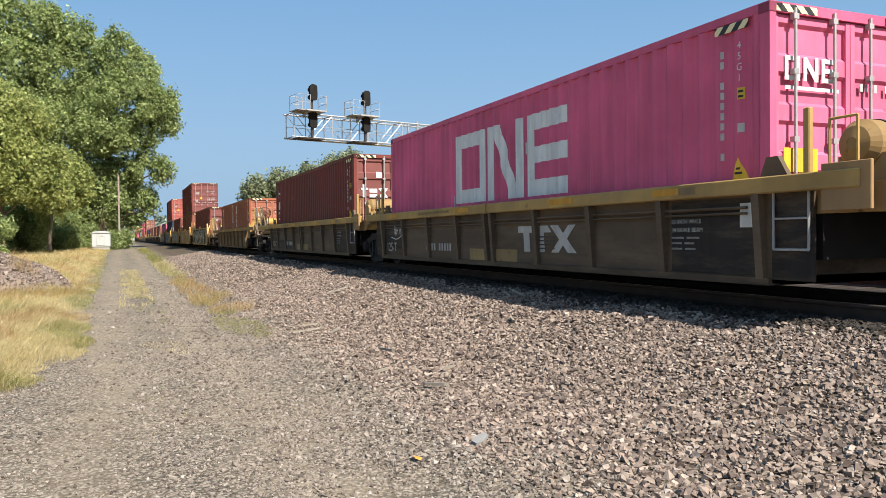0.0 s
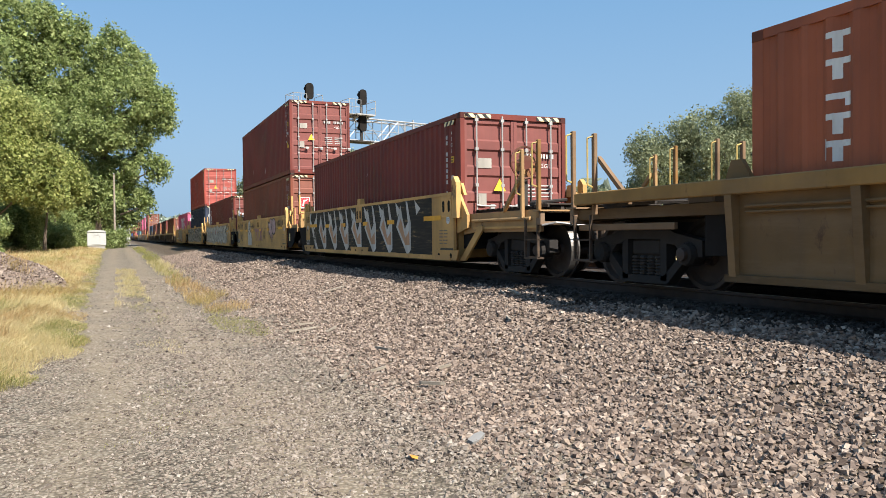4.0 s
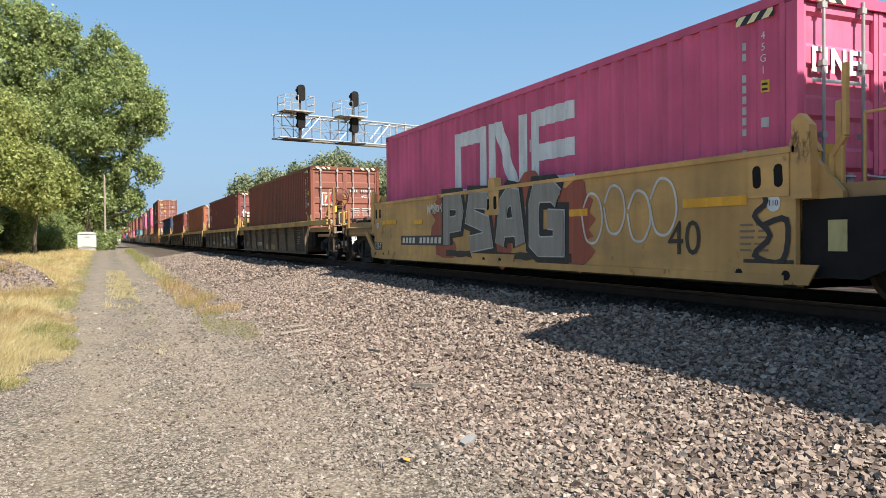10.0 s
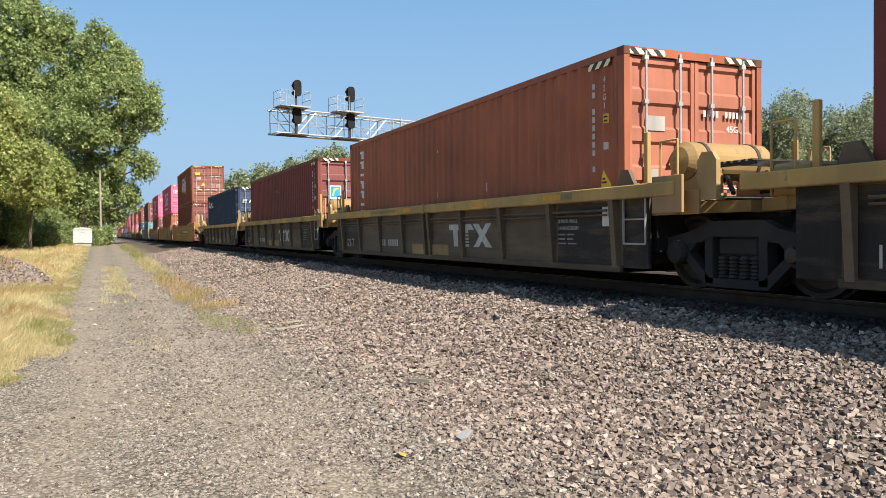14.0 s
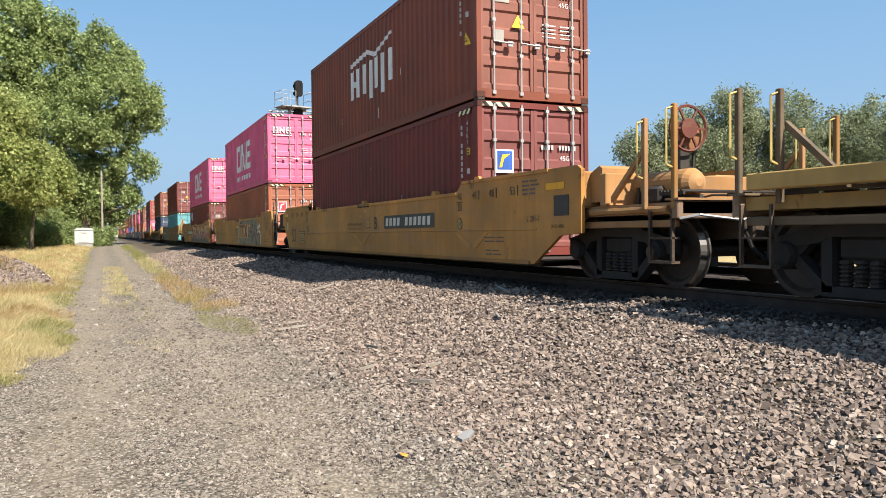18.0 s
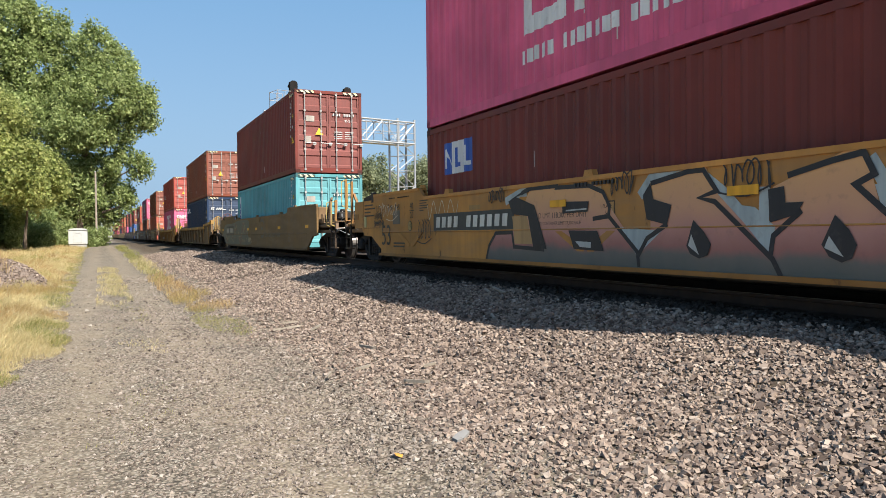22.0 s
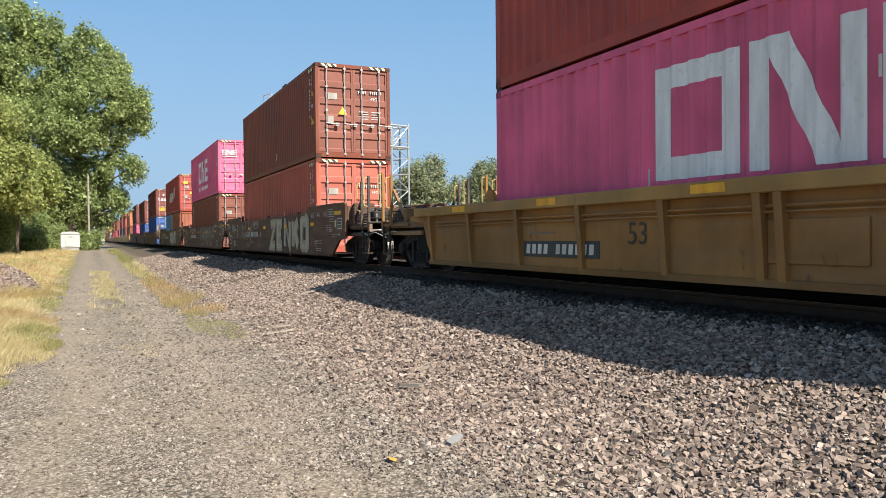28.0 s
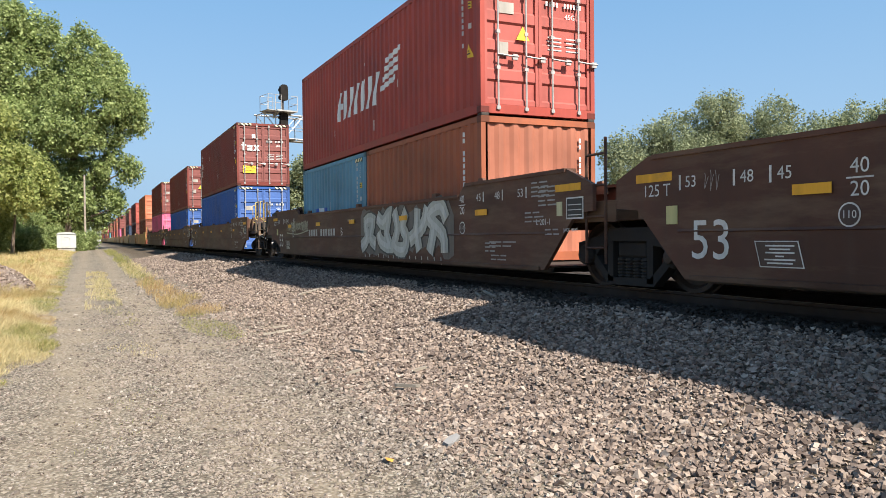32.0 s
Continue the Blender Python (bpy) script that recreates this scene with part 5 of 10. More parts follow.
def square_mark(colour, words):
    def marks(t, length, height):
        z, ye = height * 0.54, -length / 2 + 0.03
        flat("sticker_border", t, INK_WHITE, [(-0.83, -0.45, z, z + 0.44)], y=ye, relief=0.003)
        flat("sticker", t, colour, [(-0.80, -0.48, z + 0.06, z + 0.41)], y=ye, label=words, relief=0.006)
        flat("sticker_accent", t, INK_YELLOW if colour[2] > 0.3 else INK_WHITE, [[(-0.76, z + 0.1), (-0.70, z + 0.1), (-0.66, z + 0.26), (-0.52, z + 0.36), (-0.70, z + 0.34)]], y=ye, relief=0.009)
        plain_marks(t, length, height, False)
    return marks


def navy_marks(t, length, height):
    """A striped flag and slanted white blocks high on the trailing end of the side."""
    z = height * 0.74
    for k in range(4):
        ribbed_marks("flag_stripe", t, INK_WHITE if k % 2 == 0 else (0.42, 0.12, 0.10), [[(5.86, z + 0.08 + k * 0.1), (5.34, z + 0.06 + k * 0.1), (5.34, z + 0.16 + k * 0.1), (5.86, z + 0.18 + k * 0.1)]], length, "stripe of a red and white flag mark")
    ribbed_marks("flag_pole", t, INK_WHITE, [[(5.92, z + 0.44), (5.88, z + 0.44), (5.66, z - 0.2), (5.7, z - 0.2)]], length)
    for y, w in ((5.16, 0.1), (4.86, 0.1), (4.72, 0.09), (4.44, 0.1), (4.3, 0.1)):
        ribbed_marks("house_mark", t, INK_WHITE, [[(y, z), (y - w, z), (y - w - 0.14, z + 0.32), (y - 0.14, z + 0.32)]], length, "white slanted block of a house mark")
    for a, b in (((5.06, z + 0.3), (4.8, z)), ((4.62, z + 0.32), (4.52, z + 0.12)), ((4.0, z + 0.32), (4.28, z + 0.13)), ((4.26, z + 0.2), (4.08, z))):
        ribbed_marks("house_mark", t, INK_WHITE, [[(a[0], a[1]), (a[0] - 0.1, a[1]), (b[0] - 0.1, b[1]), (b[0], b[1])]], length, "", 0.006)
    for k in range(4):
        ribbed_marks("name_bar", t, INK_WHITE, [(3.96 - k * 0.12 - 0.08, 3.96 - k * 0.12, z + 0.0, z + 0.09 + 0.03 * (k % 2))], length)
    ye = -length / 2 + 0.03
    z = height * 0.72
    for s in [(-1.0, -0.8, z, z + 0.04), (-0.98, -0.78, z + 0.06, z + 0.1), (-0.96, -0.76, z + 0.12, z + 0.16)] + [[(a, z), (a + 0.06, z), (a + 0.13, z + 0.14), (a + 0.07, z + 0.14)] for a in (-0.68, -0.56, -0.44)] + [(-0.3, -0.05, z, z + 0.05)]:
        flat("house_mark", t, INK_WHITE, [s], y=ye)
    number_marks(t, length, height)
    hazard_strip(t, length, height)
    placard(t, length, height, 0.17)
    drips(t, length, height, 3)


def big_white_marks(slanted):
    def marks(t, length, height):
        """A white mark of heavy bars on the side."""
        lo, hi, y0 = (1.18, 1.95, 1.70) if not slanted else (1.0, 1.75, 2.4)
        lean = 0.0 if not slanted else -0.22
        w = 0.27 if not slanted else 0.24
        step = 0.5 if not slanted else 0.48
        for i in range(7):
            y = y0 - i * step
            drop = 0.0 if i not in (3, 5) or slanted else -0.2
            ribbed_marks("house_mark", t, INK_WHITE, [[(y, lo + drop), (y - w, lo + drop), (y - w + lean, hi), (y + lean, hi)]], length, "white bar of a large house mark")
        m = (lo + hi) / 2
        ribbed_marks("house_mark", t, INK_WHITE, [(y0 - step, y0 - w + lean * 0.5, m - 0.08, m + 0.08)], length)
        if slanted:
            for i in range(4):
                ribbed_marks("house_mark", t, INK_WHITE, [[(-1.05 - 0.12 * i, 1.24 + i * 0.2), (-2.0 - 0.1 * i, 1.36 + i * 0.2), (-2.0 - 0.1 * i, 1.48 + i * 0.2), (-1.05 - 0.12 * i, 1.36 + i * 0.2)]], length)
        else:
            ribbed_marks("house_mark", t, INK_WHITE, [[(1.7, 2.05), (0.3, 2.16), (-0.3, 1.98), (-1.5, 2.28), (-1.5, 2.36), (-0.3, 2.1), (0.3, 2.28), (1.7, 2.17)]], length, "white wavy line of a large house mark")
        plain_marks(t, length, height)
        flat("sticker", t, INK_YELLOW, [(-0.95, -0.6, height * 0.74, height * 0.74 + 0.2)], y=-length / 2 + 0.03, label="yellow sticker")
    return marks


def blue_square_marks(t, length, height):
    y, low = (length / 2 - 1.45, 0.62) if length > 7 else (length / 2 - 2.0, 0.28)
    ribbed_marks("blue_square", t, INK_BLUE, [(y + 0.23, y + 0.66, height * low, height * low + 0.62), (y - 0.66, y - 0.23, height * low, height * low + 0.62)], length, "blue squares of a house mark")
    ribbed_marks("pale_square", t, INK_WHITE, [(y - 0.23, y + 0.23, height * low, height * low + 0.62)], length, "white middle square of a house mark")
    for i in range(3):
        a, c = y + 0.56 - i * 0.43, INK_WHITE if i != 1 else INK_BLUE
        ribbed_marks("white_bar", t, c, [[(a, height * low + 0.12), (a - 0.09, height * low + 0.12), (a - 0.09, height * low + 0.5), (a, height * low + 0.5)]], length, "", 0.007)
        ribbed_marks("white_bar", t, c, [[(a - 0.09, height * low + (0.12 if i else 0.5)), (a - 0.26, height * low + 0.12), (a - 0.26, height * low + 0.2), (a - 0.09, height * low + (0.2 if i else 0.36))]], length, "", 0.007)
    plain_marks(t, length, height)


def script_marks(t, length, height):
    """A row of white upright block letters' worth of bars near the trailing end."""
    for i in range(6):
        y = 4.6 - i * 0.36
        ribbed_marks("house_mark", t, INK_WHITE, [(y - 0.24, y - 0.16, 1.2, 1.62) if i % 2 else (y - 0.26, y - 0.1, 1.2, 1.3), (y - 0.08, y, 1.2, 1.62 - 0.1 * (i % 3))], length, "white bar of a house mark")
    plain_marks(t, length, height)


def upright_blue(t, length, height):
    b = (length / 2 - 0.98, length / 2 - 0.58, 0.62, 2.3)
    ribbed_marks("white_panel", t, INK_WHITE, [b], length, "upright white name panel")
    for i in range(5):
        ribbed_marks("name_bar", t, (0.03, 0.06, 0.25), [(length / 2 - 0.9, length / 2 - 0.83, 0.68 + i * 0.27, 0.88 + i * 0.27), (length / 2 - 0.74, length / 2 - 0.67, 0.68 + i * 0.27, 0.88 + i * 0.27), (length / 2 - 0.83, length / 2 - 0.74, 0.68 + i * 0.27 + 0.13 * (i % 2), 0.75 + i * 0.27 + 0.13 * (i % 2))], length, "", 0.007)
    plain_marks(t, length, height)


# ---- well cars ----
UMBER = (0.15, 0.092, 0.048)
YELLOW, GREYC, TANC, OLIVE, BROWNC, OCHRE, OCHRE2 = (0.66, 0.39, 0.138), (0.128, 0.089, 0.057), (0.20, 0.12, 0.052), (0.205, 0.125, 0.052), (0.118, 0.055, 0.037), (0.54, 0.255, 0.066), (0.36, 0.175, 0.05)
RAIL_YELLOW = (0.52, 0.33, 0.11)
REFLECT = (0.75, 0.36, 0.02)


def wheel_mesh():
    b = Build()
    n = 36
    for s in (-1, 1):
        b.lathe([(s * 0.70, 0.12), (s * 0.66, 0.14), (s * 0.675, 0.40), (s * 0.672, 0.485), (s * 0.70, 0.487), (s * 0.715, 0.46), (s * 0.815, 0.452), (s * 0.815, 0.40), (s * 0.76, 0.36), (s * 0.75, 0.15), (s * 0.80, 0.12)], "x", n)
    b.rod((-0.98, 0, 0), (0.98, 0, 0), 0.085, 12)
    me = b.mesh("wheelset")
    me.materials.append(WHEEL_STEEL)
    me.materials.append(TREAD)
    for p in me.polygons:
        r = math.hypot(p.center.y, p.center.z)
        if r > 0.43 and abs(p.center.x) > 0.68 and abs(p.normal.x) < 0.5:
            p.material_index = 1
    return me


def side_frame():
    out = [(-1.12, 0.40), (-1.12, 0.60), (-0.62, 0.70), (-0.4, 0.80), (0.4, 0.80), (0.62, 0.70), (1.12, 0.60), (1.12, 0.40), (0.86, 0.40), (0.80, 0.52), (0.5, 0.52), (0.42, 0.34), (0.30, 0.26),
           (-0.30, 0.26), (-0.42, 0.34), (-0.5, 0.52), (-0.80, 0.52), (-0.86, 0.40)]
    low = [(-0.86, 0.42), (-0.74, 0.46), (-0.40, 0.16), (0.40, 0.16), (0.74, 0.46), (0.86, 0.42), (0.46, 0.06), (-0.46, 0.06)]
    b = Build().prism([(-1.12, 0.42), (-1.12, 0.62), (-0.62, 0.72), (-0.4, 0.82), (0.4, 0.82), (0.62, 0.72), (1.12, 0.62), (1.12, 0.42), (0.94, 0.42), (0.86, 0.54), (0.5, 0.58), (0.36, 0.64), (-0.36, 0.64), (-0.5, 0.58), (-0.86, 0.54), (-0.94, 0.42)], -0.09, 0.07, "x")
    b.prism(low, -0.08, 0.07, "x")
    for sy in (-1, 1):
        b.prism([(sy * 0.34, 0.1), (sy * 0.46, 0.1), (sy * 0.46, 0.66), (sy * 0.34, 0.66)], -0.08, 0.07, "x")
        b.prism([(sy * 0.74, 0.44), (sy * 0.9, 0.42), (sy * 0.62, 0.7), (sy * 0.5, 0.66)], -0.07, 0.06, "x")
        b.lathe([(-0.19, 0.07), (-0.17, 0.13), (-0.12, 0.15), (0.05, 0.15)], "x", 14)
        b.v[-56:] = [(x, y + sy * 0.89, z + 0.452) for x, y, z in b.v[-56:]]
    return b


def spring_shape():
    prof = []
    for k in range(6):
        prof += [(0.16 + k * 0.042, 0.045), (0.175 + k * 0.042, 0.066), (0.188 + k * 0.042, 0.066)]
    prof.append((0.42, 0.05))
    return Build().lathe(prof, "z", 8)


WHEELS = []


def truck(car, y, detail=True):
    t = part("truck", once("truck_bolster", lambda: Build().box(-1.04, 1.04, -0.3, 0.3, 0.42, 0.64, 0.03).box(-0.45, 0.45, -0.4, 0.4, 0.62, 0.86)), CAST, car, "dark cast-steel two-axle truck", at=(0, y, 0))
    for sx in (-1, 1):
        face = Matrix.Translation((sx * 1.0, 0, 0)) @ Matrix.Rotation(0 if sx < 0 else math.pi, 4, "Z")
        part("side_frame", once("side_frame", side_frame), CAST, t, at=face)
        if detail and sx < 0:
            for yy in (-0.24, -0.08, 0.08, 0.24):
                part("spring", once("spring", spring_shape), STEEL, t, at=(-1.0, yy, 0))
            part("bearing_cap", once("bearing_cap", lambda: Build().lathe([(-1.24, 0.03), (-1.23, 0.08), (-1.19, 0.09)], "x", 10)), WHEEL_STEEL, t, at=(0, -0.89, 0.452))
    for k, sy in enumerate((-0.89, 0.89)):
        if "wheelset" not in KEPT:
            KEPT["wheelset"] = wheel_mesh()
        w = part("wheelset", KEPT["wheelset"], WHEEL_STEEL, t, at=(0, sy, 0.452))
        WHEELS.append((w, k))
    return t


def brake_wheel(car, x, y, z):
    b = Build()
    n = 20
    b.path([(x + 0.29 * math.cos(2 * math.pi * i / n), y, z + 0.29 * math.sin(2 * math.pi * i / n)) for i in range(n + 1)], 0.02, 5)
    for i in range(6):
        a = 2 * math.pi * i / 6
        b.rod((x, y, z), (x + 0.29 * math.cos(a), y, z + 0.29 * math.sin(a)), 0.016, 4)
    b.lathe([(y - 0.03, 0.13), (y + 0.03, 0.13)], "y", 12)
    b.v[-24:] = [(p[0] + x, p[1], p[2] + z) for p in b.v[-24:]]
    w = part("brake_wheel", b, CAR_PAINT, car, "round red-brown spoked hand-brake wheel", colour=(0.16, 0.05, 0.035))
    part("gear_case", Build().lathe([(y + 0.06, 0.1), (y + 0.08, 0.2), (y + 0.24, 0.2), (y + 0.28, 0.1)], "y", 14), CAR_PAINT, w, "rusty orange gear case", at=(x + 0.12, 0, z - 0.06), colour=(0.34, 0.15, 0.07))
    part("stand", Build().box(x - 0.06, x + 0.1, y + 0.08, y + 0.2, 1.06, z - 0.1, 0.01), STEEL, w)
    part("chain", Build().path([(x + 0.2, y + 0.1, z - 0.1), (x + 0.18, y + 0.12, 1.5), (x + 0.22, y + 0.16, 1.1)], 0.022, 5), STEEL, w)


def ladder(car, x, y, z0, z1, colour, rungs=4):
    b = Build().rod((x, y, z0), (x, y, z1), 0.022, 5).rod((x, y + 0.42, z0), (x, y + 0.42, z1), 0.022, 5)
    for i in range(rungs):
        z = z0 + (z1 - z0) * (i + 0.5) / rungs
        b.rod((x, y, z), (x, y + 0.42, z), 0.018, 5)
    return part("ladder", b, CAR_PAINT, car, colour=colour)


def coupler(car, y, s):
    b = Build().box(-0.09, 0.09, min(y, y + s * 0.45), max(y, y + s * 0.45), 0.66, 0.86, 0.02).box(-0.2, 0.17, min(y + s * 0.3, y + s * 0.58), max(y + s * 0.3, y + s * 0.58), 0.60, 0.92, 0.04)
    part("coupler", b, WHEEL_STEEL, car)
    part("air_hose", Build().path([(-0.4, y + s * 0.05, 0.75), (-0.42, y + s * 0.2, 0.5), (-0.38, y + s * 0.4, 0.34), (-0.3, y + s * 0.55, 0.45)], 0.025, 6), BLACK, car)
    part("uncoupling_lever", Build().path([(-1.35, y, 0.86), (-1.2, y + s * 0.16, 0.9), (-0.6, y + s * 0.2, 0.84), (-0.1, y + s * 0.3, 0.9)], 0.018, 5), GALV, car)


GRIME, GRIT, POST_ORANGE, IRON_YELLOW = (0.26, 0.168, 0.11), (0.075, 0.052, 0.038), (0.34, 0.17, 0.05), (0.60, 0.44, 0.15)


def grab_iron(x, y, z0, z1, out=0.09, r=0.013):
    """A bent round bar standing off a post."""
    return Build().path([(x, y, z0), (x - out, y, z0 + 0.03), (x - out, y, z1 - 0.03), (x, y, z1)], r, 5)


def grating(x0, x1, y0, y1, z, n=7):
    b = Build()
    for i in range(n):
        y = y0 + (y1 - y0) * (i + 0.5) / n
        b.box(x0, x1, y - abs(y1 - y0) / n * 0.3, y + abs(y1 - y0) / n * 0.3, z - 0.02, z)
    for x in (x0 + 0.03, (x0 + x1) / 2, x1 - 0.03):
        b.box(x - 0.015, x + 0.015, min(y0, y1), max(y0, y1), z - 0.06, z - 0.02)
    return b


def end_gear(car, y, s, colour, half):
    """The open platform with steps, grab irons, braces and brake gear at a coupled end (s: -1 leading, 1 trailing)."""
    worn = tuple(0.45 * a + 0.55 * b for a, b in zip(colour, GRIME))
    if colour == RAIL_YELLOW and s > 0:
        worn = (0.13, 0.095, 0.06)
    if colour == OLIVE and s > 0:
        worn = (0.10, 0.072, 0.048)
    if colour == BROWNC:
        worn = (0.085, 0.068, 0.056)
    short = (colour == OLIVE and s > 0) or (colour == UMBER and s < 0)

    def at(d):
        return y - s * d

    def span(a, b):
        return tuple(sorted((at(a), at(b))))

    part("end_beam", Build().box(-1.38, 1.38, *span(0, 0.12), 0.86, 1.08, 0.012), CAR_PAINT, car, colour=GRIME)
    part("beam_lip", Build().box(-1.40, 1.40, *span(-0.03, 0.2), 1.08, 1.105), CAR_PAINT, car, colour=worn)
    low = s > 0 and colour == YELLOW
    for x in (-1.36, 1.36):
        # a slim stirrup with two treads
        st = Build().box(x - 0.02, x + 0.02, *span(0.1, 0.13), 0.34, 0.98).box(x - 0.02, x + 0.02, *span(0.5, 0.53), 0.34, 0.98)
        st.box(x - 0.03, x + 0.1, *span(0.1, 0.53), 0.32, 0.35).box(x - 0.03, x + 0.1, *span(0.1, 0.53), 0.62, 0.64)
        part("step", st, CAR_PAINT, car, colour=GRIT)
        for k, (d, top, c) in enumerate(((0.08, 2.22, POST_ORANGE if colour[0] > 0.2 and worn[0] > 0.15 else worn), (0.62, 2.12, POST_ORANGE if s > 0 and worn[0] > 0.25 else worn))):
            top = 1.5 if low else 1.7 if colour == OLIVE and s < 0 else 1.82 - 0.06 * k if short else top
            c = POST_ORANGE if colour == UMBER and s < 0 else c
            p = part("grab_post", Build().box(x - 0.03, x + 0.03, at(d) - 0.035, at(d) + 0.035, 0.98, top, 0.008), CAR_PAINT, car, colour=c)
            part("grab_iron", grab_iron(x - 0.03, at(d), top - (0.4 if low else 0.75), top - 0.04), CAR_PAINT, p, colour=IRON_YELLOW)
        if not (low or short):
            part("rail_brace", Build().prism([(at(0.66), 1.8), (at(0.66), 1.72), (at(1.35), 1.1), (at(1.35), 1.18)], x * 0.96 - 0.03, x * 0.96 + 0.03, "x"), CAR_PAINT, car, "slanting brace of the end rail", colour=worn)
    tagged(part("crossover_walk", grating(-1.15, 1.15, at(0.18), at(0.62), 1.22), STEEL, car, "grated crossover walkway"), kind="stuff")
    for x in (-0.87, 0.87):
        part("walk_bracket", Build().box(x - 0.03, x + 0.03, *span(0.16, 0.64), 1.08, 1.16), STEEL, car)
    part("brake_pipe", Build().path([(-0.75, at(0.05), 0.98), (-0.78, at(0.3), 1.14), (-0.62, at(0.9), 1.16), (-0.6, at(1.9), 1.14)], 0.022, 5), STEEL, car)
    part("brake_rod", Build().path([(0.35, at(0.3), 1.16), (0.1, at(1.0), 1.2), (0.25, at(1.8), 1.12)], 0.016, 5), WHEEL_STEEL, car)
    part("brake_lever", Build().prism([(at(0.85), 1.1), (at(1.45), 1.15), (at(1.45), 1.21), (at(0.85), 1.17)], -0.36, -0.32, "x"), WHEEL_STEEL, car)
    part("valve", Build().box(-1.0, -0.72, *span(0.78, 1.05), 1.07, 1.3, 0.04).rod((-0.86, at(0.8), 1.26), (-0.5, at(0.6), 1.3), 0.03, 6), STEEL, car)
    part("lower_beam", Build().box(-1.30, -1.24, *span(0.12, 2.2), 0.76, 0.85, 0.008), CAR_PAINT, car, colour=worn)
    part("striker", Build().box(-0.28, 0.28, *span(-0.1, 0.05), 0.58, 0.98, 0.03), CAR_PAINT, car, colour=GRIT)
    part("sill_web", Build().prism([(at(0.0), 0.62), (at(2.6), 0.45), (at(2.6), 0.9), (at(0.0), 0.9)], -0.34, -0.30, "x"), CAR_PAINT, car, colour=GRIT)
    if s < 0 and colour == TANC:
        tk = once("air_tank_end", lambda: Build().lathe([(-0.6, 0.05), (-0.56, 0.15), (-0.48, 0.2), (0.48, 0.2), (0.56, 0.15), (0.6, 0.05)], "x", 32))
        tank = part("air_tank", tk, CAR_PAINT, car, "yellow cylindrical air tank", at=(-0.45, -half - 0.75, 1.56), colour=(0.56, 0.33, 0.08))
        for dx in (-0.3, 0.3):
            part("strap", once("tank_strap", lambda: Build().lathe([(-0.02, 0.19), (-0.02, 0.208), (0.02, 0.208), (0.02, 0.19)], "x", 18)), STEEL, tank, at=(dx, 0, 0))
        part("yellow_plate", Build().prism([(-1.3, 1.06), (-0.95, 1.06), (-0.95, 1.55), (-1.12, 1.62), (-1.3, 1.3)], -half - 0.2, -half - 0.15, "y"), CAR_PAINT, car, "yellow corner plate", colour=(0.56, 0.33, 0.08))
        part("hanging_plate", Build().box(-1.5, -1.46, -half - 1.5, -half - 0.9, 0.72, 1.42, 0.006), CAR_PAINT, car, "worn yellow hanging side plate", colour=(0.40, 0.23, 0.07))
        for x in (-0.95, -0.2):
            part("tank_saddle", Build().prism([(-half - 1.03, 1.06), (-half - 0.47, 1.06), (-half - 0.58, 1.5), (-half - 0.92, 1.5)], x, x + 0.05, "x"), CAR_PAINT, car, colour=worn)
    if s > 0:
        part("valve_box", Build().box(-1.12, -0.66, *sorted((half + 0.5, half + 0.95)), 1.06, 1.32, 0.02), CAR_PAINT, car, colour=worn)
        tagged(part("deck_plate", grating(-1.2, 1.2, at(0.9), at(1.7), 1.15, 9), STEEL, car, "rusty grated deck plate"), kind="stuff")


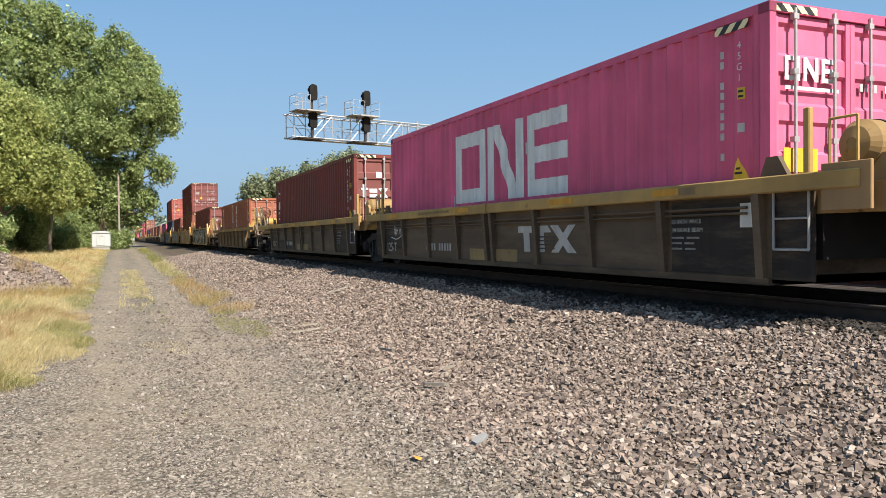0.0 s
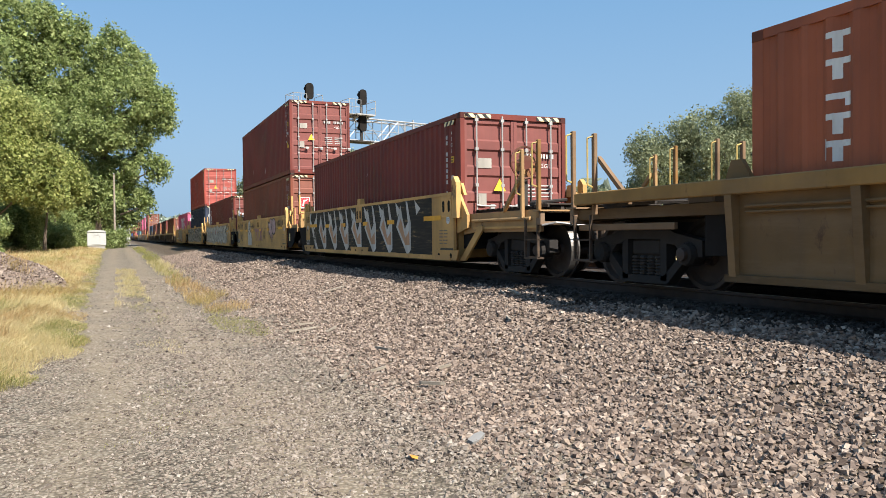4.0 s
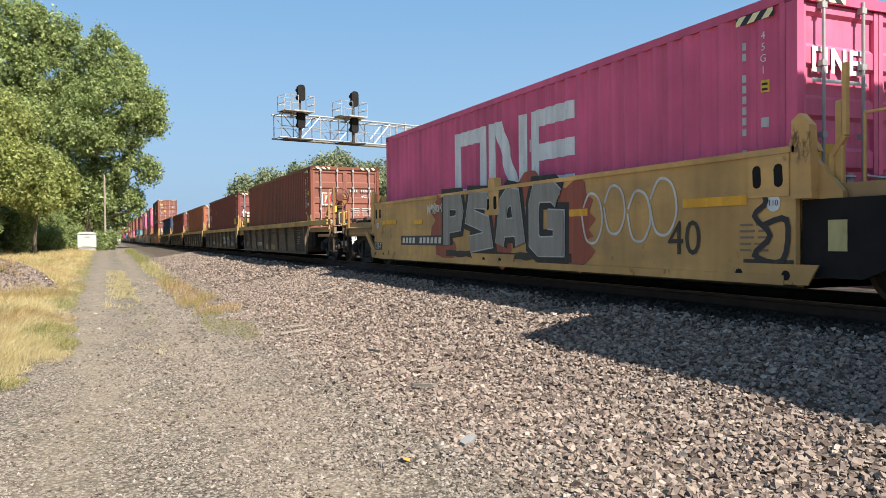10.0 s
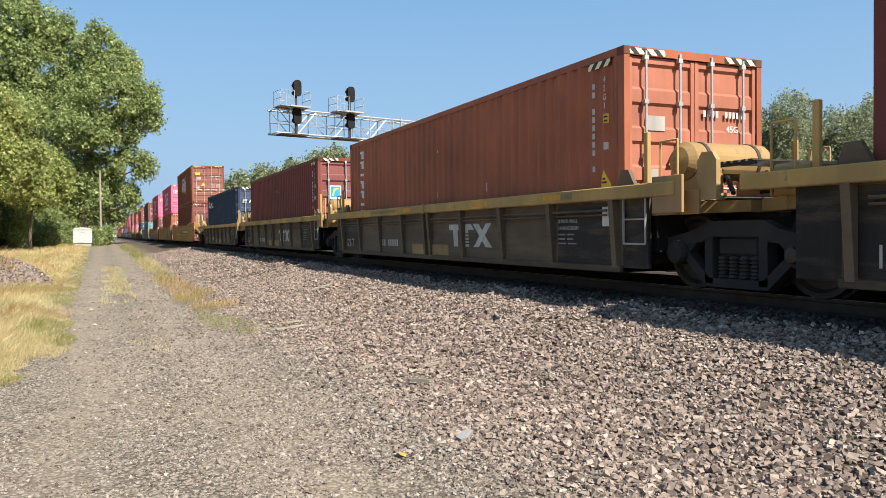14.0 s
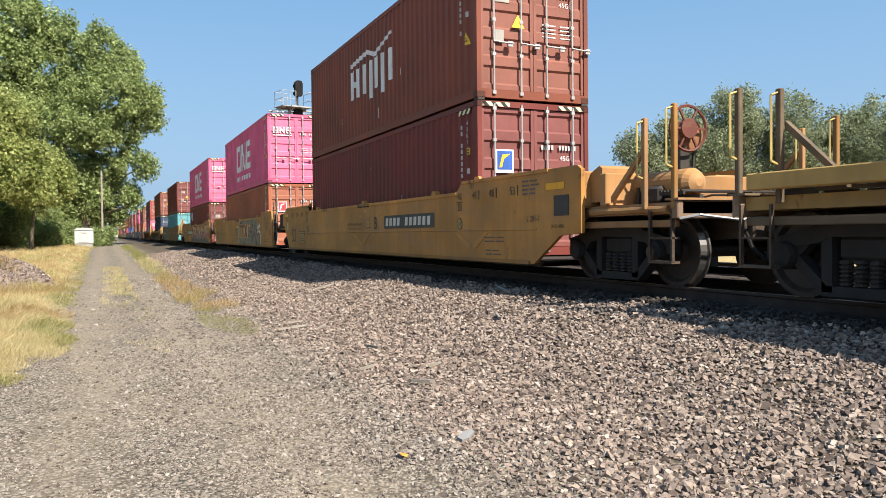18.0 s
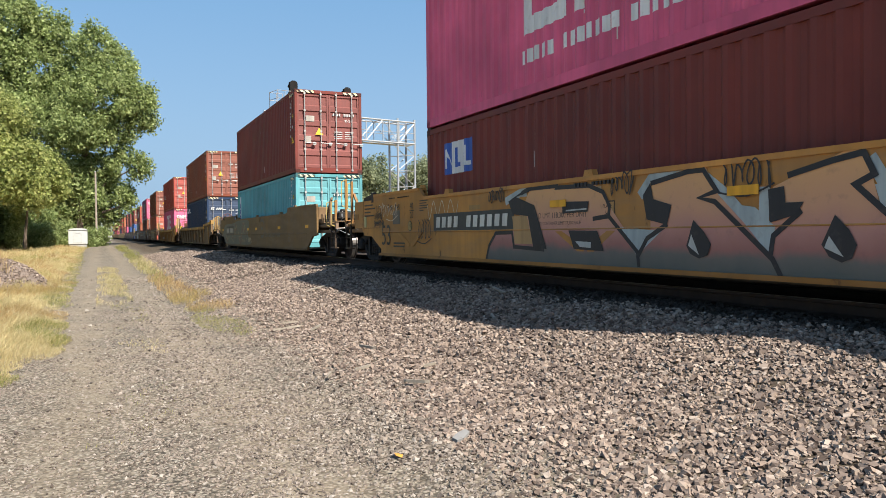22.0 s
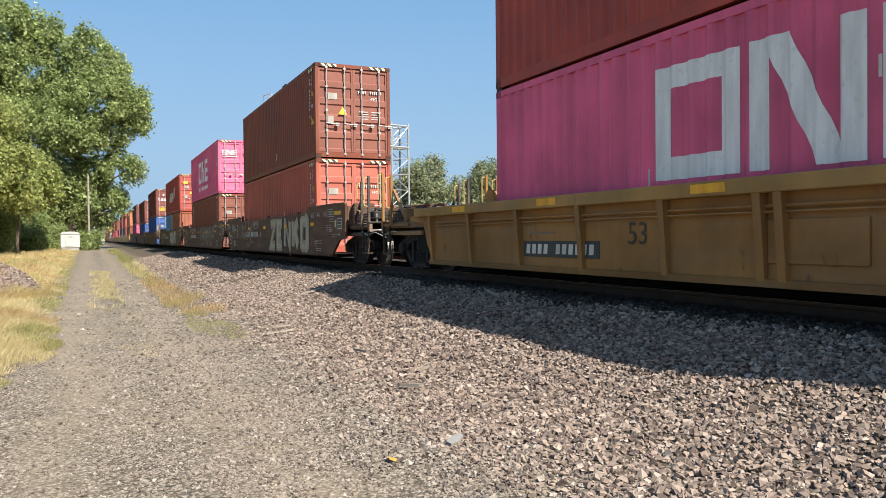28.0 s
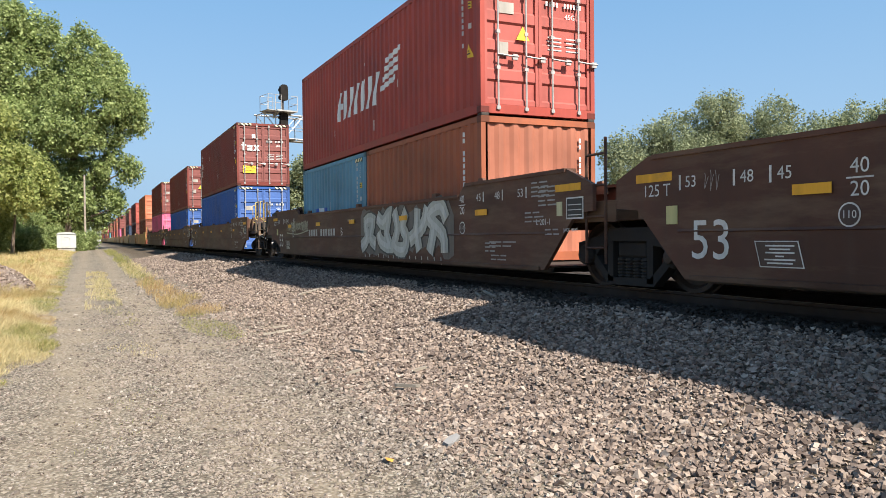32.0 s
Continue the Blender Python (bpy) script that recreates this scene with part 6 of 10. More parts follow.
def joint_gear(car, half, reach, s, colour, tank=True):
    """Beams, pipes and hoses on the platform over a shared truck."""
    y = s * (half + (reach - half) * 0.5)
    worn = tuple(0.6 * a + 0.4 * b for a, b in zip(colour, GRIME))
    part("hose", Build().path([(-0.9, y - 0.6, 1.14), (-0.5, y - 0.1, 1.36), (-0.3, y + 0.4, 1.2), (-0.7, y + 0.8, 1.15)], 0.03, 6), BLACK, car)
    part("hose", Build().path([(0.4, y - 0.7, 1.16), (0.2, y - 0.1, 1.40), (0.5, y + 0.7, 1.14)], 0.03, 6), BLACK, car)
    if tank and colour == RAIL_YELLOW:
        drum = once("reservoir", lambda: Build().lathe([(-0.72, 0.06), (-0.68, 0.17), (-0.6, 0.235), (0.6, 0.235), (0.68, 0.17), (0.72, 0.06)], "x", 26))
        rv = part("air_tank", drum, CAR_PAINT, car, "grimy yellow air tank", at=(-0.42, -half - 0.72, 1.56), colour=(0.36, 0.225, 0.09))
        for dx in (-0.4, 0.4):
            part("strap", once("reservoir_strap", lambda: Build().lathe([(-0.025, 0.225), (-0.025, 0.245), (0.025, 0.245), (0.025, 0.225)], "x", 20)), STEEL, rv, at=(dx, 0, 0))
        part("tank_saddle", Build().box(-1.0, -0.94, -half - 0.98, -half - 0.46, 1.06, 1.46).box(0.1, 0.16, -half - 0.98, -half - 0.46, 1.06, 1.46), CAR_PAINT, car, colour=worn)
        part("hanging_plate", Build().box(-1.5, -1.46, y - 0.42, y + 0.1, 0.92, 1.36, 0.006), CAR_PAINT, car, "rusty tan hanging side plate", colour=(0.40, 0.24, 0.11))
        part("bracket_plate", Build().prism([(y - 0.75, 1.06), (y - 0.45, 1.06), (y - 0.45, 1.5), (y - 0.52, 1.6), (y - 0.68, 1.6), (y - 0.75, 1.5)], -1.3, -1.24, "x"), CAR_PAINT, car, colour=worn)
        part("deck_mesh", grating(-1.0, 0.9, y - 1.0, y - 0.35, 1.5, 6), STEEL, car, "dark grated deck")["kind"] = "stuff"
    if tank:
        part("bearing_plate", Build().box(-0.75, 0.75, y - 0.32, y + 0.32, 1.06, 1.12, 0.02).lathe([(1.12, 0.3), (1.17, 0.28), (1.18, 0.05)], "z", 16), STEEL, car)
        part("side_apron", Build().box(-1.32, -1.29, y - 0.5, y + 0.5, 0.9, 1.18, 0.005), CAR_PAINT, car, colour=worn)
        part("pipe_bracket", Build().box(-1.2, -1.0, y - 0.55, y - 0.45, 1.06, 1.42).rod((-1.1, y - 0.6, 1.38), (-0.3, y + 0.5, 1.42), 0.025, 6), CAR_PAINT, car, colour=worn)
    else:
        part("valve_box", Build().box(-1.28, -0.85, y - 0.4, y + 0.1, 1.06, 1.38, 0.03), CAR_PAINT, car, colour=worn)
        part("valve", Build().box(-0.5, -0.25, y - 0.1, y + 0.2, 1.06, 1.3, 0.03).rod((-0.7, y, 1.3), (0.2, y + 0.2, 1.34), 0.035, 6).rod((-0.38, y, 1.3), (-0.38, y, 1.44), 0.02, 6), STEEL, car)


def ribbon(pts, width):
    """A painted stroke with mitred corners: points on both sides of a line of (y, z)."""
    p = [Vector(q) for q in pts]
    closed = (p[0] - p[-1]).length < 1e-5 and len(p) > 3
    seg = [(b - a).normalized() if (b - a).length > 1e-6 else Vector((1, 0)) for a, b in zip(p, p[1:])]
    left, right = [], []
    for i, q in enumerate(p):
        d0 = seg[i - 1] if i > 0 else seg[-1] if closed else seg[0]
        d1 = seg[i] if i < len(seg) else seg[0] if closed else seg[-1]
        n0, n1 = Vector((-d0.y, d0.x)), Vector((-d1.y, d1.x))
        m = n0 + n1
        m = m.normalized() if m.length > 0.3 else n1
        m = m * min(1.9, 1 / max(0.3, m.dot(n1))) * width / 2
        left.append(q + m)
        right.append(q - m)
    return left, right


def strokes(parent, lines, width, x, colour, name="paint_stroke", label=""):
    """Each line of (y, z) points becomes one flat brush or spray stroke, on the plane x."""
    b = Build()
    for k, pts in enumerate(lines):
        left, right = ribbon(pts, width)
        n = len(pts)
        xs = [x - 0.00035 * (k % 16) - 0.00006 * i for i in range(n)]
        b.add([(a, p.x, p.y) for a, p in zip(xs, left)] + [(a, p.x, p.y) for a, p in zip(xs, right)], [(i, i + 1, n + i + 1, n + i) for i in range(n - 1)])
    ob = part(name, b, DECAL, parent, label, colour=colour)
    if len(lines) > 1:
        tagged(ob, kind="stuff")
    return ob


def smooth_line(pts, k=4):
    out = []
    for i in range(len(pts) - 1):
        p0, p1, p2, p3 = (Vector(pts[max(0, min(len(pts) - 1, i + j))]) for j in (-1, 0, 1, 2))
        for j in range(k):
            t = j / k
            out.append(0.5 * ((2 * p1) + (p2 - p0) * t + (2 * p0 - 5 * p1 + 4 * p2 - p3) * t * t + (3 * p1 - p0 - 3 * p2 + p3) * t ** 3))
    out.append(Vector(pts[-1]))
    return [(p.x, p.y) for p in out]


def scribble(car, y, z, w, h, x, colour, seed, width=0.022):
    """A quick sprayed scrawl about w wide, of jagged and looping strokes; y is its trailing edge."""
    rng = random.Random(seed)
    lines, pts, turns = [], [], max(2, int(w / (0.36 * h)))
    for k in range(turns * 6):
        if k % 6 == 0:
            amp, slant, wide = rng.uniform(0.55, 1.15), rng.uniform(-0.1, 0.3), rng.uniform(0.02, 0.26)
        q = k * math.pi / 3
        v = 0.5 + 0.5 * amp * math.cos(q)
        pts.append((y - w * k / (turns * 6) - h * (wide * math.sin(q) + slant * (v - 0.5)), z + h * v))
        if k % 6 == 5 and rng.random() < 0.4:
            lines.append(smooth_line(pts, 3))
            pts = []
    if len(pts) > 2:
        lines.append(smooth_line(pts, 3))
    if seed % 2:
        lines.append(smooth_line([(y + 0.05, z - 0.04), (y - w * 0.5, z - 0.09), (y - w * 1.02, z + 0.02)], 5))
    strokes(car, lines, width, x, colour, "scribble", "quick sprayed scrawl")


def blob(cy, cz, ry, rz, rng, n=14, rag=0.25):
    return [(cy + ry * math.cos(2 * math.pi * i / n) * (1 + rng.uniform(-rag, rag)), cz + rz * math.sin(2 * math.pi * i / n) * (1 + rng.uniform(-rag, rag))) for i in range(n)]


# rows of letters, and of loose blades, hooks and loops (digits) for what cannot be read
LETTERS = {
    "0": [[(-0.1, 0.55), (0.25, 0.95), (0.5, 0.6), (0.35, 0.2), (0.75, 0.05), (1.1, 0.5)], [(0.5, 0.6), (0.95, 0.9), (1.15, 0.8)]], "1": [[(0.05, 0.0), (0.3, 0.6), (0.0, 0.8), (0.6, 1.0), (1.0, 0.7)], [(0.3, 0.6), (0.8, 0.35), (0.9, 0.0)]],
    "2": [[(0.1, 1.0), (0.4, 0.55), (0.2, 0.1), (0.8, 0.0), (1.05, 0.35), (0.7, 0.6), (1.0, 0.95)]], "3": [[(0.0, 0.3), (0.45, 0.45), (0.5, 1.0)], [(0.45, 0.45), (0.9, 0.65), (1.1, 1.0)], [(0.45, 0.45), (0.65, 0.0)]],
    "4": [[(0.0, 0.9), (0.5, 0.75), (0.9, 0.95), (0.75, 0.45), (1.05, 0.1), (0.4, 0.2), (0.1, 0.5)]], "5": [[(-0.1, 0.1), (0.4, 0.3), (0.25, 0.75), (0.85, 0.8), (0.65, 0.35), (1.1, 0.15)]],
    "Z": [[(0, 1), (1, 1), (0, 0), (1, 0)]], "L": [[(0.2, 1), (0.1, 0), (1, 0)]], "D": [[(0, 0), (0, 1), (0.65, 1), (1, 0.7), (1, 0.3), (0.65, 0), (0, 0)]], "E": [[(1, 1), (0, 1), (0, 0), (1, 0)], [(0, 0.5), (0.75, 0.5)]],
    "R": [[(0, 0), (0, 1), (0.85, 1), (1, 0.76), (0.85, 0.5), (0, 0.48)], [(0.4, 0.48), (1, 0)]], "K": [[(0, 1), (0, 0)], [(0.95, 1), (0.1, 0.45)], [(0.35, 0.6), (1, 0)]],
    "O": [[(0, 0.1), (0, 0.9), (0.2, 1), (0.8, 1), (1, 0.9), (1, 0.1), (0.8, 0), (0.2, 0), (0, 0.1)]], "P": [[(0.15, 0), (0.15, 1), (0.9, 1), (1, 0.76), (0.9, 0.48), (0.15, 0.44)]],
    "S": [[(1, 0.95), (0.12, 1), (0, 0.62), (0.9, 0.46), (1, 0.1), (0, 0)]], "A": [[(0, 0), (0.2, 0.85), (0.45, 1), (0.75, 0.95), (1, 0)], [(0.14, 0.36), (0.88, 0.36)]],
    "G": [[(1, 0.85), (0.75, 1), (0.1, 1), (0, 0.8), (0, 0.1), (0.2, 0), (1, 0), (1, 0.48), (0.55, 0.48)]],
    "B": [[(0, 0), (0, 1), (0.85, 1), (0.95, 0.76), (0.7, 0.52), (0, 0.5)], [(0.7, 0.52), (1, 0.3), (0.9, 0), (0, 0)]],
    "N": [[(0, 0), (0.05, 1), (0.95, 0), (1, 1)]], "W": [[(0, 1), (0.22, 0), (0.5, 0.75), (0.78, 0), (1, 1)]], "X": [[(0, 1), (1, 0)], [(1, 1), (0, 0)]],
    "Y": [[(0, 1), (0.5, 0.45), (1, 1)], [(0.5, 0.45), (0.45, 0)]], "T": [[(0, 1), (1, 1)], [(0.5, 1), (0.45, 0)]], "C": [[(1, 0.9), (0.2, 1), (0, 0.75), (0, 0.2), (0.2, 0), (1, 0.08)]],
}


def sheet(car, outline, x, colour=None, name="backing_paint", label="sprayed backing colour", material=None):
    """A flat painted area with an outline of (y, z)."""
    return part(name, Build().add([(x, p[0], p[1]) for p in outline], [tuple(range(len(outline)))]), material or DECAL, car, label, colour=colour)


def ragged(y0, y1, z0, z1, rng, rag=0.1, n=24):
    h = z1 - z0
    return [(y0 - (y0 - y1) * i / n, z1 - rng.uniform(0, rag) * h) for i in range(n + 1)] + [(y1 + (y0 - y1) * i / n, z0 + rng.uniform(0, rag) * h) for i in range(n + 1)]


def word_lines(text, y0, y1, z0, z1, fat, gap=0.14, lean=0.0, warp=0.0, rng=None):
    """The strokes of a row of letters between y0 (trailing) and y1, drawn inside the box by half their width."""
    n = len(text)
    cell = (y0 - y1) / n
    out = []
    for i, ch in enumerate(text):
        a, w, h = y0 - cell * i - cell * gap / 2 - fat / 2, cell * (1 - gap) - fat, z1 - z0 - fat
        for line in LETTERS[ch]:
            pts = []
            for u, v in line:
                j = (rng.uniform(-warp, warp), rng.uniform(-warp, warp)) if rng else (0, 0)
                pts.append((a - w * (u + j[0] + lean * (v - 0.5)), z0 + fat / 2 + h * min(1.04, max(-0.04, v + j[1]))))
            if line[0] == line[-1]:
                pts[-1] = pts[0]
            out.append(pts)
    return out


def sprayed_word(car, lines, x, layers):
    """The same strokes in several layers (width, colour, name, label), each two millimetres over the last."""
    for k, (w, colour, name, label) in enumerate(layers):
        strokes(car, lines, w, x - 0.007 * k, colour, name, label)


def three_block_mark(t, y0, y1, z0, z1, x, colour, label):
    """A house mark of two bars with legs and a cross, as plain blocks."""
    w, h = y0 - y1, z1 - z0
    b = Build()

    def block(pts):
        b.prism([(y0 - w * u, z0 + h * v) for u, v in pts], x - 0.003, x, "x")

    block([(0, 1), (0, 0.74), (0.6, 0.74), (0.54, 1)])
    for u in (0.1, 0.36):
        block([(u, 0.74), (u + 0.02, 0), (u + 0.13, 0), (u + 0.11, 0.74)])
    part("house_mark", b, DECAL, t, label, colour=colour)
    c = Build().prism([(y0 - w * u, z0 + h * v) for u, v in ((0.58, 1), (0.71, 1), (1.0, 0), (0.87, 0))], x - 0.003, x, "x")
    part("house_mark", c, DECAL, t, label, colour=colour)
    c = Build().prism([(y0 - w * u, z0 + h * v) for u, v in ((0.88, 1), (0.99, 1), (0.72, 0), (0.6, 0))], x - 0.0055, x, "x")
    part("house_mark", c, DECAL, t, label, colour=colour)


def star(cy, cz, r):
    return [(cy + (r if i % 2 else r * 0.3) * math.sin(math.pi * i / 5), cz + (r if i % 2 else r * 0.3) * math.cos(math.pi * i / 5)) for i in range(10)]


def reflectors(car, x, ys, z, w=0.55, colour=REFLECT):
    for y in ys:
        part("reflector", Build().box(x - 0.004, x, y - w / 2, y + w / 2, z - 0.05, z + 0.05), DECAL, car, "orange reflective strip", colour=colour)


def stencil_block(car, y, z, x, colour, rows=5, w=0.5, seed=0):
    """Rows of fine bars for stencilled notes."""
    rng = random.Random(seed)
    dim = tuple(v * 0.5 for v in colour) if sum(colour) > 0.6 else tuple(v + 0.05 for v in colour)
    b = Build()
    for i in range(rows):
        a = y + w / 2
        for k in range(2):
            q = w * rng.uniform(0.28, 0.46)
            b.box(x - 0.003, x, a - q, a, z - i * 0.065, z - i * 0.065 + 0.022)
            a -= q + 0.05
    tagged(part("stencil", b, DECAL, car, colour=dim), kind="stuff")


CAR_WORDS = {YELLOW: "yellow", GREYC: "dark grey", TANC: "grimy tan", OLIVE: "olive-yellow", BROWNC: "dark brown", OCHRE: "dirty ochre-yellow", OCHRE2: "grimy brownish-yellow", UMBER: "grimy brown"}


def well_car(kind, centre, colour, reach_a, reach_b, end_a, end_b, seed=0, near=True):
    """One well of a container car. reach: from the centre to the joint or coupled end before and behind it; end: 'joint' or 'coupled'."""
    word = CAR_WORDS[colour]
    how = "with posted sides" if "post" in kind else "with smooth sides"
    t = thing("well_car", f"{word} steel container well car {how} on the track", "railway car", "well cars of the train")
    MOVERS.append((t, centre, 0.0))
    long_well = "53" in kind
    half = 8.5 if long_well else 6.28
    boxed_tail = kind == "smooth53" and end_b == "coupled" and near
    dark, pale = tuple(v * 0.7 for v in colour), tuple(min(1, v * 1.15) for v in colour)
    part("well_floor", Build().box(-1.35, 1.35, -half, half, FLOOR_Z - 0.09, FLOOR_Z - 0.03).box(-1.3, 1.3, -half, -half + 0.5, FLOOR_Z - 0.09, FLOOR_Z).box(-1.3, 1.3, half - 0.5, half, FLOOR_Z - 0.09, FLOOR_Z), STEEL, t)
    for sx in (-1, 1):
        if "post" in kind:
            top = 1.29
            rail = RAIL_YELLOW if kind == "post" and colour != TANC else (0.42, 0.24, 0.075) if long_well else (0.36, 0.21, 0.07)
            part("top_rail", Build().box(*sorted((sx * 1.36, sx * 1.52)), -6.25 if long_well else -half - 1.1 if end_a == "joint" else -reach_a + 0.75, half + 0.6 if long_well else half + 1.1 if end_b == "joint" else reach_b - 0.75, top - 0.17, top, 0.012), CAR_PAINT, t, "worn yellow top rail", colour=rail)
            part("side_wall", Build().box(*sorted((sx * 1.39, sx * 1.34)), -half, half, 0.2, top - 0.17), CAR_PAINT, t, colour=colour)
            part("bottom_rail", Build().box(*sorted((sx * 1.33, sx * 1.44)), -half, half, 0.18, 0.26), CAR_PAINT, t, colour=dark)
            if long_well:
                # the raised, arched panel over the leading truck and the plain arch over the other one
                out = [(-6.15, 0.2), (-8.5, 0.2), (-8.62, 0.45), (-8.82, 0.64), (-9.1, 0.74), (-10.05, 0.78), (-10.05, 1.36), (-9.9, 1.42), (-6.15, 1.36)]
                part("end_panel", Build().prism(out, *sorted((sx * 1.40, sx * 1.46)), "x"), CAR_PAINT, t, colour=colour)
                part("end_rail", Build().prism([(-6.2, 1.28), (-10.1, 1.40), (-10.1, 1.56), (-6.2, 1.42)], *sorted((sx * 1.34, sx * 1.52)), "x"), CAR_PAINT, t, "worn yellow end rail", colour=rail)
                part("end_cap", Build().box(*sorted((sx * 1.2, sx * 1.53)), -10.0, -9.4, 1.55, 1.64, 0.012), CAR_PAINT, t, colour=rail)
                part("bracket", Build().prism([(-10.15, 1.38), (-9.75, 1.38), (-9.82, 1.05), (-10.0, 0.92), (-10.15, 0.92)], *sorted((sx * 1.46, sx * 1.54)), "x"), CAR_PAINT, t, colour=pale)
                part("arch_panel", Build().prism([(half - 0.05, 0.3), (half + 0.2, 0.55), (half + 0.4, 1.0), (half + 1.1, 1.05), (half + 1.1, 1.15), (half - 0.05, 1.15)], *sorted((sx * 1.34, sx * 1.39)), "x"), CAR_PAINT, t, colour=colour)
                for yy in (-6.25, -8.45):
                    part("post", Build().prism([(sx * 1.53, 1.3), (sx * 1.45, 1.3), (sx * 1.45, 0.24), (sx * 1.49, 0.24)], yy - 0.06, yy + 0.06, "y"), CAR_PAINT, t, colour=rail)
            else:
                for s, end in ((-1, end_a), (1, end_b)):
                    if end == "joint":
                        part("soot_panel", Build().box(*sorted((sx * 1.39, sx * 1.345)), *sorted((s * half, s * (half + 0.5))), 0.24, 1.12), CAR_PAINT, t, "sooty black end panel", colour=(0.024, 0.02, 0.018))
                        if sx < 0 and s < 0:
                            part("step_frame", Build().path([(-1.42, -half - 0.05, 1.12), (-1.42, -half - 0.05, 0.55), (-1.42, -half - 0.48, 0.55), (-1.42, -half - 0.48, 1.12)], 0.014, 5).rod((-1.42, -half - 0.05, 0.86), (-1.42, -half - 0.48, 0.86), 0.012, 5), GALV, t, "pale bent-rod step")
            for k, (zz, r) in enumerate(((0.30, 0.018), (0.36, 0.014))):
                part("pipe", Build().rod((sx * 1.43, -half + 0.3, top - zz), (sx * 1.43, half - 0.3, top - zz), r, 5), CAR_PAINT, t, colour=pale)
            post = once(("post", sx), lambda: Build().prism([(sx * 1.51, 1.12), (sx * 1.385, 1.12), (sx * 1.385, 0.24), (sx * 1.44, 0.24)], -0.05, 0.05, "y"))
            n = 8 if kind == "post" else 10
            spots = [-half + 0.12 + (2 * half - 0.24) * i / n for i in range(n + 1)]
            for y in spots + [0.26]:
                part("post", post, CAR_PAINT, t, at=(0, y, 0), colour=pale if abs(y) < half - 0.5 else tuple(v * 1.5 for v in colour))
        else:
            if long_well:
                zt, ze = 1.46, 1.65
                a, b = -min(reach_a - 0.25, 9.8), min(reach_b - 0.25, 9.8)
                tail = [(8.5, 0.22), (9.3, 1.02), (b, 1.05), (b, ze - 0.25), (b - 0.6, ze)]
                if boxed_tail:
                    b, tail = 10.28, [(8.3, 0.22), (8.3, 0.36), (8.98, 0.66), (9.55, 0.68), (9.7, 0.86), (10.28, 0.86), (10.28, 1.53), (8.85, 1.53), (8.8, ze)]
                cut_nose = end_a == "joint" and colour == OCHRE
                out = [(-8.12 if cut_nose else -8.5, 0.22), *tail, (5.95, ze), (5.7, zt), (-5.7, zt), (-5.95, ze), *([(-7.95, ze - 0.02), (-7.98, 0.9)] if cut_nose else [(a + (0.1 if end_a == "coupled" else 0.6), ze), (a, ze - (0.06 if end_a == "coupled" else 0.25)), *(((a, 0.70), (-9.25, 0.66)) if end_a == "coupled" else ((a, 1.05), (-9.3, 1.02)))])]
                if cut_nose:
                    part("soot_panel", Build().prism([(-7.96, 1.5), (-8.62, 1.5), (-8.62, 0.95), (-8.3, 0.5), (-8.28, 0.28), (-8.05, 0.28)], *sorted((sx * 1.40, sx * 1.37)), "x"), BLACK, t, "sooty black end panel")
                    rails = part("ladder", Build().box(*sorted((sx * 1.44, sx * 1.49)), -8.36, -8.30, 0.78, 2.0, 0.006).box(*sorted((sx * 1.44, sx * 1.49)), -8.88, -8.81, 0.6, 2.5, 0.006), CAR_PAINT, t, "sooty brown end ladder", colour=(0.13, 0.085, 0.05))
                    for zz in (0.86, 1.2, 1.5, 1.8):
                        part("rung", Build().rod((sx * 1.465, -8.84, zz), (sx * 1.465, -8.32, zz), 0.013, 5), GALV, rails)
                    part("stirrup", Build().path([(sx * 1.465, -8.32, 0.78), (sx * 1.465, -8.36, 0.5), (sx * 1.465, -8.8, 0.46), (sx * 1.465, -8.86, 0.62)], 0.016, 5), STEEL, rails)
                    part("end_hood", Build().prism([(-8.95, 0.95), (-8.95, 1.46), (-9.3, 1.5), (-9.95, 1.44), (-9.95, 0.95)], *sorted((sx * 1.35, sx * 0.9)), "x"), CAST, t, "dark slate end hood")
                    part("hood_plate", Build().box(*sorted((sx * 1.33, sx * 1.3)), -9.3, -9.06, 1.1, 1.46, 0.006), CAR_PAINT, t, "grimy tan plate", colour=(0.24, 0.14, 0.07))
                part("side_wall", Build().prism(out, *sorted((sx * 1.42, sx * 1.48)), "x"), CAR_PAINT, t, colour=colour)
                part("top_rail", Build().box(*sorted((sx * 1.36, sx * 1.50)), -5.7, 5.7, zt - 0.05, zt + 0.012), CAR_PAINT, t, colour=pale)
                for s in (-1, 1) if near else ():
                    part("end_cap", Build().box(*sorted((sx * 1.30, sx * 1.50)), *sorted((s * 5.97, s * (8.78 if boxed_tail and s > 0 else 7.9 if cut_nose and s < 0 else min(abs(a), b) - 0.62))), ze - 0.04, ze + 0.012), CAR_PAINT, t, colour=pale)
                    if sx < 0 and colour == OCHRE:
                        c = 3.2 * s + 3.2
                        for q in (c, -6.4) if s > 0 else (0.0,):
                            part("crease", Build().prism([(q + 0.80, 0.73), (q + 0.62, 0.73), (q + 0.07, 0.50), (q + 0.09, 0.45), (q + 0.24, 0.45)], -1.489, -1.48, "x"), CAR_PAINT, t, colour=pale)
                            part("crease", Build().prism([(q - 0.62, 0.73), (q - 0.44, 0.73), (q + 0.02, 0.50), (q + 0.0, 0.45), (q - 0.14, 0.45)], -1.489, -1.48, "x"), CAR_PAINT, t, colour=pale)
                if sx < 0 and near:
                    part("side_fold", Build().prism([(-1.48, 0.78), (-1.496, 0.755), (-1.48, 0.745)], -7.95 if cut_nose else -8.6, 8.25 if boxed_tail else 8.6, "y"), CAR_PAINT, t, colour=colour)
            else:
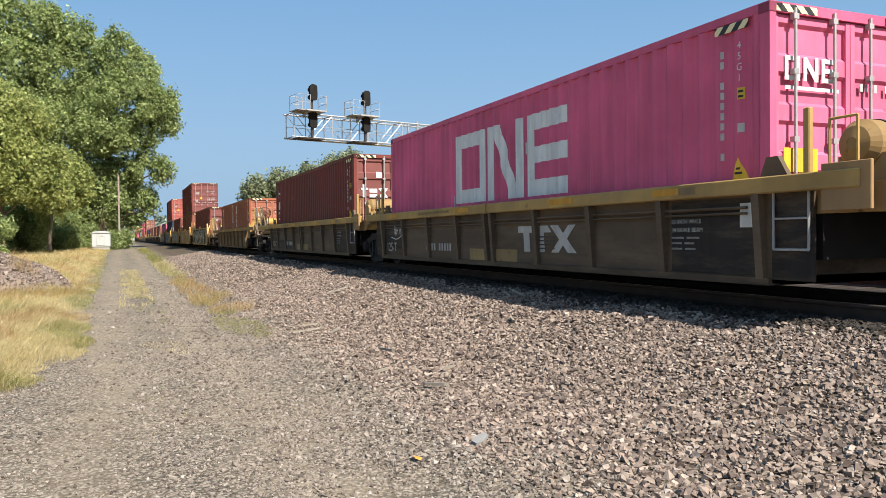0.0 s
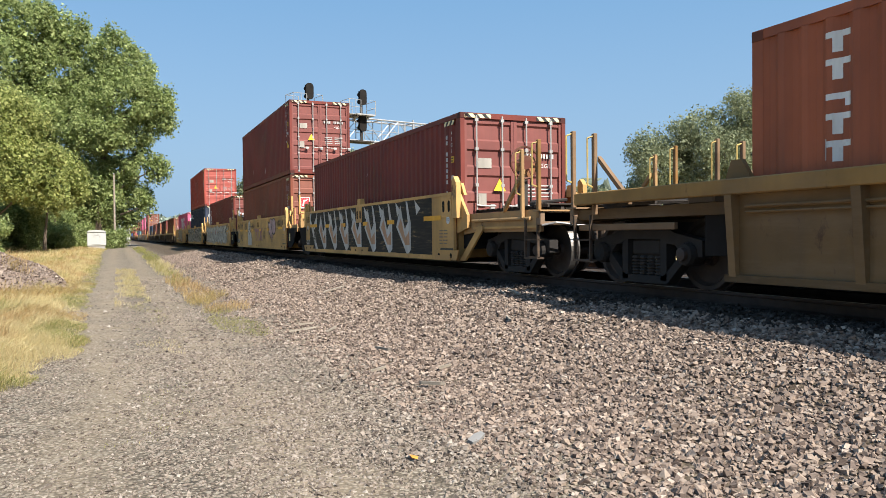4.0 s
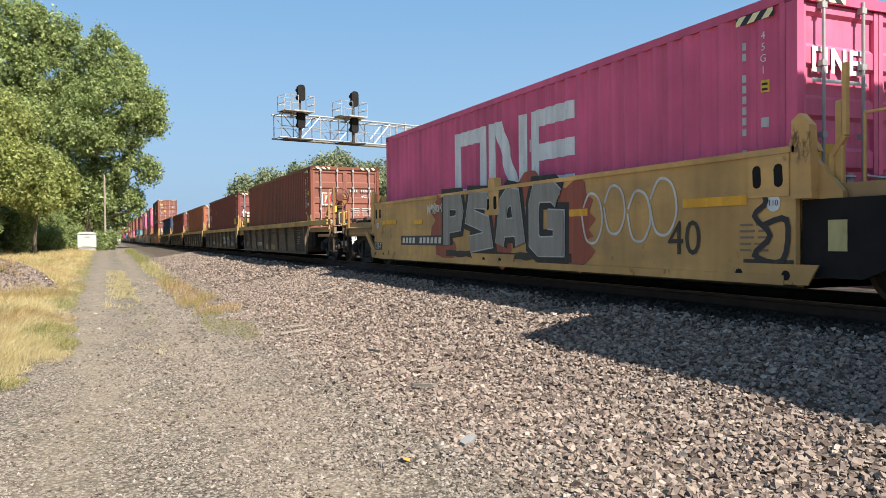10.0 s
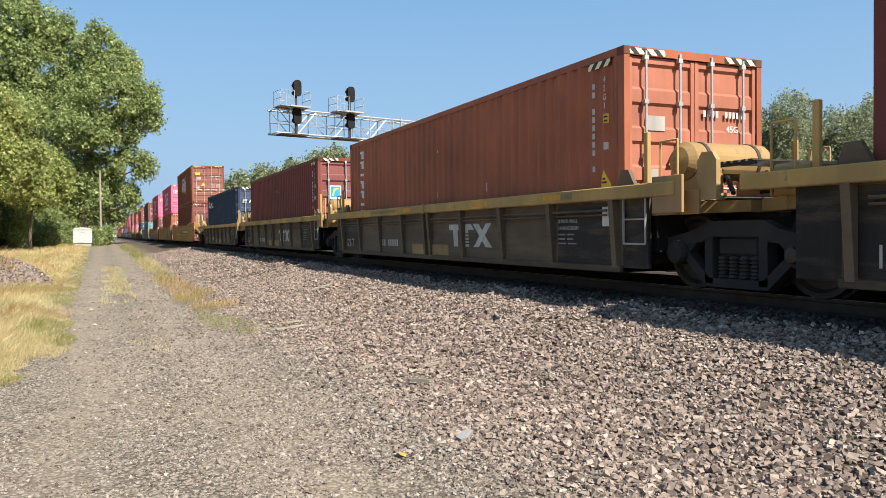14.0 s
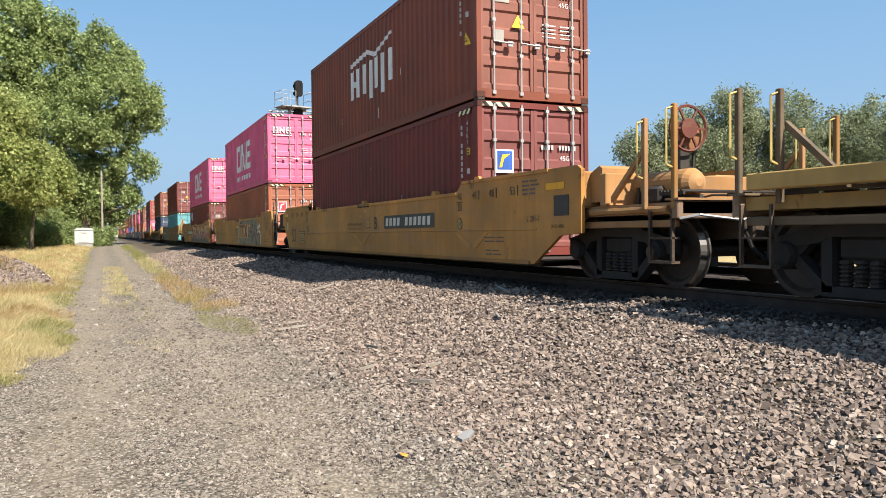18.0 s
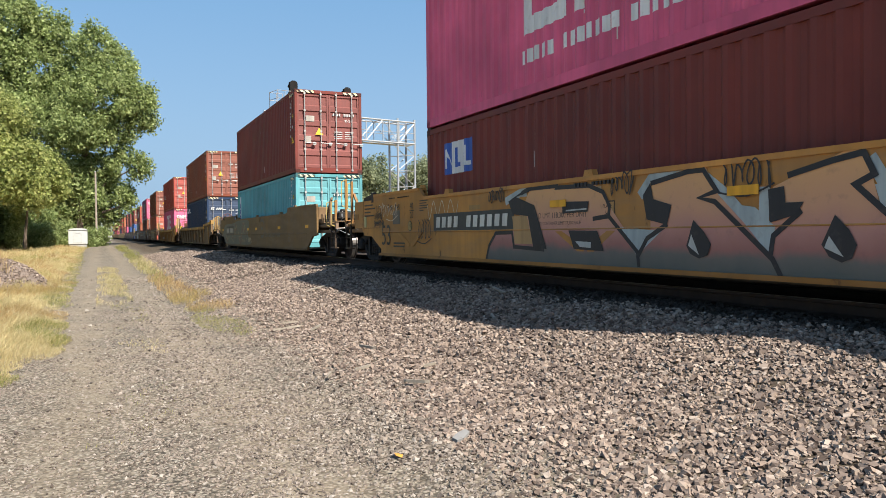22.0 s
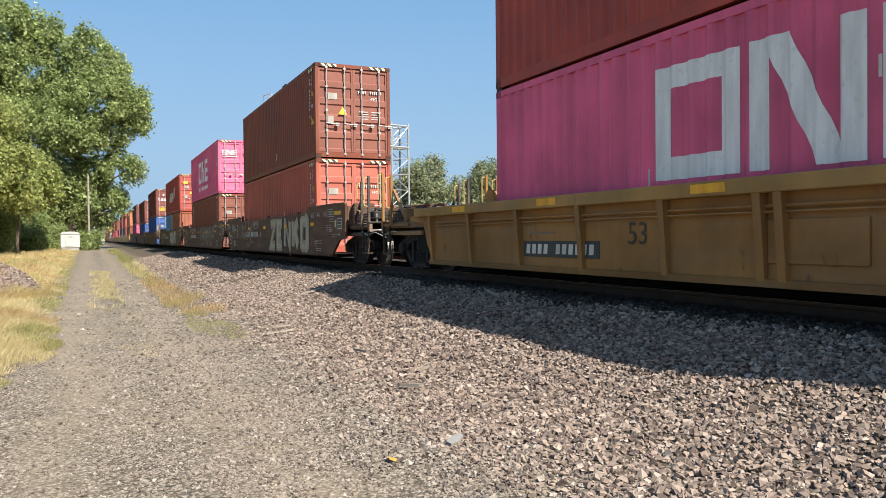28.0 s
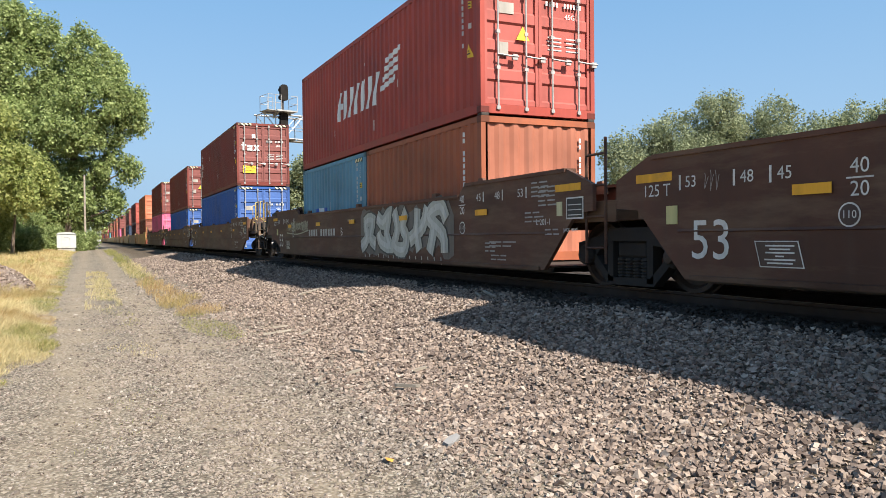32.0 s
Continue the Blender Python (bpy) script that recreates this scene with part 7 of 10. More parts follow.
                zt = 1.55
                part("side_wall", Build().prism([(-6.25, 0.3), (6.25, 0.3), (6.3, 0.4), (6.3, zt), (-6.3, zt), (-6.3, 0.4)], *sorted((sx * 1.42, sx * 1.48)), "x"), CAR_PAINT, t, colour=colour)
                part("top_rail", Build().box(*sorted((sx * 1.36, sx * 1.50)), -6.3, 6.3, zt - 0.05, zt + 0.012), CAR_PAINT, t, colour=pale)
                for y, w in ((-5.9, 0.55), (5.9, 0.55), (0.0, 0.7)):
                    plate = part("hole_plate", Build().prism([(y - w, 0.225), (y + w, 0.225), (y + w + 0.12, 0.42), (y - w - 0.12, 0.42)], *sorted((sx * 1.48, sx * 1.50)), "x"), CAR_PAINT, t, colour=colour)
                    if sx < 0:
                        for dy in (-0.3, 0.3):
                            part("hole", once("hole", lambda: Build().rod((-1.504, 0, 0), (-1.499, 0, 0), 0.05, 10)), BLACK, plate, at=(0, y + dy, 0.31))
                if sx < 0:
                    for y in (-5.97, 5.97, 0.0):
                        plate = part("slot_plate", Build().box(-1.492, -1.48, y - 0.26, y + 0.26, 1.08, 1.5, 0.004), CAR_PAINT, t, colour=pale)
                        for dy in (-0.135, 0.135):
                            part("slot", once("slot", lambda: Build().prism([(0.055 * math.cos(a * math.pi / 6), 0.055 * math.sin(a * math.pi / 6) + (0.06 if a < 6 else -0.06)) for a in range(12)], -1.497, -1.491, "x")), BLACK, plate, at=(0, y + dy, 1.29))
            part("bottom_rail", Build().box(*sorted((sx * 1.36, sx * 1.51)), -8.1 if long_well and cut_nose else -half + 0.1, half - 0.1, 0.215, 0.27 if long_well else 0.31), CAR_PAINT, t, colour=dark if long_well else colour)
        # corner guides that catch the container
        for y in (-6.22, 6.22) if near else ():
            part("container_guide", once(("guide", sx), lambda: Build().prism([(-0.2, 0), (0.2, 0), (0.1, 0.24), (-0.05, 0.24)], *sorted((sx * 1.24, sx * 1.3)), "x")), CAR_PAINT, t, at=(0, y, 1.27 if "post" in kind else 1.5), colour=pale)
        if not long_well and kind == "smooth":
            part("centre_guide", Build().prism([(-0.14, 1.5), (0.14, 1.5), (0.1, 1.72), (-0.1, 1.72)], *sorted((sx * 1.36, sx * 1.49)), "x"), CAR_PAINT, t, colour=pale)
            for s in (-1, 1):
                part("corner_gusset", Build().prism([(s * 6.50, 1.05), (s * 6.47, 1.74), (s * 6.36, 1.86), (s * 6.27, 1.80), (s * 6.27, 1.05)], *sorted((sx * 1.40, sx * 1.5)), "x"), CAR_PAINT, t, colour=pale)
                part("end_gusset", Build().prism([(s * 6.3, 0.75), (s * 6.3, 1.6), (s * 6.75, 1.1), (s * 6.75, 0.85)], *sorted((sx * 1.34, sx * 1.40)), "x"), CAR_PAINT, t, colour=colour)
        if long_well and "smooth" in kind:
            for y in (-4.6, 0.0, 4.6) if near else ():
                part("rail_lug", once(("lug", sx), lambda: Build().prism([(-0.12, 0), (0.12, 0), (0.08, 0.1), (-0.08, 0.1)], *sorted((sx * 1.38, sx * 1.47)), "x")), CAR_PAINT, t, at=(0, y, 1.46), colour=pale)
    for s, reach, end in ((-1, reach_a, end_a), (1, reach_b, end_b)):
        e = s * (reach - 0.08) if end == "joint" else s * (reach - 0.42)
        y0, y1 = sorted((s * half, e))
        # posted wells: bulkhead colour darkened for the shaded void below the platform
        part("bulkhead", Build().box(-1.36, 1.36, *sorted((s * half, s * (half - 0.08))), 0.2 if kind != "smooth53" else 0.8, 1.1), CAR_PAINT, t, colour=dark if "smooth" in kind and not (s < 0 and end_a == "joint" and colour == OCHRE) else GRIT)
        wide, slim = 1.3, 0.75 if end == "joint" else 1.3
        mid = s * half + s * (0.5 if not long_well else 1.0)
        out = [(-wide, s * half), (-wide, mid), (-slim, e), (slim, e), (wide, mid), (wide, s * half)]
        part("platform", Build().prism(out, 0.92, 1.06, "z"), CAR_PAINT, t, colour=tuple(v * 0.7 for v in (RAIL_YELLOW if colour == GREYC else colour)) if not long_well else tuple(0.35 * p + 0.65 * q for p, q in zip(colour, GRIME if colour == OCHRE else (0.12, 0.085, 0.06))) if not (s < 0 and end == "joint" and colour == OCHRE) else GRIT)
        part("centre_sill", Build().box(-0.3, 0.3, y0, y1, 0.68, 0.92), STEEL, t)
        # black here paints the shade under the platform into the underframe
        part("underframe", Build().box(*((-0.45, 0.45) if kind == "smooth53" else (-1.25, 1.25)), *sorted((s * half, mid)), 0.45, 0.92), BLACK, t, "underframe blackened for the shade under the platform")
        if s > 0 and boxed_tail:
            grimy = tuple(0.7 * p + 0.3 * q for p, q in zip(colour, GRIME))
            for x in (-1, 1):
                part("corner_box", Build().box(*sorted((x * 1.415, x * 1.05)), 9.75, 10.26, 0.9, 1.51, 0.02), CAR_PAINT, t, colour=grimy)
                part("soot_lid", Build().prism([(8.86, 1.535), (9.62, 1.535), (9.62, 1.61), (9.2, 1.66), (8.86, 1.68)], *sorted((x * 1.46, x * 1.02)), "x"), CAR_PAINT, t, "sooty black lid over the end", colour=(0.03, 0.026, 0.022))
                part("lid_hinge", Build().box(*sorted((x * 1.485, x * 1.4)), 8.8, 8.98, 1.46, 1.72, 0.02), STEEL, t)
                part("pocket", Build().box(*sorted((x * 1.495, x * 1.47)), 9.96, 10.27, 1.08, 1.22, 0.006), CAR_PAINT, t, colour=dark)
            part("deck_beam", Build().box(-1.36, 1.36, 10.34, 10.5, 1.06, 1.28, 0.012), CAR_PAINT, t, colour=grimy)
            part("side_tube", Build().rod((-1.32, 10.2, 0.98), (-1.32, 11.3, 0.98), 0.045, 7), CAR_PAINT, t, colour=grimy)
            part("cross_beam", Build().box(-1.2, 1.2, 10.8, 10.95, 1.06, 1.24, 0.01), CAR_PAINT, t, colour=GRIME)
        elif end == "coupled" and long_well and "smooth" in kind and near:
            for x in (-1, 1):
                part("corner_box", Build().box(*sorted((x * 1.42, x * 0.98)), *sorted((s * (min(reach - 0.25, 9.8) - 0.03), s * (min(reach - 0.25, 9.8) - 0.3))), 1.05, 1.56, 0.02), CAR_PAINT, t, colour=tuple(0.7 * p + 0.3 * q for p, q in zip(colour, GRIME)))
        if end == "coupled" and kind == "smooth":
            tan = tuple(0.55 * p + 0.45 * q for p, q in zip(colour, GRIME))
            for x in (-1.28, 1.28):
                part("side_sill", Build().prism([(s * 6.4, 0.72), (s * 6.4, 1.12), (s * (reach - 0.6), 1.12), (s * (reach - 0.6), 0.86), (s * 7.4, 0.82)], x - 0.025, x + 0.025, "x"), CAR_PAINT, t, colour=tan)
                part("sill_flange", Build().box(x - 0.06, x + 0.06, *sorted((s * 6.9, s * (reach - 0.62))), 0.82, 0.86), CAR_PAINT, t, colour=colour)
                part("strut", Build().prism([(s * 6.35, 0.22), (s * 6.6, 0.22), (s * 7.35, 0.80), (s * 7.35, 0.88), (s * 7.2, 0.88)], x * 1.06 - 0.02, x * 1.06 + 0.02, "x"), CAR_PAINT, t, "slanting yellow strut", colour=colour)
                part("brake_tube", Build().rod((x * 1.05, s * 6.9, 0.98), (x * 1.05, s * (reach - 0.8), 0.98), 0.03, 7), CAR_PAINT, t, colour=tan)
            tagged(part("deck_mat", grating(-1.1, 1.1, s * 6.5, s * (reach - 0.8), 1.2, 12), BLACK, t, "black grated deck"), kind="stuff")
        if end == "coupled" and long_well and near and not (s > 0 and boxed_tail):
            tip = s * (min(reach - 0.25, 9.8) - 0.1)
            hood = tuple(0.6 * p + 0.4 * q for p, q in zip(colour, GRIT if colour == BROWNC or s > 0 else GRIME))
            if colour in (OCHRE, BROWNC):
                part("hood_plate", Build().prism([(tip, 1.5), (tip + s * 0.28, 1.62), (tip + s * 0.34, 1.58), (tip + s * 0.34, 1.12), (tip, 1.12)], -1.3, -0.75, "x"), CAR_PAINT, t, "slanting hood plate", colour=hood)
                part("deck_beam", Build().box(-1.36, 1.36, *sorted((tip + s * 0.36, tip + s * 0.5)), 1.06, 1.5, 0.012), CAR_PAINT, t, colour=hood)
            else:
                part("deck_beam", Build().box(-1.36, 1.36, *sorted((tip + s * 0.2, tip + s * 0.34)), 1.06, 1.34, 0.012), CAR_PAINT, t, colour=hood)
            if colour == OCHRE:
                part("reservoir", once("end_reservoir", lambda: Build().lathe([(-0.62, 0.05), (-0.58, 0.14), (-0.5, 0.19), (0.5, 0.19), (0.58, 0.14), (0.62, 0.05)], "y", 20)), CAR_PAINT, t, "grimy air reservoir", at=(-0.72, tip + s * 0.95, 1.32), colour=hood)
                for dy in (0.6, 1.3):
                    part("reservoir_strap", Build().box(-0.93, -0.51, *sorted((tip + s * dy, tip + s * (dy + 0.05))), 1.06, 1.3), STEEL, t)
            else:
                # an upright perforated plate, brake cylinder, slack adjuster and bent pipes
                mesh = Build()
                for k in range(4):
                    mesh.box(-1.31, -1.295, *sorted((tip + s * 0.42, tip + s * 1.4)), 1.08 + k * 0.07, 1.105 + k * 0.07)
                for k in range(13):
                    mesh.box(-1.309, -1.296, *sorted((tip + s * (0.42 + k * 0.08), tip + s * (0.45 + k * 0.08))), 1.08, 1.31)
                tagged(part("perforated_plate", mesh, STEEL, t, "perforated walkway riser"), kind="stuff")
                part("brake_cylinder", Build().lathe([(-0.9, 0.05), (-0.88, 0.15), (-0.5, 0.15), (-0.47, 0.19), (-0.43, 0.19), (-0.42, 0.03), (-0.1, 0.03)], "x", 14), CAST, t, "sooty brake cylinder", at=(0, tip + s * 0.75, 1.24))
                part("gear_box", Build().box(-1.12, -0.78, *sorted((tip + s * 1.0, tip + s * 1.32)), 1.06, 1.38, 0.03).box(-1.04, -0.86, *sorted((tip + s * 1.08, tip + s * 1.24)), 1.38, 1.46, 0.02), CAST, t, "sooty valve box")
                part("bent_pipe", Build().path([(-1.2, tip + s * 0.4, 1.16), (-1.22, tip + s * 0.8, 1.38), (-1.0, tip + s * 1.2, 1.42), (-1.16, tip + s * 1.65, 1.0)], 0.011, 5), GALV, t, "pale bent brake pipe")
                part("bent_pipe", Build().path([(-1.34, tip + s * 1.0, 0.86), (-1.36, tip + s * 1.5, 0.78), (-1.3, tip + s * 1.9, 0.84), (-1.1, tip + s * 2.2, 0.7)], 0.011, 5), GALV, t, "pale bent brake pipe")
                part("air_hose", Build().path([(-0.3, tip + s * 1.8, 0.9), (-0.5, tip + s * 2.1, 0.7), (-0.45, tip + s * 2.3, 0.42), (-0.2, tip + s * 2.4, 0.36)], 0.03, 6), BLACK, t)
            part("side_tube", Build().rod((-1.32, tip + s * 0.1, 0.98), (-1.32, tip + s * 1.7, 0.98), 0.045, 7), CAR_PAINT, t, colour=hood)
        if end == "coupled":
            truck(t, s * (reach - (2.0 if long_well else 1.75)), near)
            coupler(t, e, s)
            if near:
                end_gear(t, e, s, RAIL_YELLOW if colour == GREYC else colour, half if not long_well else 9.6)
            if s < 0 and near and colour not in (BROWNC, OLIVE):
                brake_wheel(t, -0.7, -reach + (1.0 if long_well else 2.1), 1.68 if kind == "post53" else 2.02)
        else:
            if s > 0:
                truck(t, s * reach, near)
            if near:
                joint_gear(t, half if not long_well else 9.0, reach, s, RAIL_YELLOW if colour == GREYC else colour, s < 0)
            if kind == "smooth":
                for x in (-1.33, 1.33):
                    skirt = part("skirt", Build().prism([(s * 6.31, 1.04), (s * 6.31, 0.3), (s * 6.95, 0.3), (s * 7.45, 0.5), (s * 7.7, 1.04)], x * 1.045 - 0.015, x * 1.045 + 0.015, "x"), BLACK, t, "black skirt plate")
                    if x < 0 and s < 0:
                        part("sticker", Build().box(-1.409, -1.404, -6.8, -6.6, 0.55, 0.84), DECAL, skirt, "worn yellow and white sticker", colour=(0.42, 0.36, 0.16))
                if s < 0:
                    plate = part("joint_plate", Build().prism([(-1.12, 1.06), (0.7, 1.06), (0.7, 1.6), (-0.95, 1.64), (-1.12, 1.55)], -reach + 0.55, -reach + 0.61, "y"), CAR_PAINT, t, "upright yellow end plate", colour=colour)
                    part("plate_lip", Build().box(-1.15, 0.72, -reach + 0.53, -reach + 0.66, 1.6, 1.66, 0.008), CAR_PAINT, plate, colour=pale)
                    for k in range(3):
                        part("stencil_bar", Build().box(-0.5 + 0.06 * k, 0.2 - 0.05 * k, -reach + 0.546, -reach + 0.55, 1.36 - k * 0.08, 1.385 - k * 0.08), DECAL, plate, colour=(0.2, 0.12, 0.05))
                    part("bent_post", Build().path([(-1.3, -half - 0.28, 1.2), (-1.3, -half - 0.28, 1.45), (-1.3, -half - 0.42, 1.62), (-1.3, -half - 0.42, 2.28)], 0.035, 6), CAR_PAINT, t, "bent yellow grab post", colour=pale)
                    part("bent_post", Build().path([(-1.14, -reach + 0.75, 1.06), (-1.14, -reach + 0.75, 2.3)], 0.035, 6), CAR_PAINT, t, "yellow grab post", colour=pale)
                    part("diagonal_rod", Build().rod((-1.1, -reach + 0.5, 1.08), (-0.2, -reach + 0.35, 1.6), 0.028, 6), CAR_PAINT, t, colour=pale)
                else:
                    part("joint_plate", Build().box(-1.12, -0.5, reach - 0.75, reach - 0.7, 1.06, 1.5, 0.01), CAR_PAINT, t, colour=tuple(0.7 * p + 0.3 * q for p, q in zip(colour, GRIME)))
                    part("winch_drum", once("winch_drum", lambda: Build().lathe([(-1.2, 0.06), (-1.19, 0.2), (-1.13, 0.2), (-1.12, 0.13), (-0.5, 0.13), (-0.49, 0.2), (-0.43, 0.2), (-0.42, 0.06)], "x", 16)), CAR_PAINT, t, "grimy brake cylinder", at=(0, reach - 0.42, 1.42), colour=(0.22, 0.15, 0.09))
                    part("cylinder_box", Build().box(-1.26, -0.7, reach - 1.15, reach - 0.8, 1.06, 1.32, 0.02).box(-1.24, -1.16, reach - 1.1, reach - 0.25, 1.0, 1.08), CAR_PAINT, t, colour=pale)
                    part("valve_block", Build().box(-0.95, -0.45, half + 0.3, half + 0.6, 1.5, 1.9, 0.03).rod((-0.7, half + 0.45, 1.9), (-0.7, half + 0.45, 2.08), 0.09, 8).rod((-1.0, half + 0.4, 1.75), (-0.3, half + 0.5, 1.78), 0.05, 7).box(-0.85, -0.55, half + 0.35, half + 0.55, 1.06, 1.5), STEEL, t, "dark brake valve")
            if not long_well:
                for x in (-1.28, 1.28):
                    part("grab_post", Build().box(x - 0.03, x + 0.03, s * (half + 0.35) - 0.04, s * (half + 0.35) + 0.04, 1.06, 1.95, 0.01), CAR_PAINT, t, colour=RAIL_YELLOW if colour == GREYC else pale)
                    part("grab_iron", Build().path([(x, s * (half + 0.6), 1.06), (x, s * (half + 0.6), 1.8), (x, s * (half + 0.9), 1.8), (x, s * (half + 0.9), 1.06)], 0.015, 5), CAR_PAINT, t, colour=RAIL_YELLOW if colour == GREYC else pale)
            elif s < 0 and near and not (colour == OCHRE and kind == "smooth53"):
                for x in (-1.42, 1.42):
                    ladder(t, x, -reach + 0.05, 0.35, 2.0, dark, 4)
    return t


# what is painted on each car
def dress_grey(t, i, rng, logo=True, lit=GREYC):
    x = -1.394
    w = (0.45, 0.43, 0.39)
    if logo:
        three_block_mark(t, -0.88, -2.65, 0.45, 0.87, x, w, "white block of a house mark")
        for q in range(4):
            part("mark_stripe", Build().box(x - 0.0085, x, -2.05, -1.3, 0.5 + q * 0.06, 0.522 + q * 0.06), DECAL, t, "dark stripe across the mark", colour=(0.05, 0.042, 0.034))
    if lit == TANC:
        reflectors(t, -1.52, (-2.9, 2.9), 1.205, 0.34)
        scribble(t, -4.9, 0.5, 0.75, 0.4, x, (0.30, 0.25, 0.2), 2, 0.03)
        for k in range(5):
            part("number_bar", Build().box(x - 0.003, x, 3.0 - k * 0.14, 3.085 - k * 0.14, 0.42, 0.57), DECAL, t, colour=(0.07, 0.05, 0.03))
        return
    # sooty panels beside both ends, and yellow patches at the foot of the middle posts
    for s in (-1, 1):
        part("end_panel", Build().box(x - 0.0035, x - 0.001, *sorted((s * 6.2, s * 4.75)), 0.27, 1.1), CAR_PAINT, t, "sooty black end panel", colour=(0.028, 0.023, 0.02))
    for a, c in ((-0.85, -0.02), (0.36, 1.05)):
        part("patch", Build().box(x - 0.006, x, a, c, 0.27, 0.48), CAR_PAINT, t, "worn yellow patch", colour=(0.40, 0.27, 0.11))
    part("rail_seam", Build().box(-1.535, -1.52, 0.08, 0.18, 1.11, 1.30, 0.003), CAR_PAINT, t, colour=RAIL_YELLOW)
    x -= 0.004
    lettering(t, "28 INCH WHLS", 0.075, (x - 0.002, -5.0, 0.86), "side", w)
    lettering(t, "24 BRAKE BEAM", 0.075, (x - 0.002, -5.02, 0.76), "side", w)
    stencil_block(t, -5.0, 0.66, x, w, 3, 0.5, i)
    for k in range(10):
        part("number_bar", Build().box(x - 0.003, x, 3.2 - k * 0.14, 3.285 - k * 0.14, 0.42, 0.57), DECAL, t, colour=(0.42, 0.38, 0.33)) if k != 4 else None
    lettering(t, "125-T", 0.30, (x - 0.004, 5.6, 0.46), "side", w)
    part("card", Build().box(x - 0.012, x, -6.05, -5.86, 0.78, 1.04, 0.003), DECAL, t, "pale paper route card", colour=(0.62, 0.6, 0.55))
    for y in (-4.9, -2.4, 1.2, 5.2):
        part("reflector", Build().box(-1.525, -1.52, y - 0.35, y + 0.35, 1.17, 1.25), DECAL, t, "orange reflective strip", colour=(0.55, 0.26, 0.02))
    part("notice", Build().box(-1.526, -1.52, -5.3, -5.02, 1.17, 1.25), DECAL, t, "small dark notice plate", colour=(0.2, 0.13, 0.06))
    lettering(t, "52,900 LBS MAX GROSS WT FOR 20 FT CONTAINERS", 0.072, (-1.5245, 2.6, 1.205), "side", (0.05, 0.035, 0.02))


def dress_post53(t, i):
    x = -1.394
    lettering(t, "53", 0.4, (x - 0.004, 2.2, 0.72), "side", (0.04, 0.03, 0.02))
    reflectors(t, -1.52, (-6.5, -3.2, 0.9, 4.1, 7.0), 1.21, 0.5)
    stencil_block(t, -7.3, 0.9, x, (0.10, 0.07, 0.04), 4, 0.5, i)
    stencil_block(t, 4.3, 0.75, x, (0.10, 0.07, 0.04), 1, 0.9, i + 3)
    part("paper_card", Build().box(x - 0.006, x, -7.95, -7.75, 0.72, 0.98), DECAL, t, "pale route card", colour=(0.36, 0.30, 0.19))
    part("door_plate", Build().box(x - 0.02, x, -0.9, 0.2, 0.42, 0.86, 0.006), CAR_PAINT, t, "bolted cover plate", colour=OCHRE2)


def dress_yellow(t, i, rng):
    x = -1.484
    ink = (0.03, 0.025, 0.02)
    reflectors(t, x, (-2.6, -0.6, 1.6, 3.4), 1.04, 0.5)
    reflectors(t, x, (-5.22, 5.2), 1.07, 0.95)
    for y in {3: (4.98,), 4: (4.98,), 7: (-4.76,)}.get(i, ()):
        lettering(t, "40", 0.56, (x - 0.004, y, 0.66), "side", ink)
    part("sign_plate", Build().box(x - 0.004, x, 5.73, 6.25, 0.42, 0.60), DECAL, t, "black plate", colour=ink)
    lettering(t, "125-T", 0.19, (x - 0.008, 5.99, 0.51), "side", INK_WHITE)
    for y in (-6.04, 6.04):
        part("round_sign", Build().rod((x - 0.003, y, 1.02), (x, y, 1.02), 0.085, 18), DECAL, t, "white round sign", colour=INK_WHITE)
        lettering(t, "110", 0.085, (x - 0.008, y, 1.02), "side", ink)
    stencil_block(t, -5.85, 0.8, x, (0.12, 0.08, 0.04), 5, 0.5, i)
    part("sign_plate", Build().box(x - 0.004, x, -6.28, -5.65, 0.36, 0.46), DECAL, t, "black notice plate", colour=ink)
    for k in range(9):
        part("number_bar", Build().box(x - 0.003, x, 2.6 - k * 0.16, 2.7 - k * 0.16, 1.2, 1.28), DECAL, t, colour=(0.12, 0.08, 0.04))


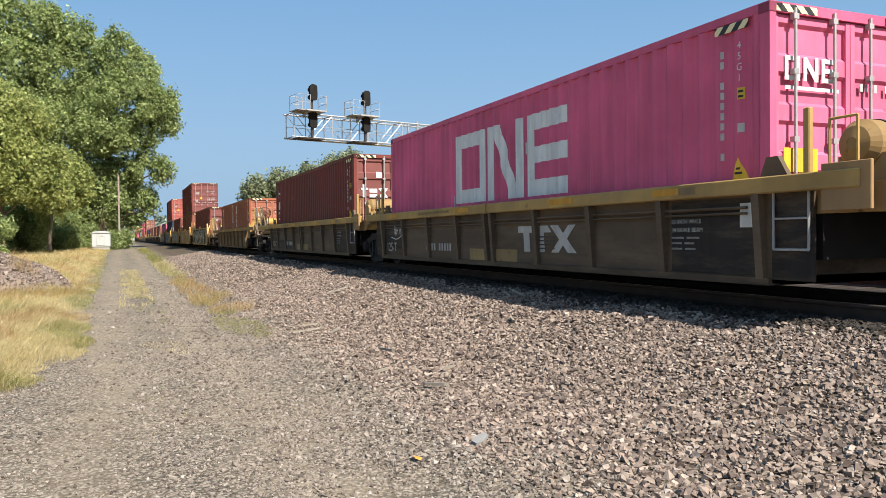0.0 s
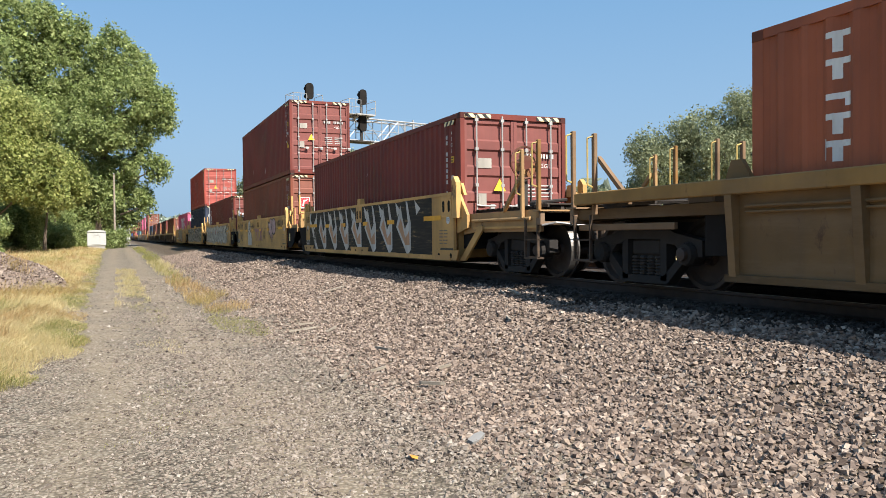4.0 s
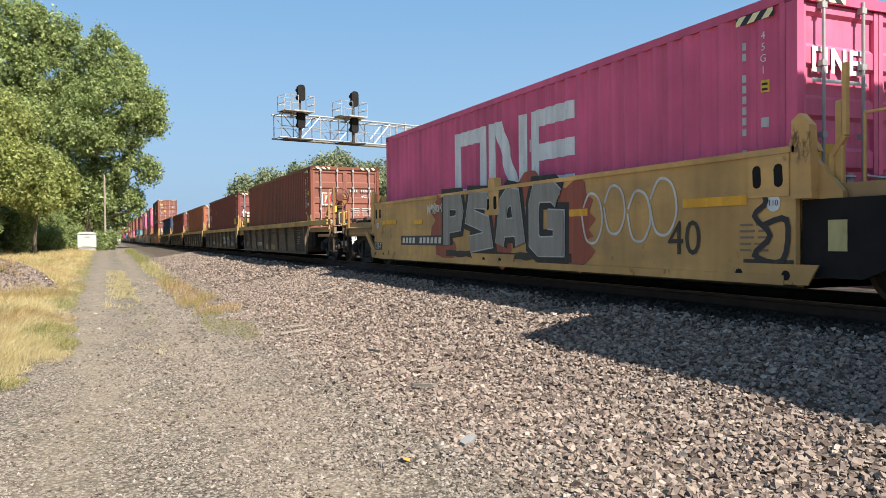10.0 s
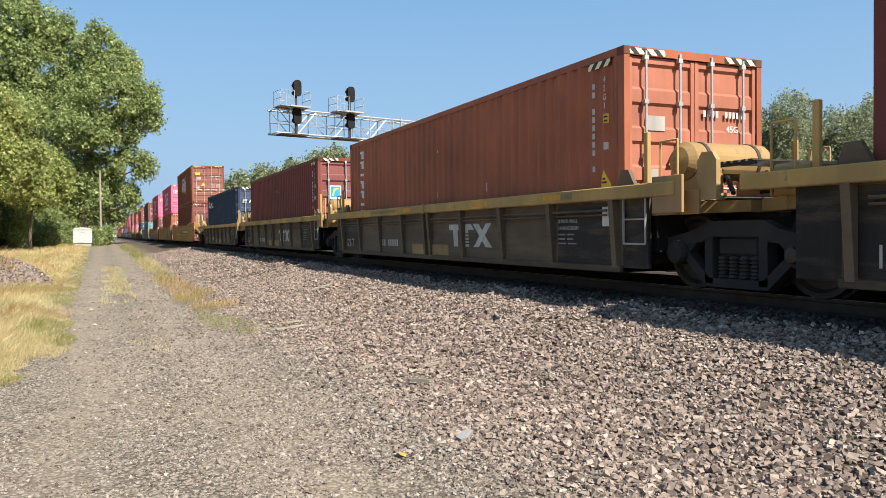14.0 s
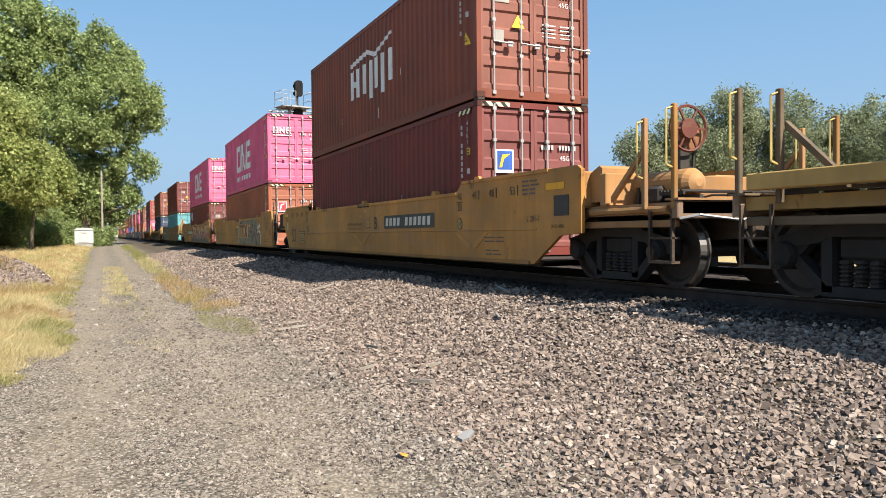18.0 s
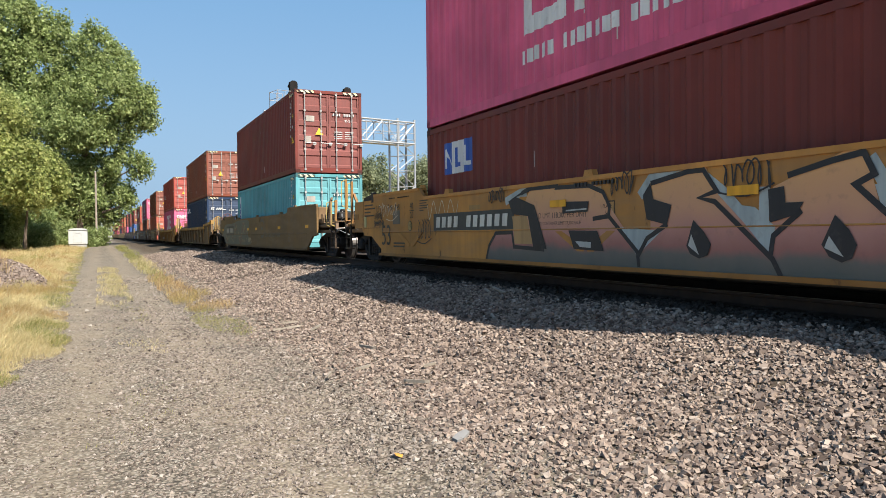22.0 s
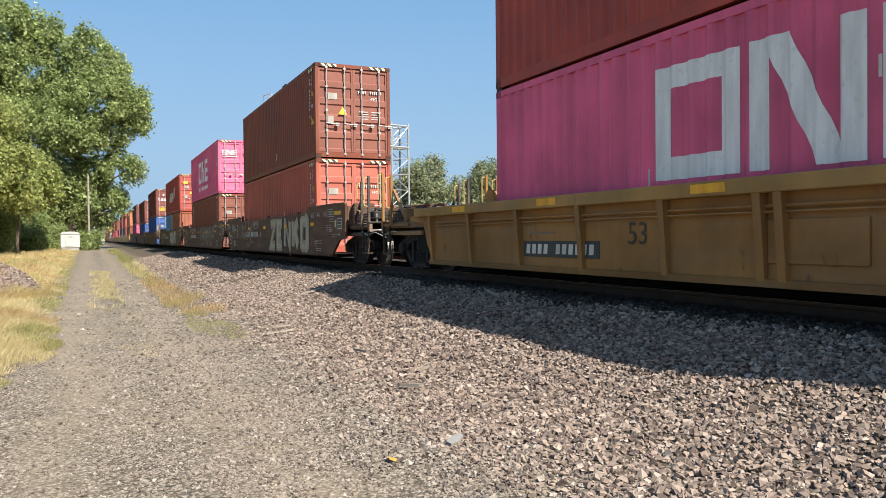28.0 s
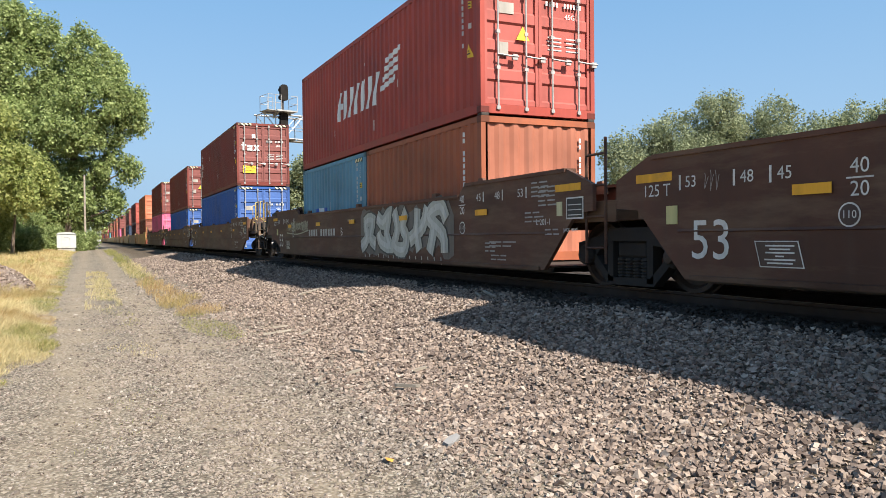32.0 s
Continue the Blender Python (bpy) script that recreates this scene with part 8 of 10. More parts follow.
def dress_boxed_tail(t, x, ink):
    """Notes, slotted covers, a seam and tags on the boxed trailing end."""
    for k, w in enumerate((0.62, 0.78, 0.44, 0.7)):
        part("stencil_bar", Build().box(x - 0.003, x, 9.48 - w, 9.48, 1.40 - k * 0.085, 1.435 - k * 0.085), DECAL, t, colour=ink)
    for k, w in enumerate((0.9, 0.66)):
        part("stencil_bar", Build().box(x - 0.003, x, 7.46 - w, 7.46, 0.49 - k * 0.07, 0.525 - k * 0.07), DECAL, t, colour=ink)
    for k, w in enumerate((0.42, 0.36, 0.44, 0.4, 0.2)):
        part("stencil_bar", Build().box(x - 0.003, x, 5.92 - w, 5.92, 1.38 - k * 0.05, 1.4 - k * 0.05), DECAL, t, colour=ink)
    for a, b in ((7.72, 7.36), (7.18, 6.49)):
        cover = part("slot_cover", Build().box(x - 0.012, x, b, a, 1.50, 1.53, 0.003), CAR_PAINT, t, colour=(0.2, 0.11, 0.04))
        for k in range(int((a - b) / 0.12)):
            part("slot", Build().box(x - 0.014, x - 0.011, a - 0.1 - k * 0.12, a - 0.03 - k * 0.12, 1.505, 1.525), BLACK, cover)
    part("grey_patch", Build().prism([(7.49, 0.93), (7.49, 1.17), (7.40, 1.235), (7.06, 1.235), (7.06, 0.93)], x - 0.004, x, "x"), DECAL, t, "grey repainted patch", colour=(0.13, 0.105, 0.08))
    part("seam", Build().box(x - 0.006, x, 9.55, 9.562, 0.68, 1.52), CAR_PAINT, t, colour=(0.2, 0.11, 0.04))
    part("seam", Build().box(x - 0.006, x, 8.3, 9.55, 0.855, 0.867), CAR_PAINT, t, colour=(0.2, 0.11, 0.04))
    scribble(t, 8.72, 1.06, 0.52, 0.17, x - 0.006, SOOT, 61, 0.017)
    scribble(t, 8.74, 0.89, 0.68, 0.14, x - 0.006, SOOT, 62, 0.017)
    scribble(t, 8.4, 1.12, 0.5, 0.3, x - 0.003, (0.62, 0.50, 0.34), 64, 0.018)
    scribble(t, 7.9, 1.1, 0.7, 0.3, x - 0.003, (0.62, 0.50, 0.34), 63, 0.014)


def dress_53(t, i, rng, dark_ink):
    x = -1.484
    ink = (0.035, 0.03, 0.025) if dark_ink else (0.60, 0.58, 0.54)
    for s in (-1, 1):
        brown_rear = s > 0 and (i == 15 or not dark_ink)
        row, zr, lim = (((8.39, 7.60, 7.14), 1.30, 6.36) if brown_rear else ((7.86, 7.13, 6.48), 1.38, 5.85))
        for word, y in zip(("53", "48", "45"), row):
            lettering(t, word, 0.18, (x - 0.004, s * y, zr), "side", ink)
            part("tick_bar", Build().box(x - 0.003, x, s * (y + 0.17) - 0.014, s * (y + 0.17) + 0.014, zr - 0.08, zr + 0.09), DECAL, t, colour=ink)
        lettering(t, "40", 0.19, (x - 0.004, s * lim, zr), "side", ink)
        lettering(t, "20", 0.19, (x - 0.004, s * lim, zr - 0.2), "side", ink)
        part("underline", Build().box(x - 0.003, x, s * lim - 0.13, s * lim + 0.13, zr - 0.105, zr - 0.09), DECAL, t, colour=ink)
        ys = s * lim + (0.1 if brown_rear else 0.0)
        part("round_sign", Build().rod((x - 0.003, ys, 0.88), (x, ys, 0.88), 0.11, 18), DECAL, t, "small round sign", colour=ink)
        part("round_face", Build().rod((x - 0.005, ys, 0.88), (x, ys, 0.88), 0.095, 18), DECAL, t, colour=(0.3, 0.2, 0.06) if dark_ink else (0.06, 0.035, 0.028))
        lettering(t, "110", 0.10, (x - 0.008, ys, 0.88), "side", ink)
    lettering(t, "53", 0.66 if dark_ink else 0.61, (x - 0.004, 7.93 if i == 15 else 7.75 if dark_ink else 8.1, 0.66 if dark_ink else 0.64), "side", ink)
    if i != 15:
        lettering(t, "125 T", 0.2, (x - 0.004, 8.95, 1.28 if dark_ink else 1.23), "side", ink)
    if i in (14, 15):
        stencil_block(t, -6.98, 1.22, x, ink, 5, 0.85, i)
        stencil_block(t, -7.0, 0.5, x, ink, 2, 1.3, i + 2)
        part("handhold", Build().box(x - 0.03, x, -7.75, -7.68, 0.66, 0.98, 0.008), CAR_PAINT, t, colour=OCHRE)
    else:
        stencil_block(t, -8.45, 1.5, x, ink, 4, 0.55, i)
        lettering(t, "L 201-1", 0.13, (x - 0.004, -8.51, 0.92), "side", ink)
        lettering(t, "JACK HERE", 0.07, (x - 0.004, -9.2, 0.8), "side", ink)
        stencil_block(t, -7.3, 0.62, x, ink, 2, 0.9, i + 2)
        part("data_panel", Build().box(x - 0.003, x, -9.5, -9.1, 0.95, 1.25), DECAL, t, "dark framed data panel", colour=ink)
        part("panel_face", Build().box(x - 0.005, x, -9.48, -9.12, 0.97, 1.23), DECAL, t, colour=(0.035, 0.032, 0.03))
        stencil_block(t, -7.2, 0.4, x, ink, 2, 0.6, i + 1)
    reflectors(t, x - 0.02 if i > 13 else x, {13: (), 14: (0.46, -3.05), 15: (0.7, -2.75, -6.3)}.get(i, (-6.6, -3.1, 0.35, 3.45, 6.83)), 1.13, 0.42)
    reflectors(t, x, () if i == 15 else (8.9,) if i == 14 else (-9.13, 8.9 if dark_ink else 9.0), 1.39, 0.5 if dark_ink else 0.62)
    if i == 15:
        dress_boxed_tail(t, x, ink)
    elif dark_ink:
        part("notice_frame", Build().box(x - 0.002, x, 6.2, 6.95, 0.42, 0.82), DECAL, t, colour=ink)
        part("notice_face", Build().box(x - 0.004, x, 6.22, 6.93, 0.44, 0.80), DECAL, t, colour=(0.3, 0.2, 0.06))
        for k in range(4):
            part("stencil_bar", Build().box(x - 0.006, x, 6.32, 6.84, 0.5 + k * 0.075, 0.517 + k * 0.075), DECAL, t, colour=ink)
    else:
        part("notice_frame", Build().prism([(7.51, 0.65), (6.99, 0.65), (6.92, 0.39), (7.44, 0.39)], x - 0.002, x, "x"), DECAL, t, colour=ink)
        part("notice_face", Build().prism([(7.495, 0.64), (7.0, 0.64), (6.935, 0.40), (7.43, 0.40)], x - 0.004, x, "x"), DECAL, t, colour=(0.07, 0.04, 0.03))
        for k, w in enumerate((0.15, 0.18, 0.05, 0.17, 0.12, 0.17)):
            part("stencil_bar", Build().box(x - 0.006, x, 7.2 - w, 7.2 + w, 0.425 + k * 0.034, 0.440 + k * 0.034), DECAL, t, colour=ink)
    part("paper_card", Build().box(x - 0.006, x, *((9.34, 9.5) if i == 15 else (8.6, 8.78)), 0.88 if dark_ink else 0.84, 1.14 if dark_ink else 1.05), DECAL, t, "pale route card", colour=(0.5, 0.45, 0.2))
    if not dark_ink:
        for y, z, n, w in ((-8.62, 1.42, 5, 0.5), (-8.3, 1.06, 3, 0.62), (-8.75, 0.8, 2, 0.4), (-6.9, 0.6, 3, 0.4)):
            stencil_block(t, y, z, x - 0.001, ink, n, w, i + int(10 * z))
        part("sticker", Build().box(x - 0.005, x, -9.0, -8.86, 1.0, 1.2), DECAL, t, "small pale sticker", colour=(0.52, 0.48, 0.28))
        for k in range(3):
            part("stencil_bar", Build().box(x - 0.007, x, -9.46, -9.14, 1.0 + k * 0.07, 1.012 + k * 0.07), DECAL, t, colour=ink)
        return
    lettering(t, "LD LMT 118,300 PER UNIT", 0.115, (x - 0.004, 0.66, 0.96), "side", ink)
    lettering(t, "20 FT CONTAINER LIMIT 57,500 EACH", 0.07, (x - 0.004, 0.73, 0.845), "side", ink)
    part("plate_frame", Build().box(x - 0.002, x, -0.60, -0.30, 0.86, 1.12), DECAL, t, colour=ink)
    part("plate_face", Build().box(x - 0.003, x, -0.585, -0.315, 0.875, 1.105), DECAL, t, colour=(0.40, 0.22, 0.07) if dark_ink else (0.10, 0.05, 0.035))
    lettering(t, "PLATE", 0.07, (x - 0.006, -0.45, 1.05), "side", ink)
    lettering(t, "H", 0.12, (x - 0.006, -0.45, 0.95), "side", ink)
    for y in (3.4, 0.15):
        part("old_patch", Build().box(x - 0.002, x, y - 0.22, y + 0.22, 1.13, 1.21), DECAL, t, colour=(0.30, 0.17, 0.05) if dark_ink else (0.12, 0.065, 0.045))


def dress_olive(t):
    """A grimy car: a raised plate, a ring-shaped mark and reflectors."""
    x = -1.484
    part("raised_plate", Build().prism([(1.55, 1.45), (-1.0, 1.45), (-0.7, 1.22), (1.3, 1.22)], x - 0.012, x + 0.01, "x"), CAR_PAINT, t, colour=tuple(v * 1.1 for v in OLIVE))
    strokes(t, [[(-1.0, 1.32), (-1.5, 1.32), (-1.72, 1.2), (-1.72, 0.8), (-1.5, 0.66), (-1.1, 0.66)]], 0.12, x - 0.001, (0.075, 0.06, 0.045), "house_mark", "dark ring-shaped house mark")
    part("house_mark", Build().box(x - 0.003, x, -1.45, -1.1, 0.92, 1.05), DECAL, t, colour=(0.10, 0.08, 0.05))
    a = -1.95
    for n in (7, 4, 5):
        for k in range(n):
            part("name_bar", Build().box(x - 0.003, x, a - 0.1, a, 0.64, 0.80 if k else 0.84), DECAL, t, colour=(0.10, 0.075, 0.045))
            a -= 0.155
        a -= 0.13
    scribble(t, 2.0, 0.42, 0.9, 0.2, x, (0.45, 0.38, 0.24), 161, 0.02)
    reflectors(t, x, (-8.6, -4.5, 0.0, 1.9), 0.98, 0.42)
    reflectors(t, x, (9.35,), 1.0, 0.45)
    for word, y in (("45", -6.55), ("40", -5.85)):
        lettering(t, word, 0.2, (x - 0.004, y, 1.2), "side", (0.09, 0.06, 0.03))
    lettering(t, "53", 0.4, (x - 0.004, -6.1, 0.6), "side", (0.10, 0.07, 0.04))


def number_panel(t, y, x=-1.484, z=0.9, w=3.0, h=0.3):
    """A dark panel with a bar for each letter and figure."""
    part("number_panel", Build().box(x - 0.003, x, y - w / 2, y + w / 2, z - h / 2, z + h / 2), DECAL, t, "dark number panel", colour=(0.04, 0.044, 0.04))
    step = w * 0.92 / 11
    for k in range(11):
        if k != 4:
            a = y + w * 0.46 - k * step
            part("number_bar", Build().prism([(a, z - h * 0.3), (a - step * 0.62, z - h * 0.3), (a - step * 0.72, z + h * 0.3), (a - step * 0.1, z + h * 0.3)], x - 0.006, x, "x"), DECAL, t, colour=(0.6, 0.58, 0.5))


CHALK, SOOT = (0.66, 0.66, 0.64), (0.02, 0.02, 0.022)


def paint_first_yellow(t, x):
    """White blades with tan hearts on a streaked dark ground."""
    rng = random.Random(5)
    sheet(t, ragged(5.75, -5.2, 0.27, 1.53, rng, 0.04), x, None, material=STREAK)
    white, tan = [], []
    white.append([(5.85, 1.27), (5.6, 1.5), (5.5, 1.5), (5.62, 1.28), (5.25, 1.02), (4.62, 0.3), (4.95, 0.3), (5.45, 0.95)])
    white.append([(4.68, 1.5), (4.76, 1.1), (5.15, 0.92), (5.2, 1.1), (4.9, 1.3)])
    for y, k in ((4.2, 1), (2.95, -1), (1.7, 1), (0.45, -1), (-0.8, 1), (-2.05, -1), (-3.3, 1)):
        white.append([(y, 1.42), (y + 0.3, 0.92), (y - 0.42, 0.27), (y - 0.66, 0.4), (y - 0.66, 1.0), (y - 0.45, 1.48), (y - 0.34, 1.5), (y - 0.48, 1.02), (y - 0.28, 0.86), (y - 0.14, 1.1)])
        white.append([(y - 0.9, 1.5), (y - 1.02, 1.16), (y - 1.25, 1.3)])
        tan.append([(y - 0.02, 1.12), (y + 0.17, 0.92), (y - 0.3, 0.5), (y - 0.58, 0.5), (y - 0.56, 0.82), (y - 0.3, 0.66)])
    for p in white:
        sheet(t, p, x - 0.003, (0.50, 0.49, 0.46), "blade_paint", "white sprayed blade")
    for p in tan:
        sheet(t, p, x - 0.005, (0.44, 0.24, 0.13), "heart_paint", "tan sprayed heart")
    for y, z in ((4.05, 0.9), (3.75, 0.68), (6.05, 0.95), (5.95, 1.45), (5.8, 1.35), (6.1, 1.2), (4.95, 0.34), (2.8, 0.9), (2.5, 0.68)):
        sheet(t, star(y, z, 0.085), x - 0.0075, SOOT, "star_paint", "small dark sprayed star")
    for word, y, z in (("CUA", 5.55, 0.96), ("2016", 5.52, 0.76)):
        lettering(t, word, 0.2, (x - 0.009, y, z), "side", (0.05, 0.04, 0.03))


def paint_second_yellow(t, x):
    """A pale one-eyed figure, a purple block mark, a pink bubble piece and black scribbles."""
    sheet(t, smooth_line([(2.95, 0.3), (3.0, 0.85), (2.75, 1.0), (2.25, 1.0), (1.9, 0.85), (1.85, 0.3)], 4), x, (0.46, 0.44, 0.40), "figure_paint", "white sprayed figure")
    head = [(2.5 + 0.33 * math.cos(a * math.pi / 10), 1.2 + 0.34 * math.sin(a * math.pi / 10)) for a in range(20)]
    sheet(t, head, x - 0.002, (0.50, 0.49, 0.45), "figure_paint", "white sprayed figure")
    strokes(t, [head + head[:1], smooth_line([(2.95, 0.3), (3.0, 0.85), (2.75, 1.0)], 4), smooth_line([(2.25, 1.0), (1.9, 0.85), (1.85, 0.3)], 4)], 0.035, x - 0.004, SOOT, "outline_paint", "dark sprayed outline")
    sheet(t, [(2.5 + 0.1 * math.cos(a * math.pi / 8), 1.2 + 0.17 * math.sin(a * math.pi / 8)) for a in range(16)], x - 0.006, SOOT, "eye_paint", "dark sprayed eye")
    sheet(t, [(2.5 + 0.045 * math.cos(a * math.pi / 6), 1.2 + 0.11 * math.sin(a * math.pi / 6)) for a in range(12)], x - 0.008, (0.4, 0.38, 0.33), "eye_paint")
    three_block_mark(t, 0.92, -1.14, 0.55, 1.12, x, (0.30, 0.13, 0.13), "faded purple block of a house mark")
    m = smooth_line([(-2.55, 1.4), (-2.9, 1.3), (-3.15, 1.5), (-3.5, 1.42), (-3.42, 1.1), (-3.6, 0.82), (-3.5, 0.55), (-3.4, 0.55), (-3.3, 0.85), (-3.12, 0.68), (-3.0, 0.9), (-2.85, 0.8), (-2.75, 0.9), (-2.7, 1.15), (-2.55, 1.4)], 4)
    o = [(-3.9 + 0.42 * math.cos(a * math.pi / 12), 1.16 + 0.34 * math.sin(a * math.pi / 12)) for a in range(24)]
    for k, p in enumerate((m[:-1], o)):
        sheet(t, p, x - 0.004 * k, (0.42, 0.27, 0.28), "bubble_paint", "pink sprayed bubble letter")
        strokes(t, [p + p[:1]], 0.055, x - 0.004 * k - 0.002, SOOT, "bubble_outline", "black sprayed outline")
    strokes(t, [[(-2.85, 1.1), (-2.95, 1.3), (-3.05, 1.12)], [(-3.2, 1.05), (-3.3, 1.28), (-3.4, 1.1)], [(-3.75, 1.1), (-3.9, 1.35), (-4.05, 1.08)], [(-3.7, 1.35), (-3.85, 1.45)]], 0.03, x - 0.009, (0.55, 0.52, 0.50), "accent_paint", "pale sprayed accents")
    lettering(t, "LD LMT 113,200 PER UNIT", 0.1, (x - 0.003, -2.2, 1.09), "side", (0.05, 0.04, 0.02))
    for y, z, w, h, seed in ((-4.5, 1.12, 1.1, 0.3, 9), (4.1, 1.1, 0.8, 0.3, 10), (1.85, 1.08, 0.9, 0.36, 11), (-1.3, 0.62, 0.6, 0.4, 12), (5.55, 1.16, 0.95, 0.3, 71)):
        scribble(t, y, z, w, h, x, SOOT, seed, 0.026)


def paint_pale_piece(t, x):
    """Pale grey interlocked letters with thin black outlines, over most of the side."""
    rng = random.Random(15)
    sheet(t, ragged(6.0, -4.6, 0.42, 1.50, rng, 0.16), x, (0.36, 0.355, 0.31))
    sheet(t, ragged(5.6, -5.2, 0.28, 0.75, rng, 0.4), x - 0.0015, (0.29, 0.28, 0.245))
    lines = [smooth_line(p, 3) if k % 3 else p for k, p in enumerate(word_lines("150421304521", 6.0, -4.9, 0.34, 1.5, 0.2, -0.3, 0.12, 0.08, rng))]
    sprayed_word(t, lines, x - 0.003, ((0.27, (0.035, 0.035, 0.035), "outline_paint", "thin black sprayed outline"), (0.215, (0.43, 0.43, 0.395), "fill_paint", "pale grey sprayed fill"), (0.08, (0.52, 0.52, 0.48), "fill_paint", "paler sprayed fill")))
    strokes(t, [smooth_line([(-3.0, 0.5), (-4.2, 0.85), (-5.0, 1.1), (-6.2, 1.48)], 4), smooth_line([(-3.4, 0.42), (-4.6, 0.7), (-5.6, 1.1), (-6.3, 1.36)], 4)], 0.14, x - 0.001, (0.36, 0.36, 0.33), "arrow_paint", "pale sprayed arrow")
    for p in ([(-4.35, 1.02), (-4.95, 1.36), (-5.05, 1.18), (-4.6, 0.98)], [(-5.2, 0.45), (-5.4, 0.32), (-5.3, 0.75)], [(0.2, 0.5), (0.05, 0.5), (0.08, 0.75)], [(-1.2, 0.55), (-1.32, 0.75), (-1.4, 0.55)]):
        sheet(t, p, x - 0.018, SOOT, "accent_paint", "black sprayed accent")
    sheet(t, blob(0.6, 1.08, 0.25, 0.12, rng, 12, 0.15), x - 0.019, (0.42, 0.22, 0.19), "accent_paint", "rose sprayed accent")
    scribble(t, -4.95, 1.36, 0.7, 0.14, x - 0.012, SOOT, 16, 0.025)


def paint_black_piece(t, x):
    """Wild angular letters: black with white edges over grey, and a green patch by the leading end."""
    rng = random.Random(17)
    sheet(t, ragged(6.1, -4.9, 0.31, 1.50, rng, 0.07), x, None, "backing_paint", "sprayed black and grey ground", GREY_FADE)
    lines = word_lines("13501425310", 6.05, -4.7, 0.33, 1.5, 0.16, -0.3, 0.15, 0.08, rng)
    lines += [[(5.4, 0.4), (4.6, 0.62), (5.0, 0.78), (4.2, 1.02)], [(3.6, 1.45), (3.1, 1.1), (2.9, 1.3), (2.4, 0.5)], [(1.4, 0.36), (1.0, 0.8), (0.6, 0.5), (0.3, 1.4)], [(-0.6, 0.4), (-1.1, 0.95), (-1.5, 0.7), (-2.0, 1.42)],
              [(-2.4, 0.38), (-2.9, 0.9), (-3.4, 0.6), (-3.6, 1.2)], [(-3.9, 1.45), (-4.3, 0.6), (-4.75, 0.9)]]
    sprayed_word(t, lines, x - 0.003, ((0.285, (0.60, 0.60, 0.56), "outline_paint", "white sprayed edge"), (0.165, (0.014, 0.014, 0.015), "fill_paint", "black sprayed fill")))
    strokes(t, [[(p[0] + 0.16, p[1] - 0.12) for p in q[:2]] for q in lines[::2]], 0.05, x - 0.013, (0.42, 0.42, 0.41), "accent_paint", "grey sprayed accent")
    sheet(t, ragged(-4.75, -5.62, 0.4, 1.46, rng, 0.16, 12), x - 0.002, (0.085, 0.20, 0.17), "green_paint", "turquoise sprayed patch")
    for k, ink in enumerate(((0.02, 0.075, 0.07), (0.44, 0.50, 0.46), (0.02, 0.06, 0.06), (0.40, 0.46, 0.42), (0.03, 0.10, 0.09))):
        scribble(t, -4.8, 0.45 + 0.19 * k, 0.78, 0.2, x - 0.005 - 0.002 * k, ink, 70 + k, 0.022)


def paint_red_piece(t, x):
    """Silver letters with black surrounds on rust-red splashes."""
    r7 = random.Random(70)
    for k, (cy, cz) in enumerate(((2.15, 1.2), (2.2, 0.8), (2.0, 0.5), (-0.15, 1.25), (-0.12, 0.85), (-0.2, 0.5), (-2.5, 1.2), (-2.55, 0.8), (-2.5, 0.5), (-1.3, 1.4))):
        sheet(t, blob(cy, cz, 0.42, 0.3, r7, 16, 0.3), x - 0.0003 * k, (0.30, 0.07, 0.04), "splash_paint", "rust-red sprayed splash")
    lines = word_lines("PSAG", 2.2, -2.35, 0.42, 1.53, 0.30, 0.12, 0.0, 0.02, r7)
    sheet(t, ragged(1.95, -2.45, 0.33, 0.47, r7, 0.2), x - 0.0035, SOOT)
    sprayed_word(t, lines, x - 0.004, ((0.52, (0.014, 0.014, 0.015), "outline_paint", "black sprayed surround"), (0.32, (0.44, 0.44, 0.42), "edge_paint", "white sprayed edge"), (0.275, (0.25, 0.235, 0.20), "fill_paint", "silver sprayed fill")))
    strokes(t, [[(p[0] - 0.06, p[1] + 0.05) for p in q[:3]] for q in lines], 0.05, x - 0.017, (0.34, 0.33, 0.30), "accent_paint", "pale sprayed shine")
    for k, (cy, r) in enumerate(((-2.95, 0.30), (-3.45, 0.28), (-3.95, 0.28), (-4.4, 0.30))):
        strokes(t, [smooth_line([(cy + r * 0.8 * math.cos(q), 0.95 + 0.1 * (k % 2) + r * 1.15 * math.sin(q)) for q in (0.3, 1.3, 2.3, 3.3, 4.3, 5.3, 6.4)], 5)], 0.035, x - 0.002, (0.55, 0.53, 0.48), "bubble_outline", "white sprayed bubble outline")
    scribble(t, 2.9, 1.2, 0.8, 0.18, x, (0.6, 0.58, 0.5), 22, 0.022)
    strokes(t, [smooth_line([(-5.75, 1.3), (-5.95, 1.05), (-5.8, 0.9), (-6.0, 0.7), (-5.8, 0.5), (-6.15, 0.45), (-6.2, 0.85), (-5.9, 0.8)], 4)], 0.06, x - 0.006, SOOT, "scribble", "thick black sprayed scribble")
    number_panel(t, 3.22, z=0.65, w=2.4, h=0.2)


